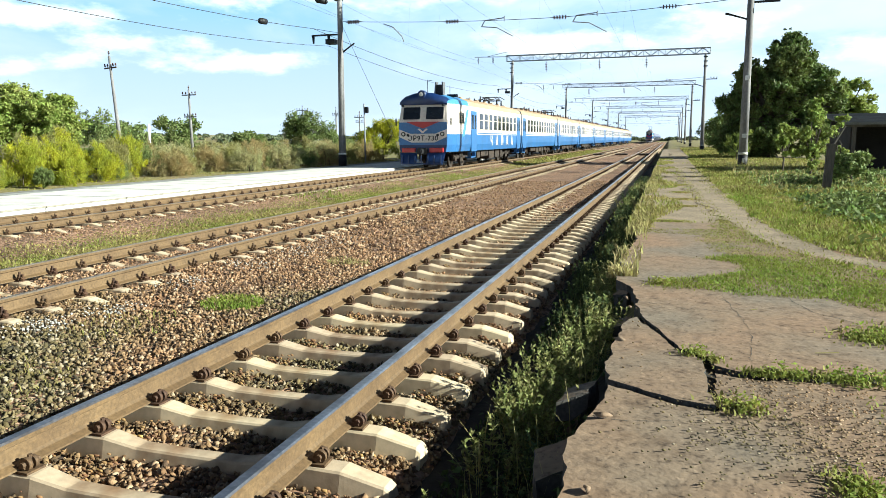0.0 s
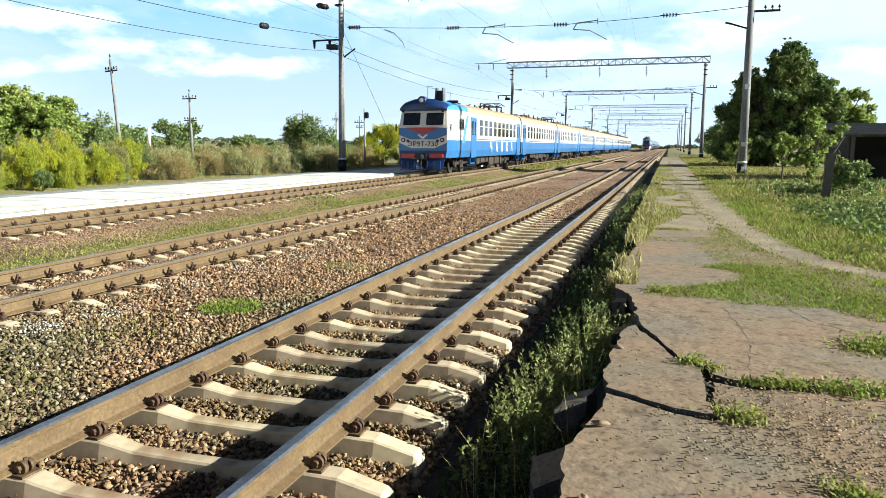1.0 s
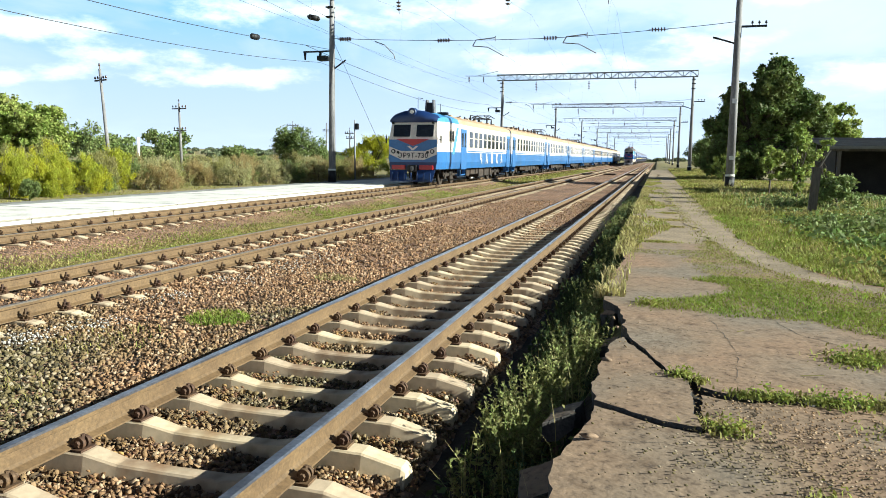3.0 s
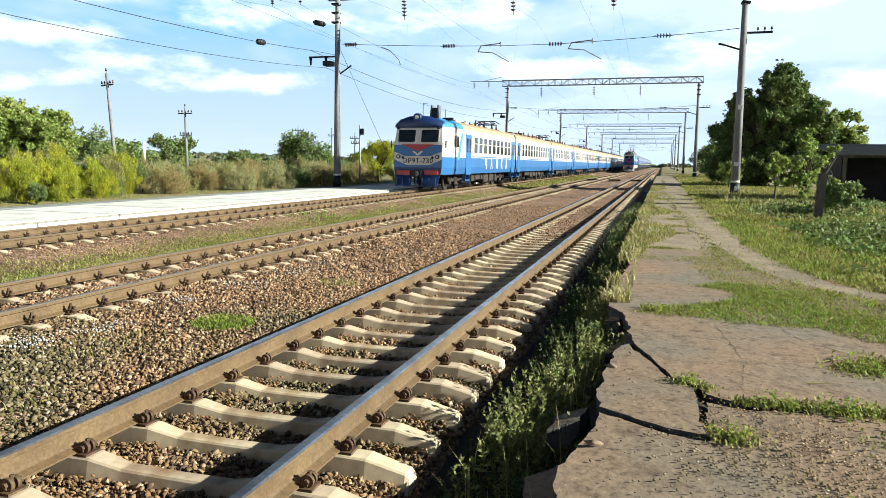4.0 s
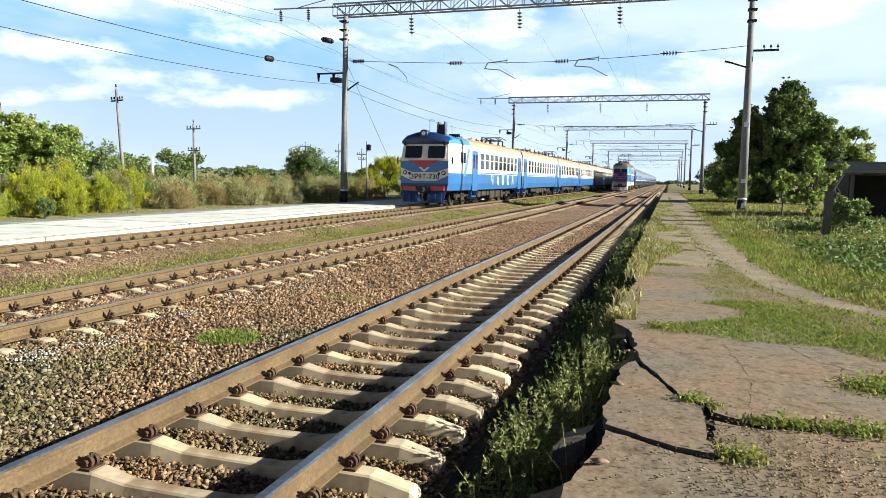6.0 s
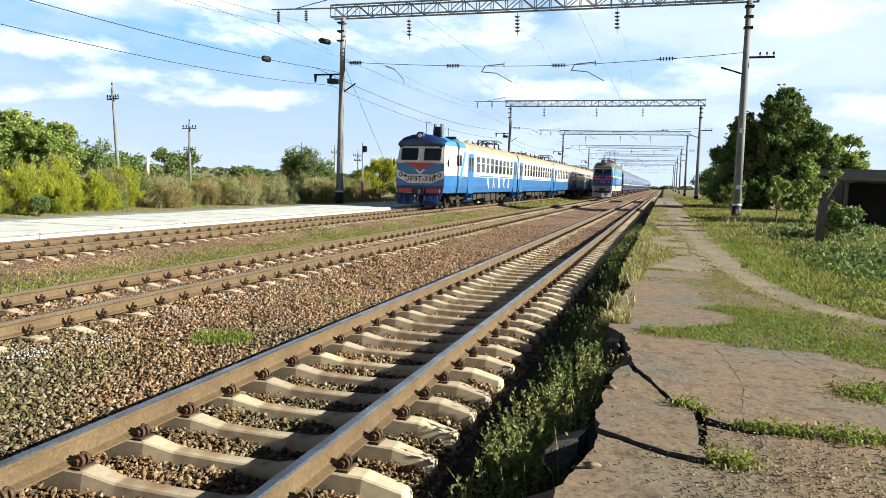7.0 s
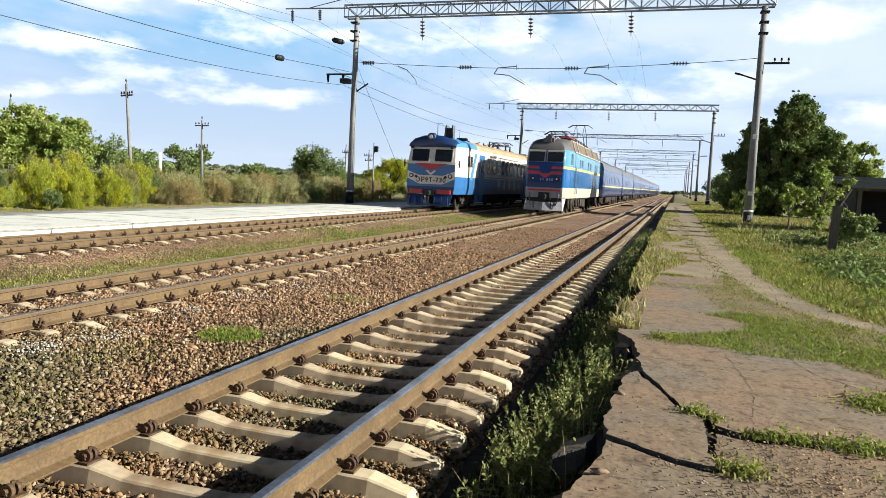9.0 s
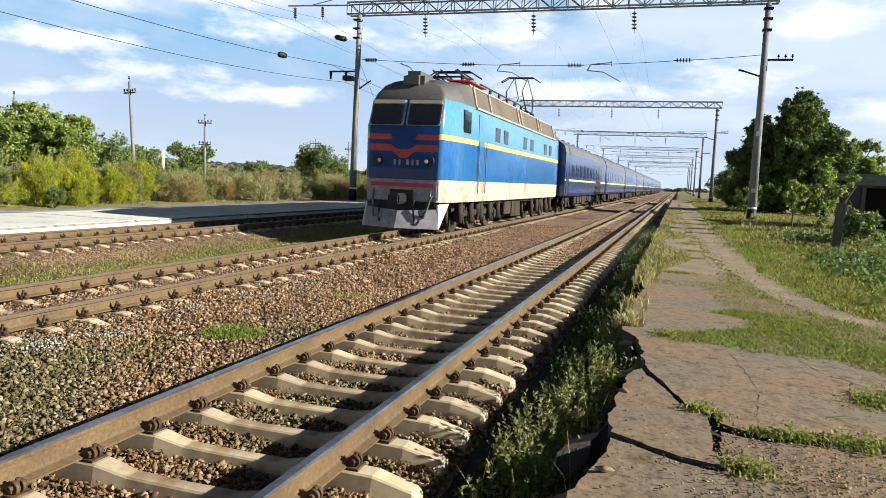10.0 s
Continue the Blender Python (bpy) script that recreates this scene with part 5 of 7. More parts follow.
    if not cab:
        # resistor boxes and insulators along the roof
        for i in range(6):
            bm = bmesh.new(); box(bm, -0.45, 0.45, 4.4 + i * 2.5, 5.6 + i * 2.5, 4.42, 4.62 + 0.06 * (i % 3), bev=0.03)
            part("roof_box", bm, M["roof_brown"], car, "brown equipment box on the roof")
            bm = bmesh.new(); tube(bm, (0.75, 6.1 + i * 2.5, 4.38), (0.75, 6.1 + i * 2.5, 4.78), 0.09, 0.05, n=8)
            part("roof_insulator", bm, M["insulator"], car)
        return car
    # ---- cab front
    face = -0.004
    bm = bmesh.new()
    poly(bm, [(-1.49, face, 2.34), (-0.78, face, 2.08), (0.78, face, 2.08), (1.49, face, 2.34), (1.49, face, 1.88), (0.72, face, 1.56), (-0.72, face, 1.56), (-1.49, face, 1.88)], 0.012)
    part("front_band", bm, M["white"], car, "white V-shaped band")
    bm = bmesh.new()
    poly(bm, [(-1.05, face, 2.78), (1.05, face, 2.78), (0.34, face, 2.50), (0, face, 2.38), (-0.34, face, 2.50)], 0.012)
    part("red_chevron", bm, M["red"], car)
    bm = bmesh.new()
    poly(bm, [(-0.34, -0.02, 2.36), (-0.20, -0.02, 2.38), (0, -0.02, 2.22), (0.20, -0.02, 2.38), (0.34, -0.02, 2.36), (0.06, -0.02, 2.12), (-0.06, -0.02, 2.12)], 0.01)
    part("emblem", bm, M["white"], car)
    tx = bpy.data.curves.new("fleet_number", "FONT")
    tx.body, tx.size, tx.extrude, tx.align_x = "ЭР9Т-730", 0.40, 0.006, "CENTER"
    tx.offset = 0.006
    tx.space_character = 1.12
    tx.materials.append(M["dark"])
    to = new("fleet_number", tx); to.parent = car; to.matrix_basis = pose(0, -0.024, 1.68, 90, 0, 0)
    for s in (-1, 1):
        bm = bmesh.new()
        tube(bm, (s * 1.22, 0.02, 2.05), (s * 1.22, -0.07, 2.05), 0.14, 0.13, n=14)
        h = part("headlight", bm, M["dark"], car, "round headlight in a dark rim")
        bm = bmesh.new(); tube(bm, (s * 1.22, -0.07, 2.05), (s * 1.22, -0.085, 2.05), 0.075, 0.07, n=14)
        part("lens", bm, M["lamp"], h)
        bm = bmesh.new(); tube(bm, (s * 0.93, 0.02, 2.0), (s * 0.93, -0.06, 2.0), 0.08, n=12)
        part("marker_light", bm, M["dark"], car)
        bm = bmesh.new(); box(bm, s * 0.87 - 0.42, s * 0.87 + 0.42, -0.16, 0.02, 0.98, 1.24, bev=0.02)
        part("buffer_beam", bm, M["red"], car, "red painted buffer beam")
        # windscreen pane, raked
        zc, yc = 3.28, 0.135
        bm = bmesh.new(); box(bm, -0.60, 0.60, -0.02, 0.02, -0.46, 0.46, bev=0.015)
        fr_ob = part("windscreen_frame", bm, M["white"], car); fr_ob.matrix_basis = pose(s * 0.72, yc, zc, -14.6)
        bm = bmesh.new(); box(bm, -0.53, 0.53, -0.03, 0.0, -0.38, 0.36, bev=0.03)
        part("windscreen", bm, M["glass"], fr_ob)
        bm = bmesh.new(); tube(bm, (s * 1.25, 0.12, 3.72), (s * 1.25, -0.06, 3.74), 0.07, n=10)
        part("upper_marker", bm, M["dark"], car)
        bm = bmesh.new(); tube(bm, (s * 1.56, 0.25, 2.75), (s * 1.72, 0.1, 2.8), 0.02, n=6); box(bm, s * 1.72 - 0.04, s * 1.72 + 0.04, 0.05, 0.12, 2.55, 3.0, bev=0.02)
        part("mirror", bm, M["dark"], car)
        # cab side window
        bm = bmesh.new(); box(bm, s * 1.73 - 0.02, s * 1.73 + 0.012, 1.75, 3.0, 2.62, 3.42, bev=0.008)
        cw = part("cab_side_window", bm, M["cream"], car, "pale framed cab side window")
        for y in (1.82, 2.42):
            bm = bmesh.new(); box(bm, s * 1.74 - 0.02, s * 1.74 + 0.008, y, y + 0.50, 2.70, 3.34, bev=0.004)
            part("pane", bm, M["glass"], cw)
        # slanting blue flash on the cab side
        bm = bmesh.new(); poly(bm, [(s * 1.742, 3.5, 3.6), (s * 1.742, 3.95, 3.6), (s * 1.742, 3.0, 1.9), (s * 1.742, 2.4, 1.9)], 0.012 * s, axis=(1, 0, 0))
        part("side_flash", bm, M["skyblue"], car)
    # visor over the windscreen
    bm = bmesh.new()
    secs = []
    for x, top, fwd in ((-1.48, 4.06, 0.10), (-1.2, 4.26, 0.0), (-0.6, 4.44, -0.08), (0, 4.50, -0.1), (0.6, 4.44, -0.08), (1.2, 4.26, 0.0), (1.48, 4.06, 0.10)):
        secs.append([(x, 0.30, 3.76), (x, fwd, 3.80), (x, fwd + 0.04, top - 0.14), (x, fwd + 0.3, top), (x, 1.5, top - 0.03)])
    loft(bm, secs, 0, smooth=True)
    part("visor", bm, M["deepblue"], car, "rounded dark blue visor")
    bm = bmesh.new(); tube(bm, (0, 0.2, 4.36), (0, -0.24, 4.36), 0.25, 0.23, n=16)
    h = part("top_headlight", bm, M["deepblue"], car)
    bm = bmesh.new(); tube(bm, (0, -0.24, 4.36), (0, -0.26, 4.36), 0.12, 0.11, n=16)
    part("lens", bm, M["lamp"], h)
    bm = bmesh.new(); box(bm, 0.46, 0.92, 1.05, 1.35, 4.38, 4.98, bev=0.03)
    part("roof_horn_box", bm, M["dark"], car)
    for a in (0.40, 0.90):
        bm = bmesh.new()
        poly(bm, [(a, 0.98, 4.38), (a + 0.08, 0.98, 4.38), (a + 0.15 - 0.1 * (a > 0.5), 1.0, 5.14), (a + 0.07 - 0.1 * (a > 0.5), 1.0, 5.14)], 0.42, axis=(0, 1, 0))
        part("horn_plate", bm, M["skirt"], car, "pale grey plate beside the horns")
    bm = bmesh.new(); tube(bm, (0.05, 0.8, 4.4), (0.05, 0.8, 5.25), 0.018, n=5); tube(bm, (0.05, 0.8, 5.25), (0.35, 0.8, 5.2), 0.014, n=5)
    part("antenna", bm, M["dark"], car)
    bm = bmesh.new(); tube(bm, (1.0, 2.3, 4.3), (1.0, 2.3, 5.0), 0.014, n=5); box(bm, 0.9, 1.5, 2.0, 2.4, 4.3, 4.46)
    part("antenna_base", bm, M["dark"], car)
    # coupler, pilot and rail guard
    bm = bmesh.new(); box(bm, -0.3, 0.3, -0.25, 0.3, 0.85, 1.25, bev=0.04); box(bm, -0.16, 0.16, -0.75, -0.1, 0.92, 1.2, bev=0.05)
    part("coupler", bm, M["dark"], car)
    bm = bmesh.new()
    for s in (-1, 1):
        poly(bm, [(s * 0.32, -0.10, 0.96), (s * 1.42, -0.10, 0.96), (s * 1.30, -0.32, 0.30), (s * 0.30, -0.42, 0.28)], 0.05, axis=(0, 1, 0))
        tube(bm, (s * 1.38, -0.1, 0.95), (s * 1.05, 0.35, 0.28), 0.035, n=6)
    box(bm, -1.3, 1.3, -0.36, -0.26, 0.27, 0.36)
    for i in range(7):
        box(bm, -1.2 + i * 0.4 - 0.03, -1.2 + i * 0.4 + 0.03, -0.40, -0.30, 0.28, 0.80)
    part("pilot", bm, M["deepblue"], car, "dark blue pilot grille above the rails")
    return car


def build_commuter_train():
    lead = emu_car(True, 17.8, 1)
    lead.matrix_basis = pose(X3, 41.0, 0)
    tagged(lead, "blue and white commuter train driving car standing at the platform", "train car", group="standing commuter train")
    mid = emu_car(False, 0, 2)
    mid.matrix_basis = pose(X3, 41.0 + 21.48, 0)
    tagged(mid, "blue and white commuter train car with a tan roof", "train car", group="standing commuter train")
    pan = emu_car(False, 3.5, 3)
    pan.matrix_basis = pose(X3, 41.0 + 2 * 21.48, 0)
    tagged(pan, "blue and white commuter train car with a folded pantograph", "train car", group="standing commuter train")
    for i in range(3, 10):
        copy_thing(pan if i % 2 == 0 else mid, pose(X3, 41.0 + i * 21.48, 0))


LOCO_END = 20.9


def build_loco():
    """Electric locomotive: front face at y = 0, body along +y."""
    L = LOCO_END
    lo = empty("electric_locomotive")
    tagged(lo, "two-tone blue electric locomotive with a cream skirt and raised pantograph", "locomotive", group="passing express train")
    base = [(1.43, 1.02, 0), (1.45, 1.68, 0), (1.45, 2.84, 0), (1.45, 3.0, 0), (1.45, 3.22, 0), (1.43, 4.02, 0), (1.38, 4.12, 0), (1.12, 4.75, 0), (0.82, 4.82, 0), (0.5, 4.85, 0)]
    front = [(1.16, 1.02, 0), (1.21, 1.68, 0), (1.22, 2.84, 0), (1.22, 3.0, 0), (1.22, 3.22, 0), (1.15, 4.03, 0.28), (1.10, 4.20, 0.36), (0.94, 4.44, 0.56), (0.72, 4.55, 0.72), (0.45, 4.61, 0.85)]
    mid = [(1.38, 1.02, 0), (1.40, 1.68, 0), (1.40, 2.84, 0), (1.40, 3.0, 0), (1.40, 3.22, 0), (1.38, 4.02, 0.04), (1.33, 4.17, 0.06), (1.12, 4.54, 0.1), (0.82, 4.68, 0.1), (0.48, 4.73, 0.1)]
    C, B, Y, S, P, G, D, T = range(8)
    mats = [M["worn_cream"], M["locoblue"], M["yellow"], M["skyblue"], M["roof_brown"], M["roof_grey"], M["faceblue"], M["dark"]]
    side = [C, B, Y, S, S, G, P, G, G]
    side_cab = [C, B, Y, S, S, G, G, G, G]
    # the corners of the cab are rounded in plan
    cab = [(0.0, [(w - 0.13, z, sh) for w, z, sh in front]), (0.02, [(w - 0.07, z, sh) for w, z, sh in front]), (0.06, [(w - 0.025, z, sh) for w, z, sh in front]),
           (0.14, front), (0.55, [((a[0] + b[0]) / 2, (a[1] + b[1]) / 2, (a[2] + b[2]) / 2) for a, b in zip(front, mid)]), (1.2, mid), (2.6, base)]
    bm = bmesh.new()
    rr = loft(bm, [car_section(lv, y) for y, lv in cab], side_cab + [G] + side_cab[::-1])
    n = len(front)
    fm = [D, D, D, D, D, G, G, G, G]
    for i in range(n - 1):
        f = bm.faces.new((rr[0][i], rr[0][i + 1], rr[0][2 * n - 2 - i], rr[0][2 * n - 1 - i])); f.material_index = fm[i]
    loft(bm, [car_section(base, 2.6), car_section(base, L - 2.6)], side + [G] + side[::-1])
    r2 = loft(bm, [[(x, L - y, z) for x, y, z in car_section(lv, y)] for y, lv in reversed(cab)], side_cab + [G] + side_cab[::-1])
    for i in range(n - 1):
        f = bm.faces.new((r2[-1][i], r2[-1][i + 1], r2[-1][2 * n - 2 - i], r2[-1][2 * n - 1 - i])); f.material_index = fm[i]
    bmesh.ops.remove_doubles(bm, verts=bm.verts[:], dist=0.0005)
    bmesh.ops.recalc_face_normals(bm, faces=bm.faces[:])
    soften(bm, 38)
    part("body", bm, mats, lo, "blue over cream painted body with a yellow stripe")
    bm = bmesh.new(); box(bm, -1.1, 1.1, 0.2, L - 0.2, 0.9, 1.04)
    part("floor_frame", bm, M["grime"], lo)
    fy = -0.004
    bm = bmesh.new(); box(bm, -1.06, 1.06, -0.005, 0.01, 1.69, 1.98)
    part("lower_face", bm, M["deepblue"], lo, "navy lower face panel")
    # red bands on the face
    for s in (-1, 1):
        bm = bmesh.new()
        poly(bm, [(s * 1.07, fy, 2.98), (s * 0.42, fy, 2.98), (s * 0.36, fy, 2.82), (s * 1.07, fy, 2.82)], 0.012)
        part("upper_red_band", bm, M["red"], lo)
    bm = bmesh.new()
    poly(bm, [(-1.07, fy, 2.68), (-0.42, fy, 2.68), (-0.2, fy, 2.54), (0.2, fy, 2.54), (0.42, fy, 2.68), (1.07, fy, 2.68), (1.07, fy, 2.48), (0.36, fy, 2.48), (0.1, fy, 2.28), (-0.1, fy, 2.28), (-0.36, fy, 2.48), (-1.07, fy, 2.48)], 0.012)
    part("lower_red_band", bm, M["red"], lo)
    bm = bmesh.new(); box(bm, -1.0, 1.0, -0.05, 0.02, 1.44, 1.56, bev=0.01)
    part("buffer_stripe", bm, M["red"], lo)
    bm = bmesh.new(); box(bm, -1.13, 1.13, -0.03, 0.04, 1.03, 1.66, bev=0.05)
    part("buffer_beam", bm, M["beam"], lo, "pale grey buffer beam")
    for i, w in enumerate((0.1, 0.08, 0.12, 0.1, 0.1)):
        bm = bmesh.new(); x = -0.3 + i * 0.16 + (0.08 if i > 1 else 0); box(bm, x, x + w * 0.7, -0.014, 0.0, 2.08, 2.24)
        part("number_bar", bm, M["beam"], lo)
    for s in (-1, 1):
        bm = bmesh.new(); tube(bm, (s * 0.82, 0.02, 2.20), (s * 0.82, -0.05, 2.20), 0.17, 0.15, n=16)
        h = part("headlight", bm, M["dark"], lo)
        bm = bmesh.new(); tube(bm, (s * 0.74, -0.05, 2.20), (s * 0.74, -0.07, 2.20), 0.06, 0.055, n=14)
        part("lens", bm, M["lamp"], h)
        bm = bmesh.new(); box(bm, -0.55, 0.55, -0.03, 0.02, -0.42, 0.40, bev=0.03)
        f = part("windscreen_frame", bm, M["beam"], lo, "pale grey windscreen frame"); f.matrix_basis = pose(s * 0.58, 0.14, 3.63, -19)
        bm = bmesh.new(); box(bm, -0.50, 0.50, -0.045, 0.0, -0.40, 0.25, bev=0.03)
        part("windscreen", bm, M["glass"], f)
        bm = bmesh.new(); box(bm, -0.50, 0.50, -0.05, -0.02, 0.26, 0.37, bev=0.004)
        part("sun_blind", bm, M["cream"], f)
        bm = bmesh.new(); tube(bm, (s * 0.9, -0.02, 1.35), (s * 0.9, -0.1, 1.0), 0.03, n=6); tube(bm, (s * 0.9, -0.1, 1.0), (s * 0.8, -0.25, 0.55), 0.025, n=6); tube(bm, (s * 0.8, -0.25, 0.55), (s * 0.62, -0.25, 0.6), 0.025, n=6)
        part("brake_hose", bm, M["skirt"], lo)
        # cab side window, door, handrails
        bm = bmesh.new(); box(bm, s * 1.40 - 0.03, s * 1.40 + 0.035, 1.35, 2.15, 3.14, 3.86, bev=0.03)
        part("cab_side_window", bm, M["glass"], lo)
        bm = bmesh.new(); box(bm, s * 1.45 - 0.02, s * 1.45 + 0.012, 3.0, 3.75, 1.7, 3.86, bev=0.008)
        d = part("cab_door", bm, M["skyblue"], lo)
        bm = bmesh.new(); box(bm, s * 1.45 - 0.02, s * 1.45 + 0.016, 3.0, 3.75, 1.7, 2.84)
        part("door_panel", bm, M["locoblue"], d)
        for y in (2.92, 3.83):
            bm = bmesh.new(); tube(bm, (s * 1.52, y, 1.3), (s * 1.52, y, 3.0), 0.018, n=6)
            part("handrail", bm, M["skirt"], d)
        for y in (5.6, 6.9, 10.5, 12.0, 15.4, 16.8):
            bm = bmesh.new(); box(bm, s * 1.45 - 0.02, s * 1.45 + 0.014, y - 0.34, y + 0.34, 3.12, 3.62, bev=0.01)
            part("side_window", bm, M["glass"], lo)
        # white ribs between the roof panels
        for y in (2.65, 4.6, 9.3, 9.9, 13.7, 14.3, 18.0):
            bm = bmesh.new()
            a, b = Vector((s * 1.42, y, 4.06)), Vector((s * 1.15, y + 0.45, 4.76))
            tube(bm, a, b, 0.045, n=4)
            part("roof_rib", bm, M["cream"], lo)
        bm = bmesh.new(); box(bm, s * 1.45 - 0.05, s * 1.45 + 0.03, 2.6, L - 2.6, 3.99, 4.05); box(bm, s * 1.12 - 0.03, s * 1.12 + 0.03, 2.7, L - 2.7, 4.74, 4.79)
        part("gutter", bm, M["cream"], lo)
        # thin lines in the lower body side
        bm = bmesh.new()
        for z in (1.9, 2.1, 2.3, 2.5, 2.7):
            box(bm, s * 1.448 - 0.008, s * 1.448 + 0.008, 4.0, L - 2.4, z, z + 0.025)
        part("body_ribs", bm, M["locoblue"], lo)
    # roof head lamp housing
    bm = bmesh.new(); box(bm, -0.34, 0.34, 0.5, 1.9, 4.35, 4.90, bev=0.14)
    part("roof_lamp_housing", bm, M["roof_grey"], lo)
    # snow plough and coupler
    bm = bmesh.new()
    for s in (-1, 1):
        poly(bm, [(0, -0.32, 0.74), (s * 1.10, -0.04, 0.82), (s * 1.2, -0.12, 0.24), (0, -0.55, 0.24)], 0.05, axis=(0, 1, 0))
    part("snow_plough", bm, M["beam"], lo, "grey snow plough")
    for s in (-1, 1):
        bm = bmesh.new(); poly(bm, [(s * 1.14, -0.02, 0.95), (s * 1.24, 0.75, 0.98), (s * 1.22, -0.1, 0.24)], 0.04 * s, axis=(-1, 0, 0))
        part("plough_cheek", bm, M["whitewash"], lo)
    for x, z0, z1, sway in ((-0.62, 1.0, 0.45, 0.04), (0.42, 1.05, 0.40, 0.12), (0.98, 1.20, 0.62, -0.16)):
        bm = bmesh.new()
        p = [(x, -0.10, z0), (x + sway * 0.3, -0.26, (z0 + z1) / 2 + 0.1), (x + sway, -0.34, z1), (x + sway * 1.5, -0.32, z1 - 0.05), (x + sway * 2.0, -0.26, z1 + 0.06)]
        for c, d in zip(p[:-1], p[1:]):
            tube(bm, c, d, 0.028, n=6)
        part("air_hose", bm, M["dark"], lo, "dark rubber air hose")
    bm = bmesh.new(); box(bm, -1.0, 1.0, 0.05, 0.5, 0.62, 1.03)
    part("drag_box", bm, M["dark"], lo)
    bm = bmesh.new(); box(bm, -0.35, 0.35, -0.08, 0.3, 0.9, 1.36); box(bm, -0.18, 0.18, -0.7, 0, 0.95, 1.25, bev=0.05)
    part("coupler", bm, M["dark"], lo)
    for y in (4.6, L - 4.6):
        b = part("bogie", bogie_bm(4.4, 0.60), M["grime"], lo, "grimy three-axle bogie"); b.matrix_basis = pose(0, y, 0)
        bm = bmesh.new()
        for s in (-1, 1):
            tube(bm, (s * 0.72, y, 0.60), (s * 0.86, y, 0.60), 0.60, n=20)
            box(bm, s * 1.02 - 0.17, s * 1.02 + 0.17, y - 0.2, y + 0.2, 0.4, 0.8)
        tube(bm, (-0.8, y, 0.60), (0.8, y, 0.60), 0.09, n=10)
        part("wheelset", bm, M["grime"], lo)
        for s in (-1, 1):
            for k in range(5):
                bm = bmesh.new()
                tube(bm, (s * 1.2, y - 2.6 + k * 1.25, 0.35), (s * 1.2, y - 2.6 + k * 1.25, 1.0), 0.11, n=8)
                tube(bm, (s * 1.26, y - 2.3 + k * 1.25, 0.3), (s * 1.2, y - 2.52 + k * 1.25, 0.95), 0.05, n=6)
                part("damper", bm, M["grime"], lo)
    part("underframe", underframe_bm(8.0, 11.2, 9, 1.25), M["grime"], lo)
    add_pantograph(lo, 4.6, 5.14, False)
    bm = bmesh.new(); poly(bm, [(0.2, 3.2, 4.98), (0.95, 3.4, 4.98), (0.95, 5.6, 4.98), (0.2, 5.4, 4.98)], 0.04, axis=(0, 0, 1))
    part("red_roof_frame", bm, M["red"], lo)
    add_pantograph(lo, 15.6, 5.10, True)
    for i in range(11):
        x, y = 0.6 * (-1) ** i, 6.0 + i * 0.72
        bm = bmesh.new(); tube(bm, (x, y, 4.75), (x, y, 5.22), 0.09, 0.05, n=8)
        part("roof_insulator", bm, M["insulator"], lo)
    for x in (-0.6, 0.6):
        bm = bmesh.new(); tube(bm, (x, 6, 5.23), (x, 13.6, 5.23), 0.03, n=6)
        part("busbar", bm, M["insulator"], lo)
    bm = bmesh.new(); box(bm, -0.4, 0.4, 8.2, 9.8, 4.82, 5.10, bev=0.05)
    part("roof_equipment_box", bm, M["insulator"], lo)
    return lo


def build_coach():
    L = 24.0
    c = empty("passenger_coach")
    tagged(c, "dark blue passenger coach with a yellow stripe and grey roof", "passenger coach", group="passing express train")
    base = [(1.48, 1.02, 0), (1.52, 1.2, 0), (1.52, 1.92, 0), (1.52, 2.04, 0), (1.52, 3.55, 0), (1.40, 3.98, 0), (0.9, 4.32, 0), (0.35, 4.42, 0)]
    B, Y, R = 0, 1, 2
    side = [B, B, Y, B, R, R, R]
    bm = bmesh.new()
    loft(bm, [car_section(base, 0), car_section(base, L)], side + [R] + side[::-1], cap0=B, cap1=B)
    bmesh.ops.recalc_face_normals(bm, faces=bm.faces[:])
    part("body", bm, [M["coachblue"], M["yellow"], M["coach_roof"]], c, "blue painted coach body with a yellow line")
    bm = bmesh.new(); box(bm, -0.6, 0.6, -0.42, 0, 1.0, 3.3, bev=0.05)
    part("gangway", bm, M["dark"], c)
    bm = bmesh.new(); box(bm, -0.012, 0.010, -0.5, 0.5, 2.25, 3.0, bev=0.006)
    wm = bpy.data.meshes.new("window"); bm.to_mesh(wm); bm.free(); wm.materials.append(M["coach_glass"])
    for s in (-1, 1):
        for i in range(10):
            share("window", wm, c, pose(s * 1.522, 3.2 + i * 1.95, 0))
        bm = bmesh.new(); box(bm, s * 1.52 - 0.01, s * 1.52 + 0.01, 0.5, 1.25, 1.05, 3.1)
        part("door", bm, M["coachblue"], c)
        for y in (0.44, 1.31):
            bm = bmesh.new(); tube(bm, (s * 1.56, y, 1.3), (s * 1.56, y, 2.4), 0.018, n=5)
            part("handrail", bm, M["skirt"], c)
    bm = bmesh.new(); tube(bm, (0.2, 0, 4.35), (0.2, 0, 4.66), 0.12, n=8)
    rv = bpy.data.meshes.new("roof_vent"); bm.to_mesh(rv); bm.free(); rv.materials.append(M["coach_roof"])
    for i in range(9):
        share("roof_vent", rv, c, pose(0, 2 + i * 2.5, 0))
    for y in (3.2, L - 3.2):
        b = part("bogie", bogie_bm(2.4), M["grime"], c, "grimy two-axle bogie"); b.matrix_basis = pose(0, y, 0)
    part("underframe", underframe_bm(6.0, 18.0, 11, 1.3), M["grime"], c)
    return c


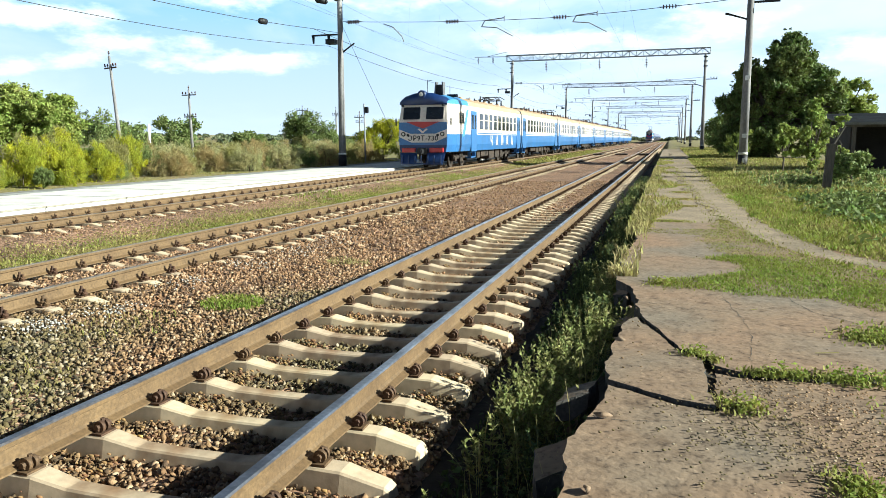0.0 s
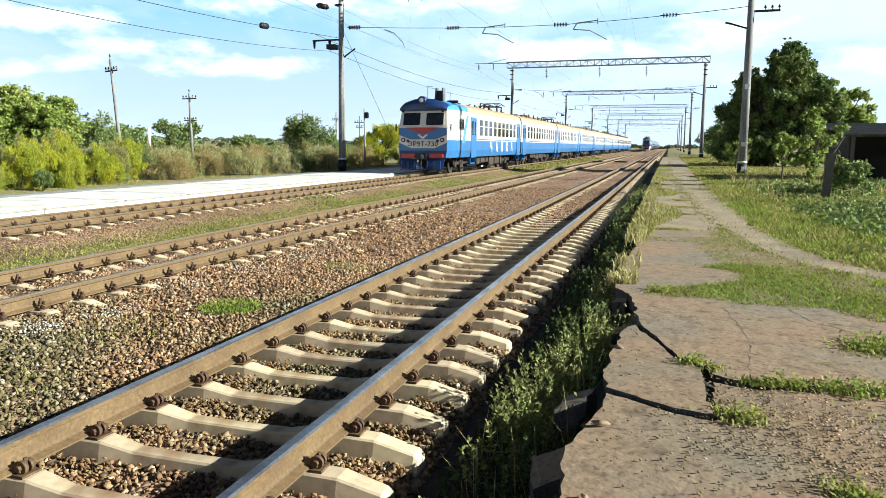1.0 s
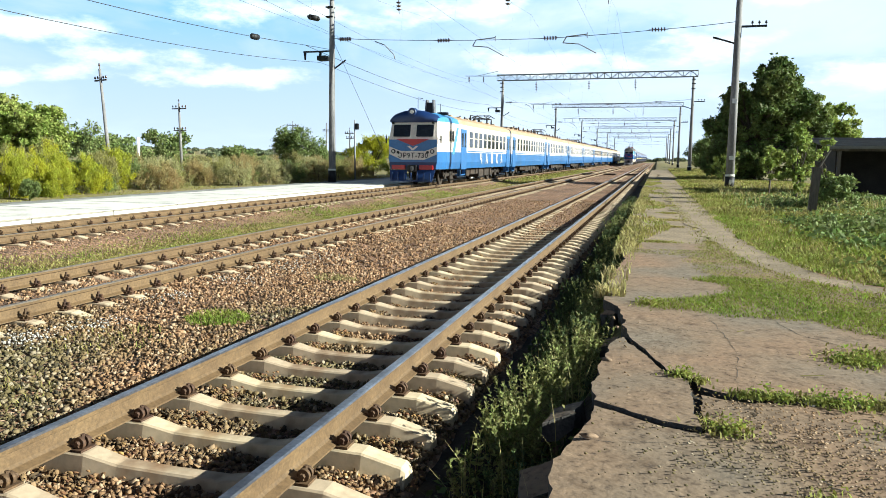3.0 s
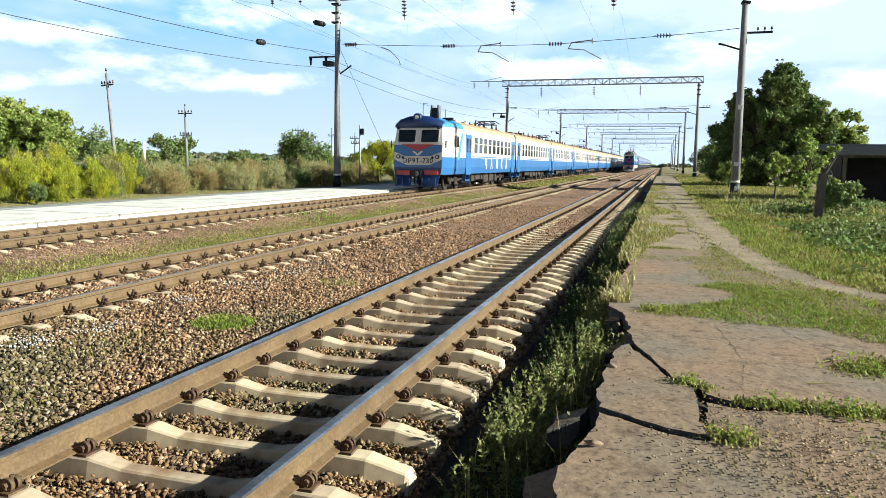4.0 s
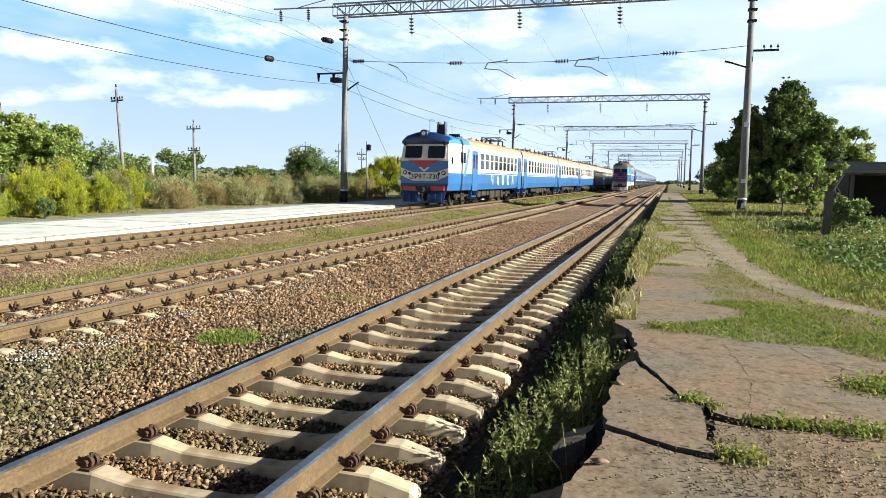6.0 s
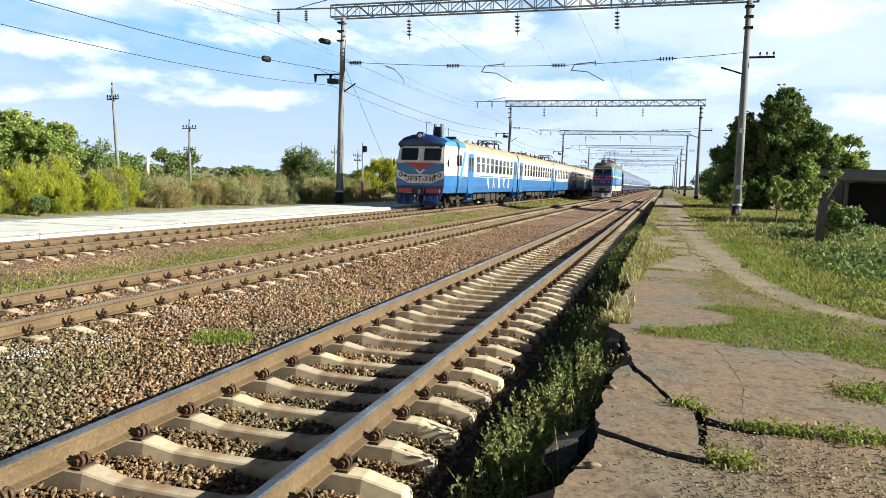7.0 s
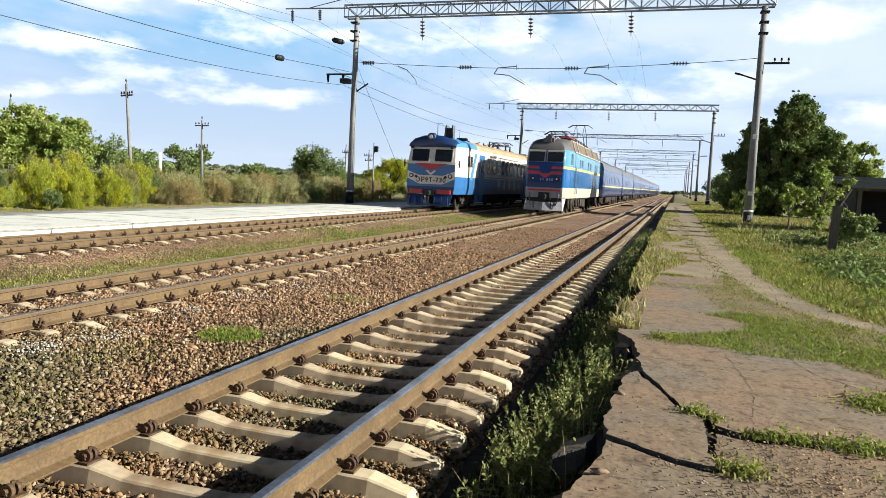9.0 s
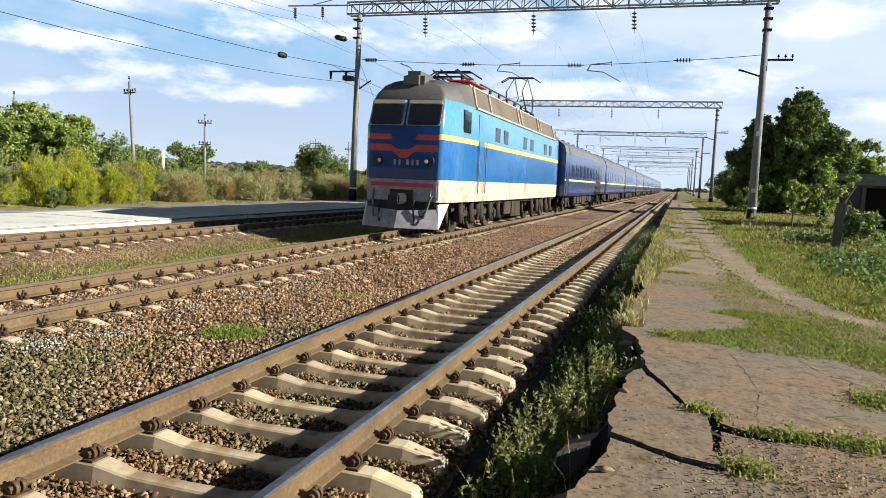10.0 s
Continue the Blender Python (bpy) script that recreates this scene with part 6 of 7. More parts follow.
build_commuter_train()
loco = build_loco()
coach = build_coach()
COACHES = [coach] + [copy_thing(coach, pose(X2, 0, 0)) for _ in range(9)]
build_track(X1, -1.0, 46, False, "near railway track with concrete sleepers and rusty rails", M["polished"])
build_track(X2, 1.2, 52, True, "middle railway track with concrete sleepers and rusty rails", M["dull"])
build_track(X3, 6.0, 44, True, "far railway track with concrete sleepers beside the platform", M["dull"])
build_crossing()
build_near_platform()
build_far_platform()


# ---------------------------------------------------------------- trees and shrubs
def build_tree(name, at, height, blobs, leaves, size, leaf_mat, label, category, seed, trunk_r=0.18, group="", plume=0.0):
    """Trunk with limbs reaching into lumps of foliage; blobs are relative to the foot."""
    rng = np.random.default_rng(seed)
    t = empty(name, pose(*at))
    tagged(t, label, category, group)
    bm = bmesh.new()
    fork = height * 0.3
    tube(bm, (0, 0, -0.2), (0.05, 0.03, fork), trunk_r, trunk_r * 0.7, n=8)
    for b in blobs:
        c = Vector(b[:3])
        m = Vector((0.05, 0.03, fork)).lerp(c, 0.5) + Vector((rng.uniform(-0.2, 0.2), rng.uniform(-0.2, 0.2), 0.1))
        tube(bm, (0.05, 0.03, fork * 0.9), m, trunk_r * 0.5, trunk_r * 0.3, n=6)
        tube(bm, m, c, trunk_r * 0.3, trunk_r * 0.1, n=6)
        for _ in range(3):
            d = Vector(rng.normal(size=3)).normalized() * b[3] * 0.8
            tube(bm, c.lerp(m, 0.3), c + d, trunk_r * 0.15, trunk_r * 0.04, n=4)
    part("trunk", bm, M["bark"], t)
    p = crown_points(blobs, leaves, rng)
    if plume:
        d = p - np.array([0, 0, -0.6 * height]); d /= np.linalg.norm(d, axis=1)[:, None]
        d = d + rng.normal(size=d.shape) * 0.35
        v, f = long_leaves(p, d, size * plume * rng.uniform(0.5, 1.4, len(p)), np.full(len(p), size * 0.30), rng)
    else:
        v, f = leaf_cards(p, np.full(len(p), size), rng, 0.3)
    raw("crown", v, f, leaf_mat, t)
    return t


def lumps(rng, n, rx, ry, z0, z1, r0, r1):
    out = []
    for _ in range(n):
        a, q = rng.uniform(0, 6.283), math.sqrt(rng.uniform(0, 1))
        h = rng.uniform(0, 1)
        k = 1 - 0.5 * h
        out.append((rx * q * k * math.cos(a), ry * q * k * math.sin(a), z0 + (z1 - z0) * h, rng.uniform(r0, r1), rng.uniform(0.75, 1.0)))
    return out


def dome(rng, n, ells, r0, r1):
    """Lumps near the surface of a few ellipsoids (x, y, z, rx, ry, rz), for a broken outline."""
    out = []
    for i in range(n):
        e = ells[i % len(ells)]
        d = Vector((rng.gauss(0, 1), rng.gauss(0, 1), rng.gauss(0.15, 1))).normalized() * rng.uniform(0.45, 1.0)
        out.append((e[0] + d.x * e[3], e[1] + d.y * e[4], max(0.5, e[2] + d.z * e[5]), rng.uniform(r0, r1), rng.uniform(0.7, 1.0)))
    return out


def build_vegetation():
    R = random.Random(21)
    # big trees beside the shed
    build_tree("tree", (7.2, 61, 0.1), 10, dome(R, 190, ((2.0, 0, 5.2, 2.5, 2.5, 3.8), (1.2, 0, 6.6, 1.8, 2.0, 2.6), (-1.5, 0.5, 3.6, 2.0, 2.2, 2.6), (-0.6, -0.8, 4.4, 2.4, 2.0, 2.9), (3.6, 0.4, 3.4, 1.8, 2.0, 2.6), (-1.3, -0.5, 1.5, 2.0, 2.0, 1.2), (2.4, -0.8, 1.6, 2.8, 1.6, 1.3)), 0.50, 0.95), 140000, 0.125, M["leaf_dark"], "large dense dark green tree beside the shed", "tree", 1, 0.3)
    build_tree("tree", (13.3, 66, 0.1), 7.0, dome(R, 60, ((-0.2, 0, 4.2, 1.9, 2.0, 2.4), (0.9, 0.3, 3.2, 1.8, 1.8, 2.0), (0.0, 0, 1.8, 2.0, 1.8, 1.4)), 0.45, 0.85), 30000, 0.13, M["leaf_light"], "rounded green tree behind the shed roof", "tree", 2, 0.22)
    for x, y, h, r in ((9.6, 96, 5.0, 2.4), (9.5, 120, 6.5, 3.0), (8.5, 150, 6.0, 3.2), (10, 190, 7.0, 4.0)):
        build_tree("tree", (x, y, 0), h, lumps(R, 9, r, r, 1.0, h - 0.8, r * 0.35, r * 0.5), 5000, 0.2, M["leaf_dark"], "dark green tree in the row along the line", "tree", int(y), 0.16, "trees along the line")
    # young trees and tall weeds by the column
    build_tree("sapling", (5.35, 31.5, 0.1), 3.4, lumps(R, 12, 0.5, 0.5, 0.4, 3.4, 0.22, 0.34), 3600, 0.07, M["leaf_light"], "leafy young tree by the concrete column", "sapling", 31, 0.05)
    build_tree("sapling", (5.7, 28.5, 0.1), 2.5, lumps(R, 9, 0.4, 0.4, 0.3, 2.3, 0.18, 0.28), 2600, 0.055, M["leaf_light"], "pale leafy young tree beside the wooden post", "sapling", 32, 0.05)
    build_tree("sapling", (4.9, 35.5, 0.1), 2.8, lumps(R, 9, 0.6, 0.6, 0.4, 2.3, 0.24, 0.36), 3000, 0.075, M["leaf_light"], "leafy young tree by the concrete column", "sapling", 33, 0.05)
    build_tree("shrub", (5.5, 25.5, 0.1), 1.2, lumps(R, 8, 0.8, 0.7, 0.2, 1.0, 0.3, 0.4), 2600, 0.06, M["leaf"], "tangled low green shrub by the wooden post", "shrub", 34, 0.03)
    build_tree("shrub", (4.4, 53, 0.1), 2.2, lumps(R, 9, 0.9, 0.9, 0.4, 1.9, 0.3, 0.45), 1500, 0.11, M["leaf_light"], "green shrub with long leaves by the path", "shrub", 35, 0.06, plume=2.6)
    # tree and bushes behind the far platform
    build_tree("tree", (-38.0, 34.4, 0.1), 5.6, dome(R, 70, ((-0.4, 0, 2.9, 3.2, 3.0, 2.1), (1.3, 0.4, 3.2, 2.1, 2.0, 1.8), (2.3, 0.7, 2.6, 1.5, 1.5, 1.4)), 0.5, 0.9), 46000, 0.105, M["leaf_light"], "broad green tree behind the yellow bushes", "tree", 3, 0.2)
    build_tree("tree", (-42.5, 30.5, 0.1), 4.6, lumps(R, 12, 3.0, 3.0, 1.2, 4.0, 0.7, 1.0), 16000, 0.095, M["leaf_light"], "broad green tree behind the yellow bushes", "tree", 4, 0.2)
    for i, (x, y, h, r, m) in enumerate(((-22.9, 18.2, 1.4, 0.9, "leaf_brown"), (-23.6, 25.4, 1.5, 0.9, "leaf_yellow"), (-23.4, 23.4, 1.4, 0.8, "leaf_yellow"), (-23.3, 19.3, 1.5, 0.9, "leaf_yellow"), (-24.0, 22.0, 1.6, 1.0, "leaf_yellow"), (-24.6, 24.4, 2.0, 1.1, "leaf_yellow"),
                                         (-24.6, 23.2, 1.7, 0.8, "leaf_brown"), (-24.3, 26.4, 1.3, 0.8, "leaf"), (-24.4, 27.3, 1.6, 0.9, "leaf_brown"), (-24.9, 28.8, 1.7, 1.0, "leaf_yellow"),
                                         (-26.0, 25.6, 2.1, 1.0, "leaf_brown"), (-26.5, 21.6, 1.9, 1.2, "leaf"), (-23.0, 17.0, 1.4, 1.0, "leaf_yellow"), (-22.6, 21.6, 0.6, 0.35, "leaf"))):
        h *= 1.3
        build_tree("bush", (x, y, 0.0), h, [(a, b, c, d, 1.5) for a, b, c, d, e in lumps(R, 20, r * 1.15, r * 1.15, 0.2, h * 0.68, r * 0.28, r * 0.42)], 13000, 0.036, M[m], "feathery yellow-green bush behind the platform" if m == "leaf_yellow" else "brownish green bush behind the platform", "bush", 50 + i, 0.03, "bushes behind the platform", plume=3.2)
    for i in range(46):
        y = 29.5 + i * 0.62
        x = -22.9 - 4.4 * R.random()
        h = R.uniform(1.25, 1.95) + 0.2 * (i > 16)
        m = R.choice(["leaf_tan", "leaf_brown", "leaf_grey", "leaf_tan", "leaf"])
        build_tree("scrub_bush", (x, y, 0.0), h, [(a, b, c, d, 1.4) for a, b, c, d, e in lumps(R, 13, 1.15, 1.0, 0.15, h * 0.72, 0.28, 0.42)], 5200, 0.038, M[m], "dry grey-brown scrub bush behind the platform", "bush", 80 + i, 0.03, "scrub behind the platform", plume=3.0)
    for i in range(16):
        build_tree("scrub_bush", (-31 - R.random() * 9, 28 + i * 3.0, 0.0), 1.6, lumps(R, 7, 1.6, 1.4, 0.2, 1.4, 0.45, 0.65), 3200, 0.055, M[R.choice(["leaf_grey", "leaf", "leaf_brown"])], "dry grey-brown scrub bush behind the platform", "bush", 120 + i, 0.04, "scrub behind the platform")
    build_tree("tree", (-30.2, 57, 0.1), 4.2, lumps(R, 22, 3.3, 2.4, 0.5, 3.5, 0.7, 1.0), 18000, 0.085, M["leaf"], "low spreading dark green tree near the column", "tree", 5, 0.12)
    build_tree("tree", (-24.2, 60, 0.1), 3.3, lumps(R, 20, 3.0, 2.0, 0.4, 2.8, 0.6, 0.9), 24000, 0.075, M["leaf_yellow"], "yellow-green bushy tree behind the train", "tree", 6, 0.1, plume=2.6)
    build_tree("tree", (-20.2, 66, 0.1), 2.6, lumps(R, 12, 2.2, 1.8, 0.4, 2.0, 0.6, 0.8), 7000, 0.085, M["leaf_dark"], "dark green bush behind the train", "tree", 7, 0.1)
    for i, (x, y, h, r) in enumerate(((-72, 78, 5.0, 4.5), (-64, 84, 4.6, 3.6), (-78, 92, 4.2, 4.0), (-66, 104, 2.6, 3.0), (-90, 70, 4.2, 4.5))):
        build_tree("tree", (x, y, 0.3), h, lumps(R, 9, r, r, 0.8, h - 0.6, r * 0.3, r * 0.42), 4500, 0.2, M["leaf"], "dark green field tree in the middle distance", "tree", 150 + i, 0.15, "field trees")
    # far woods as one mass of clumps
    rng = np.random.default_rng(40)
    n = 420
    y = rng.uniform(170, 1100, n)
    x = np.where(rng.random(n) < 0.86, -y * rng.uniform(0.12, 1.2, n) - 22, 14 + y * rng.uniform(0.02, 0.3, n))
    x = np.concatenate([x, rng.uniform(-60, 60, 70)]); y = np.concatenate([y, rng.uniform(560, 900, 70)])
    pts = []
    for a, b in zip(x, y):
        r = rng.uniform(1.0, 2.2) * (1 + b / 700)
        k = 110
        c = rng.normal(size=(k, 3)); c /= np.linalg.norm(c, axis=1)[:, None]
        c *= r * rng.uniform(0.6, 1.05, (k, 1)); c[:, 2] = np.abs(c[:, 2]) * 0.75
        pts.append(c + np.array([a, b, lift(a, b) + 0.2]))
    p = np.concatenate(pts)
    v, f = leaf_cards(p, 0.38 * (1 + p[:, 1] / 500), rng, 0.3)
    tagged(raw("far_woods", v, f, M["far_green"]), "distant dark green woods and hedges", "woods", kind="stuff")


# ---------------------------------------------------------------- grass
def on_path(x, y):
    ys = np.array([3.5, 6.2, 8.5, 9.6, 10.2, 11.2, 12.7, 15, 20, 28, 45, 80]); xs = np.array([12, 8, 4.5, 2.8, 2.25, 1.85, 1.6, 1.38, 1.15, 0.95, 0.72, 0.75])
    ws = np.array([0.5, 0.5, 0.55, 0.5, 0.34, 0.28, 0.26, 0.28, 0.42, 0.52, 0.55, 0.5])
    return np.abs(x - np.interp(y, ys, xs)) < np.interp(y, ys, ws)


def build_grass():
    rng = np.random.default_rng(11)

    def put(name, n, x0, x1, y0, y1, h, w, lean, material, label, keep=None, zf=None, power=1.0):
        y = y0 + (y1 - y0) * rng.random(n) ** power
        x = rng.uniform(x0, x1, n)
        k = np.ones(n, bool) if keep is None else keep(x, y)
        x, y = x[k], y[k]
        m = len(x)
        z = (lift(x, y) if zf is None else zf(x, y)) - 0.015
        o = scatter_blades(name, np.stack([x, y], 1), z, rng.uniform(h[0], h[1], m), rng.uniform(w[0], w[1], m) * (1 + y / 45), lean, M[material], rng)
        tagged(o, label, "grass", kind="stuff")

    clump = lambda x, y, s, t: bumps(x, y, s, 3.0) + rng.normal(size=len(x)) * 0.35 > t
    # overgrown strip below the platform edge
    zs = lambda x, y: lift(x, y)
    # low growth takes the leaf colour darkened for shade
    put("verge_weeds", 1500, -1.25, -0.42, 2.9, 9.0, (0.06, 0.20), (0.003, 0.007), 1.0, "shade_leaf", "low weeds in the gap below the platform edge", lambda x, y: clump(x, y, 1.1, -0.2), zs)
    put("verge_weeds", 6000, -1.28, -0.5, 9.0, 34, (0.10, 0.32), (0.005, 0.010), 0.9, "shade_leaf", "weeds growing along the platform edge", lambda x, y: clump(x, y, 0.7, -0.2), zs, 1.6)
    # leafy clumps; the tall ones reach into the light, shade_leaf ones have shade painted in
    k = 0
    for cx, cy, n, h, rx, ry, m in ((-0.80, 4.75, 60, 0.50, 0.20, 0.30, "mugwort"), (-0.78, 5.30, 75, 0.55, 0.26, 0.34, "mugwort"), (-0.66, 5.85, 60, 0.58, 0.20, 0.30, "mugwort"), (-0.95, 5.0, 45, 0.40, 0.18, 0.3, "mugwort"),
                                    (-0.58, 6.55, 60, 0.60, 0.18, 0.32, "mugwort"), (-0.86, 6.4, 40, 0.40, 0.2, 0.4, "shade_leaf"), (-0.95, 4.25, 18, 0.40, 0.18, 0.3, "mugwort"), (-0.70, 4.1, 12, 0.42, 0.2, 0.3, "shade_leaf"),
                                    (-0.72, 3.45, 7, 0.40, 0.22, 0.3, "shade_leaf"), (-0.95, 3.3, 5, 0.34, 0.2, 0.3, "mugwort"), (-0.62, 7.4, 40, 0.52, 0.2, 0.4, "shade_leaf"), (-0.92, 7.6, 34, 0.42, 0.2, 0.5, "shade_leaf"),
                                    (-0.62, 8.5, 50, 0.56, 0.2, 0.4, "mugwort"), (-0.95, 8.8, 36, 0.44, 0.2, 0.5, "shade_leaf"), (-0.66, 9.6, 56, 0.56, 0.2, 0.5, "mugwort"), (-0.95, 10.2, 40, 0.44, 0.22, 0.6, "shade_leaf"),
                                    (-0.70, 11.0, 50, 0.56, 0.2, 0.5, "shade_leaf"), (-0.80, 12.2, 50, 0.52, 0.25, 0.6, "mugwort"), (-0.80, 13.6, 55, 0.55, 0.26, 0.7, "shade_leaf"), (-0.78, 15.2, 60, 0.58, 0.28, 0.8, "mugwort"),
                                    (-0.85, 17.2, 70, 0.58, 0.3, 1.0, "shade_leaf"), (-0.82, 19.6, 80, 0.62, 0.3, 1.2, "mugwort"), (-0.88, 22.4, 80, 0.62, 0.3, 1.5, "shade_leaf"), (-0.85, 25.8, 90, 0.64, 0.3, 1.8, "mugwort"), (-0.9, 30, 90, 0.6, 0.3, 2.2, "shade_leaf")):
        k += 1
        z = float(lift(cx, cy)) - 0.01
        weed_plant((cx, cy, z), int(n * 1.5), h * 1.14, rx, ry, M[m], "leafy green weed with narrow leaves growing in the gap" if m == "mugwort" else "leafy weed growing in the gap, its shade put into the leaf colour", 400 + k,
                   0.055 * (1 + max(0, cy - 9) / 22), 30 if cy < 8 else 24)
    n = 5200
    x, y = rng.uniform(-1.25, -0.4, n), 3.0 + 26 * rng.random(n) ** 1.6
    k = clump(x, y, 1.3, -0.1)
    x, y = x[k], y[k]
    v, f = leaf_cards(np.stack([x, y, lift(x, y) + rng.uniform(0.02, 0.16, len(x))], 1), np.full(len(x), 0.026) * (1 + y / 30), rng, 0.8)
    # these leaves too carry painted shade
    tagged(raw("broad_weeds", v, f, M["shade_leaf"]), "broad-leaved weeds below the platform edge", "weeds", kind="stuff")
    put("dry_stalks", 240, -1.1, -0.46, 2.6, 8.6, (0.25, 0.55), (0.002, 0.004), 0.5, "straw", "pale seeding grass stalks by the platform edge", None, zs)
    put("edge_grass", 5200, -0.62, -0.28, 8.3, 40, (0.05, 0.22), (0.005, 0.01), 0.9, "straw", "dry yellow grass fringing the platform edge", lambda x, y: clump(x, y, 0.5, 0.05), lambda x, y: 0.14 + 0 * x, 1.7)
    put("edge_grass", 12000, -0.66, 0.35, 13, 60, (0.04, 0.13), (0.006, 0.012), 0.9, "grass", "short grass creeping over the platform edge", lambda x, y: clump(x, y, 0.45, 0.0) & (x < 0.1 + 0.3 * np.sin(y * 0.8)), lambda x, y: 0.15 + 0 * x, 1.4)

    # patches on the asphalt
    spots = ((0.0, 8.0, 0.12, 0.10),
             (0.24, 5.36, 0.12, 0.08), (0.36, 5.24, 0.08, 0.1), (0.47, 4.33, 0.16, 0.13), (0.62, 5.0, 0.14, 0.1), (0.85, 5.02, 0.2, 0.1), (1.15, 5.02, 0.22, 0.12), (1.5, 5.06, 0.25, 0.18), (1.9, 5.05, 0.3, 0.3),
             (1.55, 6.15, 0.28, 0.24), (1.85, 6.3, 0.35, 0.3), (0.86, 3.42, 0.13, 0.22), (0.98, 3.2, 0.12, 0.2), (1.7, 4.5, 0.4, 0.3), (0.42, 17.5, 0.25, 0.18), (0.4, 19.5, 0.28, 0.25), (0.42, 22, 0.25, 0.3), (0.38, 25.5, 0.3, 0.35), (0.0, 14.2, 0.5, 0.18))
    X, Y = [], []
    for cx, cy, rx, ry in spots:
        n = int(9500 * rx * ry * (1.0 if cy < 10 else 0.8)) + 60
        a, q = rng.uniform(0, 6.283, n), np.abs(rng.normal(0, 0.62, n))
        X.append(cx + rx * q * np.cos(a)); Y.append(cy + ry * q * np.sin(a))
    X, Y = np.concatenate(X), np.concatenate(Y)
    m = len(X)
    o = scatter_blades("crack_grass", np.stack([X, Y], 1), np.full(m, 0.152), rng.uniform(0.010, 0.050, m), rng.uniform(0.004, 0.009, m) * (1 + Y / 30), 1.0, M["grass"], rng)
    tagged(o, "short green grass growing from cracks in the asphalt", "grass", kind="stuff")
    # grass that has spread over the sheets between the crack and the footpath
    def spread(x, y):
        left = np.interp(y, [7.5, 7.7, 8.15, 8.35, 9.0, 9.55, 9.8, 10.2, 11.2, 12.2, 12.5, 12.85, 13.1, 15, 18], [0.5, -0.12, -0.12, 0.30, 0.95, 0.95, 0.50, 0.78, 0.62, 0.50, -0.45, -0.45, 0.75, 1.0, 1.2])
        low = np.interp(x, [-0.15, 0.6, 1.15, 1.55, 1.85, 3.0], [7.85, 7.72, 7.62, 7.50, 7.15, 6.6])
        j = bumps(x, y, 3.1, 5.0) * 0.10 + rng.normal(size=len(x)) * 0.07
        return (x + j > left) & (y + j > low) & ~on_path(x, y)
    sheet = lambda x, y: np.maximum(0.150, lift(x, y))
    put("spread_grass", 110000, -0.5, 4.2, 6.6, 15, (0.015, 0.055), (0.003, 0.007), 1.0, "grass", "short grass spread over the old asphalt", lambda x, y: spread(x, y) & clump(x, y, 1.5, -0.55), sheet)
    put("spread_grass", 66000, -0.2, 4.2, 6.6, 10.2, (0.02, 0.075), (0.003, 0.007), 1.0, "grass_lush", "short green grass spread over the old asphalt", lambda x, y: spread(x, y) & clump(x, y, 0.8, -0.25), sheet)
    put("spread_grass", 9000, -0.5, 4.2, 7.2, 15, (0.02, 0.07), (0.002, 0.005), 1.0, "straw", "dry straw-coloured grass on the old asphalt", lambda x, y: spread(x, y) & clump(x, y, 1.1, 0.2), sheet)
    # broad-leaved weeds in the cracks
    P = []
    for cx, cy, r in ((0.0, 8.0, 0.15), (0.24, 5.36, 0.09), (0.47, 4.33, 0.14), (0.8, 5.02, 0.16), (1.2, 5.02, 0.2), (1.7, 6.2, 0.3), (0.92, 3.3, 0.15)):
        n = int(900 * r)
        a, q = rng.uniform(0, 6.283, n), r * np.sqrt(rng.random(n))
        P.append(np.stack([cx + q * np.cos(a), cy + q * np.sin(a), 0.15 + rng.random(n) * 0.07], 1))
    P = np.concatenate(P)
    v, f = leaf_cards(P, np.full(len(P), 0.015), rng, 1.2)
    tagged(raw("crack_weeds", v, f, M["grass_lush"]), "small broad-leaved weeds rooted in the asphalt cracks", "weeds", kind="stuff")

    put("crack_moss", 1500, 0.20, 0.50, 4.28, 4.62, (0.006, 0.022), (0.003, 0.006), 1.0, "straw", "rust-brown dry moss filling the crack", lambda x, y: ((x - 0.34) / 0.13) ** 2 + ((y - 4.45) / 0.13) ** 2 < np.abs(rng.normal(size=len(x))), lambda x, y: 0.150 + 0 * x)
    # grass field beside the path
    def field(x, y):
        bare = (y < 14.2) & (x < np.interp(y, [0, 5, 7, 9, 11.5, 14], [3.2, 2.9, 2.9, 2.3, 1.4, 0.9]))
        return ~on_path(x, y) & ~bare & (x > 1.3)
    put("verge_grass", 46000, 0.9, 9.0, 6.0, 22, (0.04, 0.13), (0.006, 0.013), 0.9, "grass", "yellow-green grass verge beside the footpath", lambda x, y: field(x, y))
    put("verge_grass", 52000, 0.9, 9.0, 6.0, 22, (0.04, 0.15), (0.006, 0.013), 0.9, "grass_lush", "green grass verge beside the footpath", lambda x, y: field(x, y) & clump(x, y, 0.6, 0.0))
    put("verge_grass", 46000, 1.4, 10.0, 22, 60, (0.06, 0.22), (0.008, 0.016), 0.9, "grass", "green grass verge beside the footpath", field, None, 1.3)
    off_path = lambda x, y: np.interp(y, [3.5, 6.2, 8.5, 9.6, 10.2, 11.2, 12.7, 15, 20, 28, 45, 80], [12, 8, 4.5, 2.8, 2.25, 1.85, 1.6, 1.38, 1.15, 0.95, 0.72, 0.75])
    put("path_fringe", 26000, 0.2, 4.0, 9.0, 40, (0.02, 0.07), (0.004, 0.009), 1.0, "grass", "thin grass along the edges of the footpath", lambda x, y: np.abs(np.abs(x - off_path(x, y)) - 0.36) < 0.16 * np.abs(rng.normal(size=len(x))), lambda x, y: np.maximum(0.157, lift(x, y) + 0.005), 1.5)
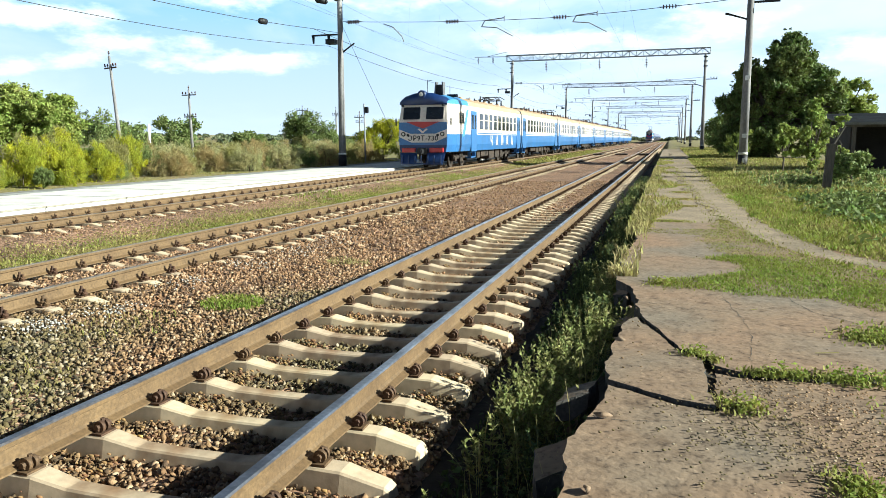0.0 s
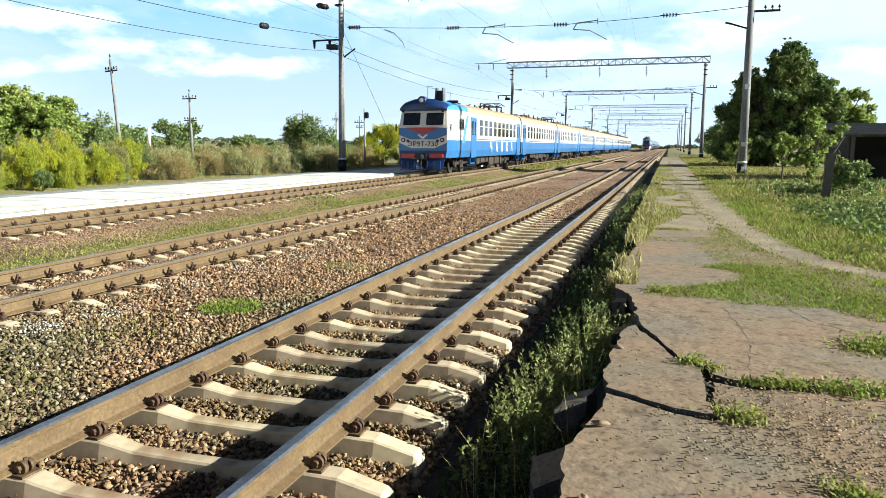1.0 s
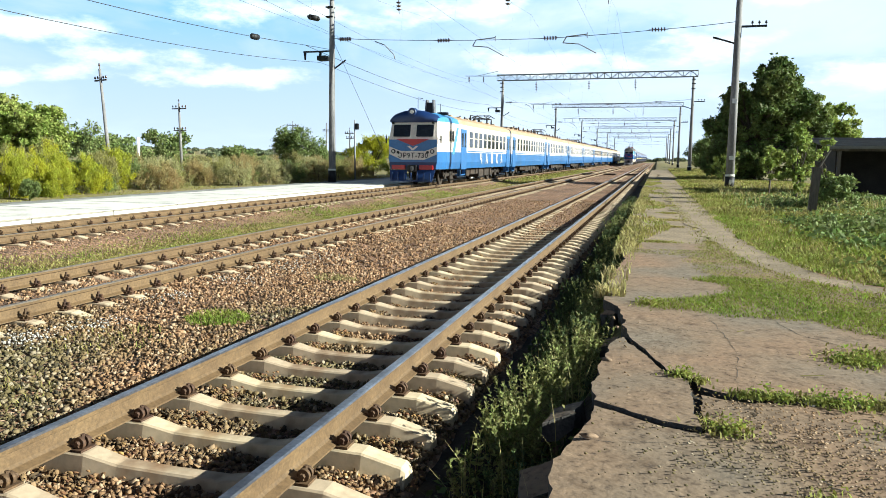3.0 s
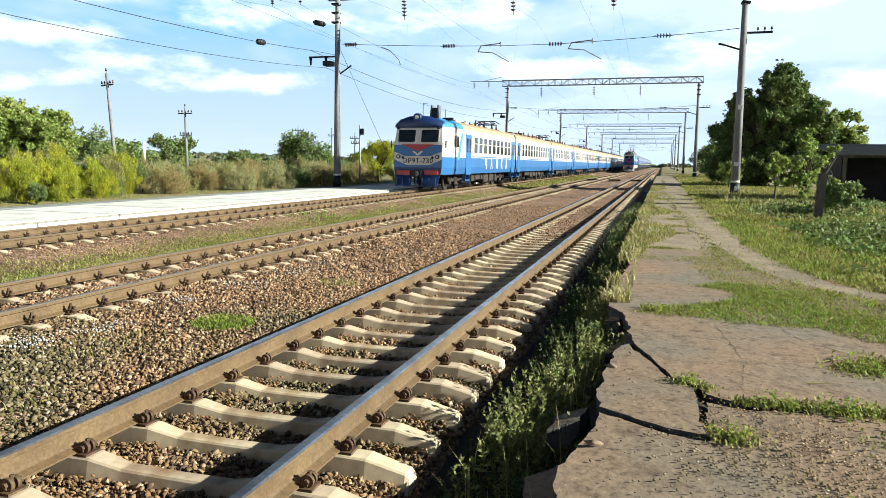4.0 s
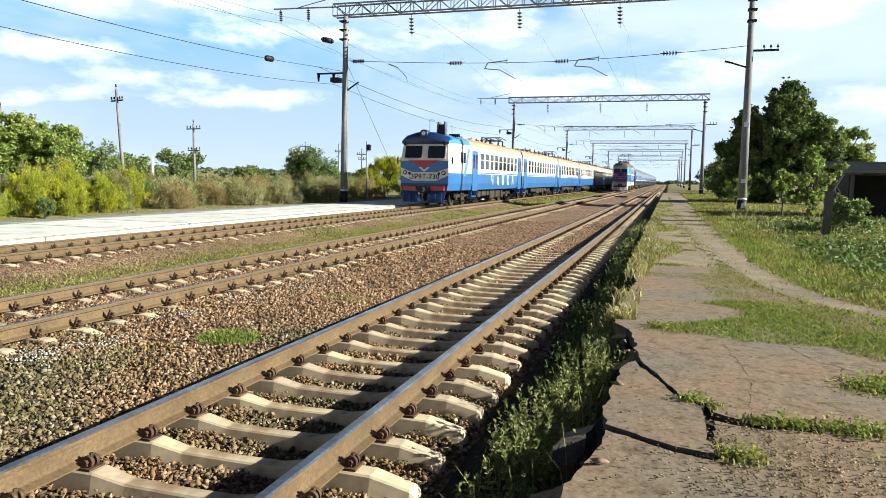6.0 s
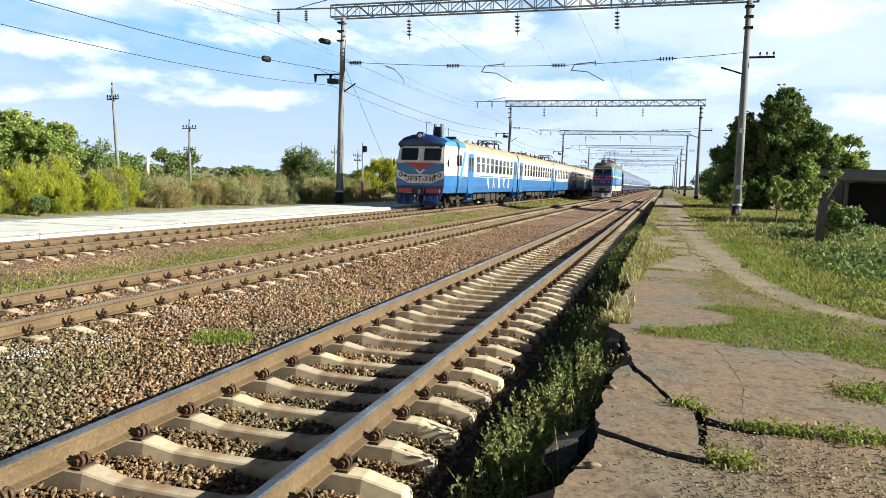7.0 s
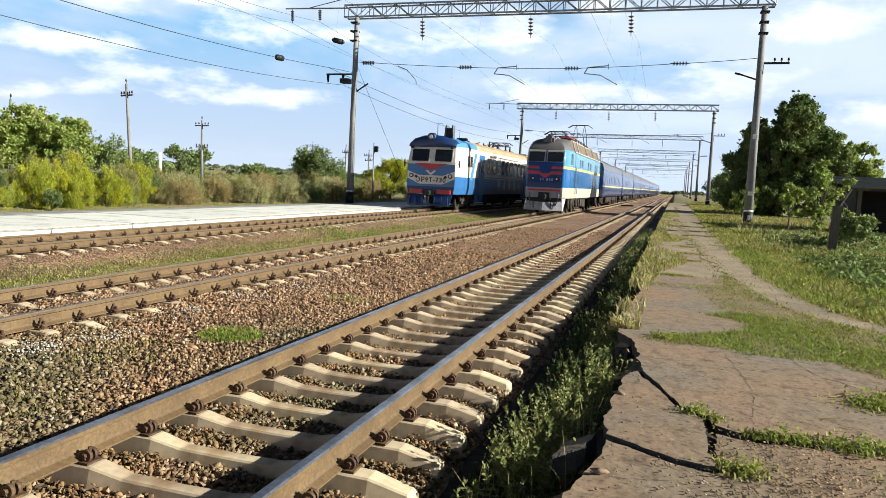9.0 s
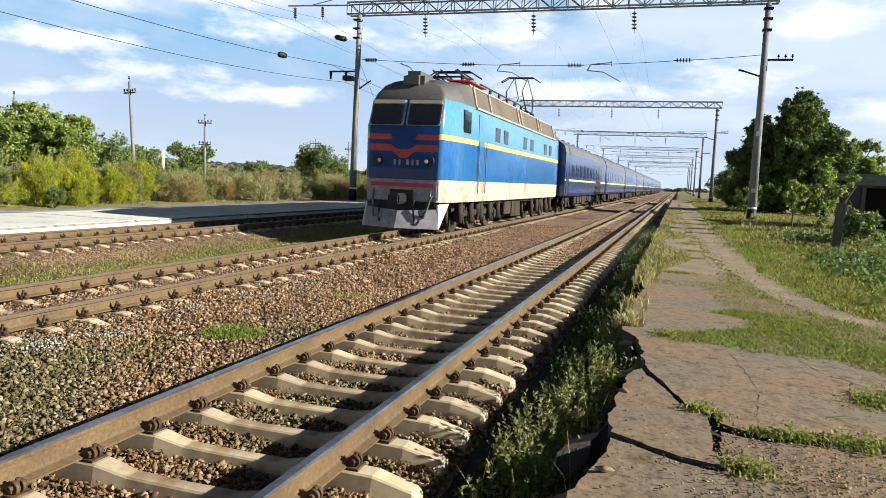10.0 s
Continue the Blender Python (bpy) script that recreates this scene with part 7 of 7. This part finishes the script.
    put("path_fringe", 9000, -0.2, 4.0, 8.0, 50, (0.02, 0.08), (0.005, 0.010), 1.0, "grass", "thin grass creeping onto the footpath", lambda x, y: on_path(x, y) & clump(x, y, 0.55, 0.3), lambda x, y: 0.155 + 0 * x)
    put("verge_grass", 2600, 2.6, 7.5, 24, 48, (0.2, 0.5), (0.005, 0.009), 0.7, "straw", "tall dry grass around the concrete column", lambda x, y: clump(x, y, 0.35, 0.1), None)
    put("verge_grass", 14000, 1.7, 7, 60, 120, (0.1, 0.35), (0.012, 0.02), 0.9, "grass", "rough grass further along the line")
    # creeping vines
    n = 46000
    x, y = rng.uniform(2.6, 11, n), rng.uniform(10.5, 34, n)
    k = clump(x, y, 0.55, -0.05) & (x > 3.3 + rng.normal(size=n) * 0.35)
    x, y = x[k], y[k]
    z = lift(x, y) + rng.random(len(x)) ** 2 * 0.12 + np.clip(bumps(x, y, 0.55, 3.0), 0, 1) * rng.random(len(x)) * 0.40
    v, f = leaf_cards(np.stack([x, y, z], 1), 0.05 + 0.03 * rng.random(len(x)), rng, 0.8)
    tagged(raw("creeping_vines", v, f, M["leaf"]), "green creeping vines over the grass", "vines", kind="stuff")
    # between the tracks
    tz = lambda x, y: ballast_z(x, y) - 0.005
    put("track_grass", 36000, -11.9, -9.7, 6.5, 30, (0.03, 0.10), (0.005, 0.010), 0.9, "grass", "pale green grass beside the middle track", lambda x, y: np.abs(x + 10.75 + bumps(x, y, 0.3) * 0.25) < 0.62 + rng.normal(size=len(x)) * 0.18, tz)
    put("track_grass", 30000, -12.6, -9.7, 7.0, 60, (0.03, 0.09), (0.006, 0.012), 0.9, "grass", "yellow-green grass between the middle and far tracks", lambda x, y: (np.abs(x + 11.1 + bumps(x, y, 0.25) * 0.4) < 1.1 + rng.normal(size=len(x)) * 0.2) & clump(x, y, 0.4, -0.6), tz, 1.7)
    put("track_grass", 16000, -12.7, -9.7, 7.0, 60, (0.03, 0.12), (0.005, 0.010), 0.9, "straw", "dry pale grass between the middle and far tracks", lambda x, y: (np.abs(x + 11.0) < 1.2) & clump(x, y, 0.5, -0.2), tz)
    put("track_grass", 4200, -12.9, -10.3, 22, 45, (0.05, 0.16), (0.008, 0.014), 0.9, "grass_lush", "green grass tufts between the tracks", lambda x, y: clump(x, y, 0.3, 0.35), tz)
    put("track_grass", 7000, -12.7, -9.6, 60, 130, (0.1, 0.25), (0.015, 0.03), 0.9, "grass", "yellow-green grass between the middle and far tracks", None, tz)
    for cx, cy, rx, ry, n, mname in ((-5.02, 7.45, 0.36, 0.42, 1500, "grass_lush"), (-4.9, 10.6, 0.4, 0.25, 320, "straw"), (-5.5, 6.2, 0.6, 0.6, 260, "grass"), (-5.2, 4.4, 0.5, 0.6, 220, "grass"), (-5.4, 3.6, 0.5, 0.5, 160, "grass_lush")):
        a, q = rng.uniform(0, 6.283, n), np.sqrt(rng.random(n))
        x, y = cx + rx * q * np.cos(a), cy + ry * q * np.sin(a)
        o = scatter_blades("ballast_tuft", np.stack([x, y], 1), tz(x, y), rng.uniform(0.03, 0.1, n), rng.uniform(0.004, 0.008, n), 1.0, M[mname], rng)
        tagged(o, "tuft of fine green grass growing in the ballast", "grass", kind="stuff")
    # foot of the scrub
    put("scrub_grass", 5000, -24, -21.5, 14, 60, (0.03, 0.12), (0.008, 0.016), 0.9, "grass", "low green grass along the back of the far platform", lambda x, y: clump(x, y, 0.8, 0.1))


# ---------------------------------------------------------------- poles, shed, post
def build_utility_pole(at, h, lean, arms, label, strut=False):
    p = empty("utility_pole", pose(*at, 0, lean, 0))
    tagged(p, label, "utility pole", group="utility poles in the field")
    bm = bmesh.new(); tube(bm, (0, 0, -0.2), (0, 0, h), 0.16, 0.09, n=10)
    part("pole", bm, M["pole"], p)
    for z, w in arms:
        bm = bmesh.new(); box(bm, -w, w, -0.05, 0.05, z - 0.05, z + 0.05)
        a = part("crossarm", bm, M["wood"], p)
        for x in (-w * 0.9, -w * 0.45, w * 0.45, w * 0.9):
            bm = bmesh.new(); tube(bm, (x, 0, z + 0.05), (x, 0, z + 0.16), 0.02, n=5); tube(bm, (x, 0, z + 0.14), (x, 0, z + 0.32), 0.075, 0.04, n=8)
            part("insulator", bm, M["insulator"], a)
    bm = bmesh.new(); tube(bm, (0, 0, h), (0, 0, h + 0.25), 0.03, n=6); tube(bm, (0, 0, h + 0.2), (0, 0, h + 0.4), 0.075, 0.04, n=8)
    part("top_insulator", bm, M["insulator"], p)
    if strut:
        bm = bmesh.new(); tube(bm, (-1.6, 0, -0.2), (-0.05, 0, h * 0.8), 0.08, n=8)
        part("strut", bm, M["pole"], p)


def build_poles():
    build_utility_pole((-39.9, 45.76, 0.1), 8.0, -4.0, ((7.15, 0.55),), "leaning grey utility pole in the scrub")
    build_utility_pole((-44.9, 61.2, 0.1), 6.6, -0.5, ((6.1, 0.8), (4.0, 0.7)), "grey utility pole with two crossarms in the field")
    build_utility_pole((-45.4, 40.0, 0.1), 6.1, 0, ((5.2, 0.7), (4.6, 0.7)), "grey utility pole behind the trees")
    build_utility_pole((-53.4, 100, 0.1), 6.5, 0, ((6.2, 1.0),), "far grey utility pole with a strut", True)
    build_utility_pole((-47.8, 100, 0.1), 6.2, 0, ((5.4, 0.6),), "far grey utility pole beside the column")
    build_utility_pole((-44.0, 100, 0.1), 5.5, 0, ((5.0, 0.8), (4.3, 0.6)), "far grey utility pole beside the train")
    bm = bmesh.new(); tube(bm, (0, 0, -0.2), (0, 0, 2.9), 0.11, 0.10, n=8)
    s = part("marker_post", bm, M["whitewash"]); s.matrix_basis = pose(-37.5, 46.0, 0.1)
    tagged(s, "short whitewashed post among the bushes", "post")
    # signal by the column
    g = tagged(empty("signal_mast", pose(-21.6, 50, 0)), "small dark railway signal on a thin mast", "signal")
    bm = bmesh.new(); tube(bm, (0, 0, 0), (0, 0, 4.4), 0.06, n=8); part("mast", bm, M["steel"], g)
    bm = bmesh.new(); box(bm, 0.05, 0.32, -0.12, 0.12, 3.7, 4.15, bev=0.04); part("signal_head", bm, M["dark"], g)


def build_shed():
    s = empty("shed", pose(7.45, 36, 0))
    tagged(s, "low dark open-fronted shed with a grey sheet roof", "shed")
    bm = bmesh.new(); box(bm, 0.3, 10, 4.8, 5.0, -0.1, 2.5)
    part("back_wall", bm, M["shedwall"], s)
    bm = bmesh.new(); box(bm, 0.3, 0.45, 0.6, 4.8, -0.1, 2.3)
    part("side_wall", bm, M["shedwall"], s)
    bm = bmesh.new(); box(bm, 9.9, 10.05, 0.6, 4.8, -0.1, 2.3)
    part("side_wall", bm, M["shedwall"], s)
    for x in (0.4, 2.8, 5.2, 7.6, 9.9):
        bm = bmesh.new(); box(bm, x - 0.07, x + 0.07, 0.3, 0.44, -0.1, 2.25)
        part("post", bm, M["wood"], s)
    bm = bmesh.new(); box(bm, -0.1, 10.3, 0.22, 0.36, 2.15, 2.32)
    part("beam", bm, M["wood"], s)
    # corrugated roof sheets
    bm = bmesh.new()
    n = 16
    secs = []
    for i in range(n * 2 + 1):
        x = i * 1.12 / (n * 2)
        z = 0.02 * math.cos(i * math.pi)
        secs.append([(x, -0.15, 2.30 + z), (x, 5.3, 2.85 + z), (x, 5.3, 2.88 + z), (x, -0.15, 2.33 + z)])
    loft(bm, secs, 0, closed=True, cap0=0, cap1=0)
    bmesh.ops.recalc_face_normals(bm, faces=bm.faces[:])
    sheet = part("roof_sheet", bm, M["slate"], s); sheet.matrix_basis = pose(-0.25, 0, 0)
    for k in range(1, 10):
        share("roof_sheet", sheet.data, s, pose(-0.25 + k * 1.10, 0, 0.006 * (k % 2)))
    bm = bmesh.new(); box(bm, -0.25, 10.6, -0.19, -0.15, 2.25, 2.37)
    part("fascia", bm, M["slate"], s)
    # wooden post with a brace
    p = empty("wooden_post", pose(4.43, 23.4, 0, 0, 2.5, 0))
    tagged(p, "weathered leaning grey fence post with a loose brace", "post")
    bm = bmesh.new(); box(bm, -0.11, 0.11, -0.09, 0.09, -0.3, 1.52, bev=0.02); box(bm, -0.14, 0.13, -0.11, 0.11, 1.46, 1.53, bev=0.015)
    part("stake", bm, M["wood"], p)
    bm = bmesh.new(); tube(bm, (0.05, 0.02, 1.5), (0.30, 0.0, 2.05), 0.035, 0.03, n=6)
    part("brace", bm, M["wood"], p)
    # distant pale house
    h = empty("house", pose(-88, 165, 1.0)); tagged(h, "small distant whitewashed house among trees", "house")
    bm = bmesh.new(); box(bm, -4, 4, -3, 3, -1, 2.2); part("wall", bm, M["brickwall"], h)
    bm = bmesh.new(); poly(bm, [(-4.4, -3.4, 2.2), (4.4, -3.4, 2.2), (4.4, 0, 3.6), (-4.4, 0, 3.6)], 0.15, axis=(0, 0, 1)); poly(bm, [(-4.4, 3.4, 2.2), (4.4, 3.4, 2.2), (4.4, 0, 3.6), (-4.4, 0, 3.6)], 0.15, axis=(0, 0, 1)); part("roof", bm, M["slate"], h)


def build_litter():
    rng = random.Random(8)
    # straws and pebbles on the asphalt
    for x, y, a, l in ((1.15, 5.6, 10, 0.16), (1.35, 6.3, 40, 0.2), (1.7, 8.05, 60, 0.22), (1.62, 5.4, 70, 0.12), (1.25, 9.6, 5, 0.12), (0.8, 6.9, 20, 0.06)):
        bm = bmesh.new(); tube(bm, (-l / 2, 0, 0), (l / 2, 0, 0.008), 0.004, n=5)
        s = part("straw", bm, M["straw"]); s.matrix_basis = pose(x, y, 0.165, 0, 0, a)
        tagged(s, "pale dry straw lying on the asphalt", "straw", group="straws on the platform")
    r2 = np.random.default_rng(17)
    protos = rock_mesh(r2)
    n = 3200
    x = np.concatenate([r2.uniform(-0.35, 2.8, n // 2), r2.normal(0.75, 0.35, n // 2)])
    y = np.concatenate([r2.uniform(2.6, 13, n // 2), r2.normal(4.2, 0.5, n // 2)])
    k = (x > -0.3) & (y > 2.4)
    x, y = x[k], y[k]
    m = len(x)
    sz = r2.uniform(0.003, 0.010, m)
    v = protos[0][None] * sz[:, None, None] + np.stack([x, y, np.full(m, 0.152)], 1)[:, None, :]
    f = protos[1][None] + (np.arange(m) * 12)[:, None, None]
    tagged(raw("platform_pebbles", v.reshape(-1, 3), f.reshape(-1, 3), M["stone"]), "small pebbles and crumbs on the asphalt", "pebbles", kind="stuff")
    # dark grit washed over the crumbling asphalt
    m = 7000
    x, y = r2.normal(1.9, 0.55, m), r2.normal(3.6, 0.6, m)
    k = (y > 2.4) & (y < 4.85) & (x < 3.1)
    x, y = x[k], y[k]
    m = len(x)
    v = protos[0][None] * r2.uniform(0.003, 0.008, m)[:, None, None] * np.array([1, 1, 0.7]) + np.stack([x, y, 0.146 + (x - 1.3) * 0.004], 1)[:, None, :]
    f = protos[1][None] + (np.arange(m) * 12)[:, None, None]
    tagged(raw("dark_grit", v.reshape(-1, 3), f.reshape(-1, 3), M["stone"]), "brown and dark grit washed over the crumbling asphalt", "gravel", kind="stuff")


def build_rubble():
    """Lumps broken off the platform edge, lying in the gap and on the rim."""
    rng = np.random.default_rng(61)
    for k in range(26):
        y = 3.0 + 9.5 * rng.random() ** 1.3
        rim = k % 3 == 0
        x = -0.36 + rng.uniform(0.0, 0.08) if rim else rng.uniform(-0.72, -0.48)
        r = rng.uniform(0.018, 0.035) if rim else rng.uniform(0.04, 0.085)
        v, f = rock_mesh(rng)
        z = 0.150 + r * 0.3 if rim else float(lift(x, y)) + 0.02 + r * 0.4
        ob = raw("asphalt_lump", v * r * np.array([1.2, 1.0, 0.7]), f, M["asphalt"])
        ob.matrix_basis = pose(x, y, z, rng.uniform(-20, 20), rng.uniform(-20, 20), rng.uniform(0, 360))
        tagged(ob, "broken brown asphalt lump beside the platform edge", "rubble", group="rubble at the platform edge")


def build_rail_dirt():
    """Rust-stained grit thrown up beside the rails of the near track."""
    rng = np.random.default_rng(23)
    v0, f0 = rock_mesh(rng)
    n = 9000
    side = rng.integers(0, 2, n)
    x = X1 + np.where(side, GAUGE / 2, -GAUGE / 2) + rng.choice([-1, 1], n) * rng.uniform(0.10, 0.34, n)
    y = rng.uniform(1.8, 18, n)
    ph = np.abs(((y - Y0) / STEP + 0.5) % 1 - 0.5) * STEP
    k = ph > 0.10
    x, y = x[k], y[k]
    z = ballast_z(x, y) + rng.uniform(0.02, 0.06, len(x))
    sz = rng.uniform(0.006, 0.02, len(x))
    v = v0[None] * sz[:, None, None] + np.stack([x, y, z], 1)[:, None, :]
    f = f0[None] + (np.arange(len(x)) * 12)[:, None, None]
    tagged(raw("rust_grit", v.reshape(-1, 3), f.reshape(-1, 3), M["rust_gravel"]), "rust-stained grit beside the rails", "gravel", kind="stuff")


def build_lime():
    """White lime spilt over the stones beside the middle track."""
    rng = np.random.default_rng(29)
    v0, f0 = rock_mesh(rng)
    P = []
    for cx, cy, r, n in ((-6.35, 5.85, 0.16, 170), (-6.15, 6.7, 0.14, 90), (-6.3, 8.3, 0.16, 60), (-6.25, 9.9, 0.2, 90), (-6.2, 11.4, 0.25, 130), (-6.2, 12.8, 0.3, 110), (-5.2, 2.9, 0.3, 50)):
        P.append(np.stack([rng.normal(cx, r, n), rng.normal(cy, r * 1.4, n)], 1))
    P = np.concatenate(P)
    sz = rng.uniform(0.010, 0.026, len(P))
    z = ballast_z(P[:, 0], P[:, 1]) + 0.02
    v = v0[None] * sz[:, None, None] + np.stack([P[:, 0], P[:, 1], z], 1)[:, None, :]
    f = f0[None] + (np.arange(len(P)) * 12)[:, None, None]
    tagged(raw("lime_stones", v.reshape(-1, 3), f.reshape(-1, 3), M["lime"]), "white lime-stained stones beside the middle track", "gravel", kind="stuff")


build_vegetation()
build_lime()
build_rail_dirt()
build_grass()
build_poles()
build_shed()
build_litter()
build_rubble()
build_stones()


# ---------------------------------------------------------------- motion
def front_y(t):
    """Where the locomotive's face stands: it comes on at about 25 m/s."""
    u = 10.0 - t
    return 20.0 + 24.4 * u + 0.45 * u * u


def motions():
    ts = [i * 0.5 for i in range(21)]
    walk(loco, [(t, pose(X2, front_y(t), 0)) for t in ts])
    for i, c in enumerate(COACHES):
        walk(c, [(t, pose(X2, front_y(t) + LOCO_END + 0.95 + i * 24.55, 0)) for t in ts])


motions()
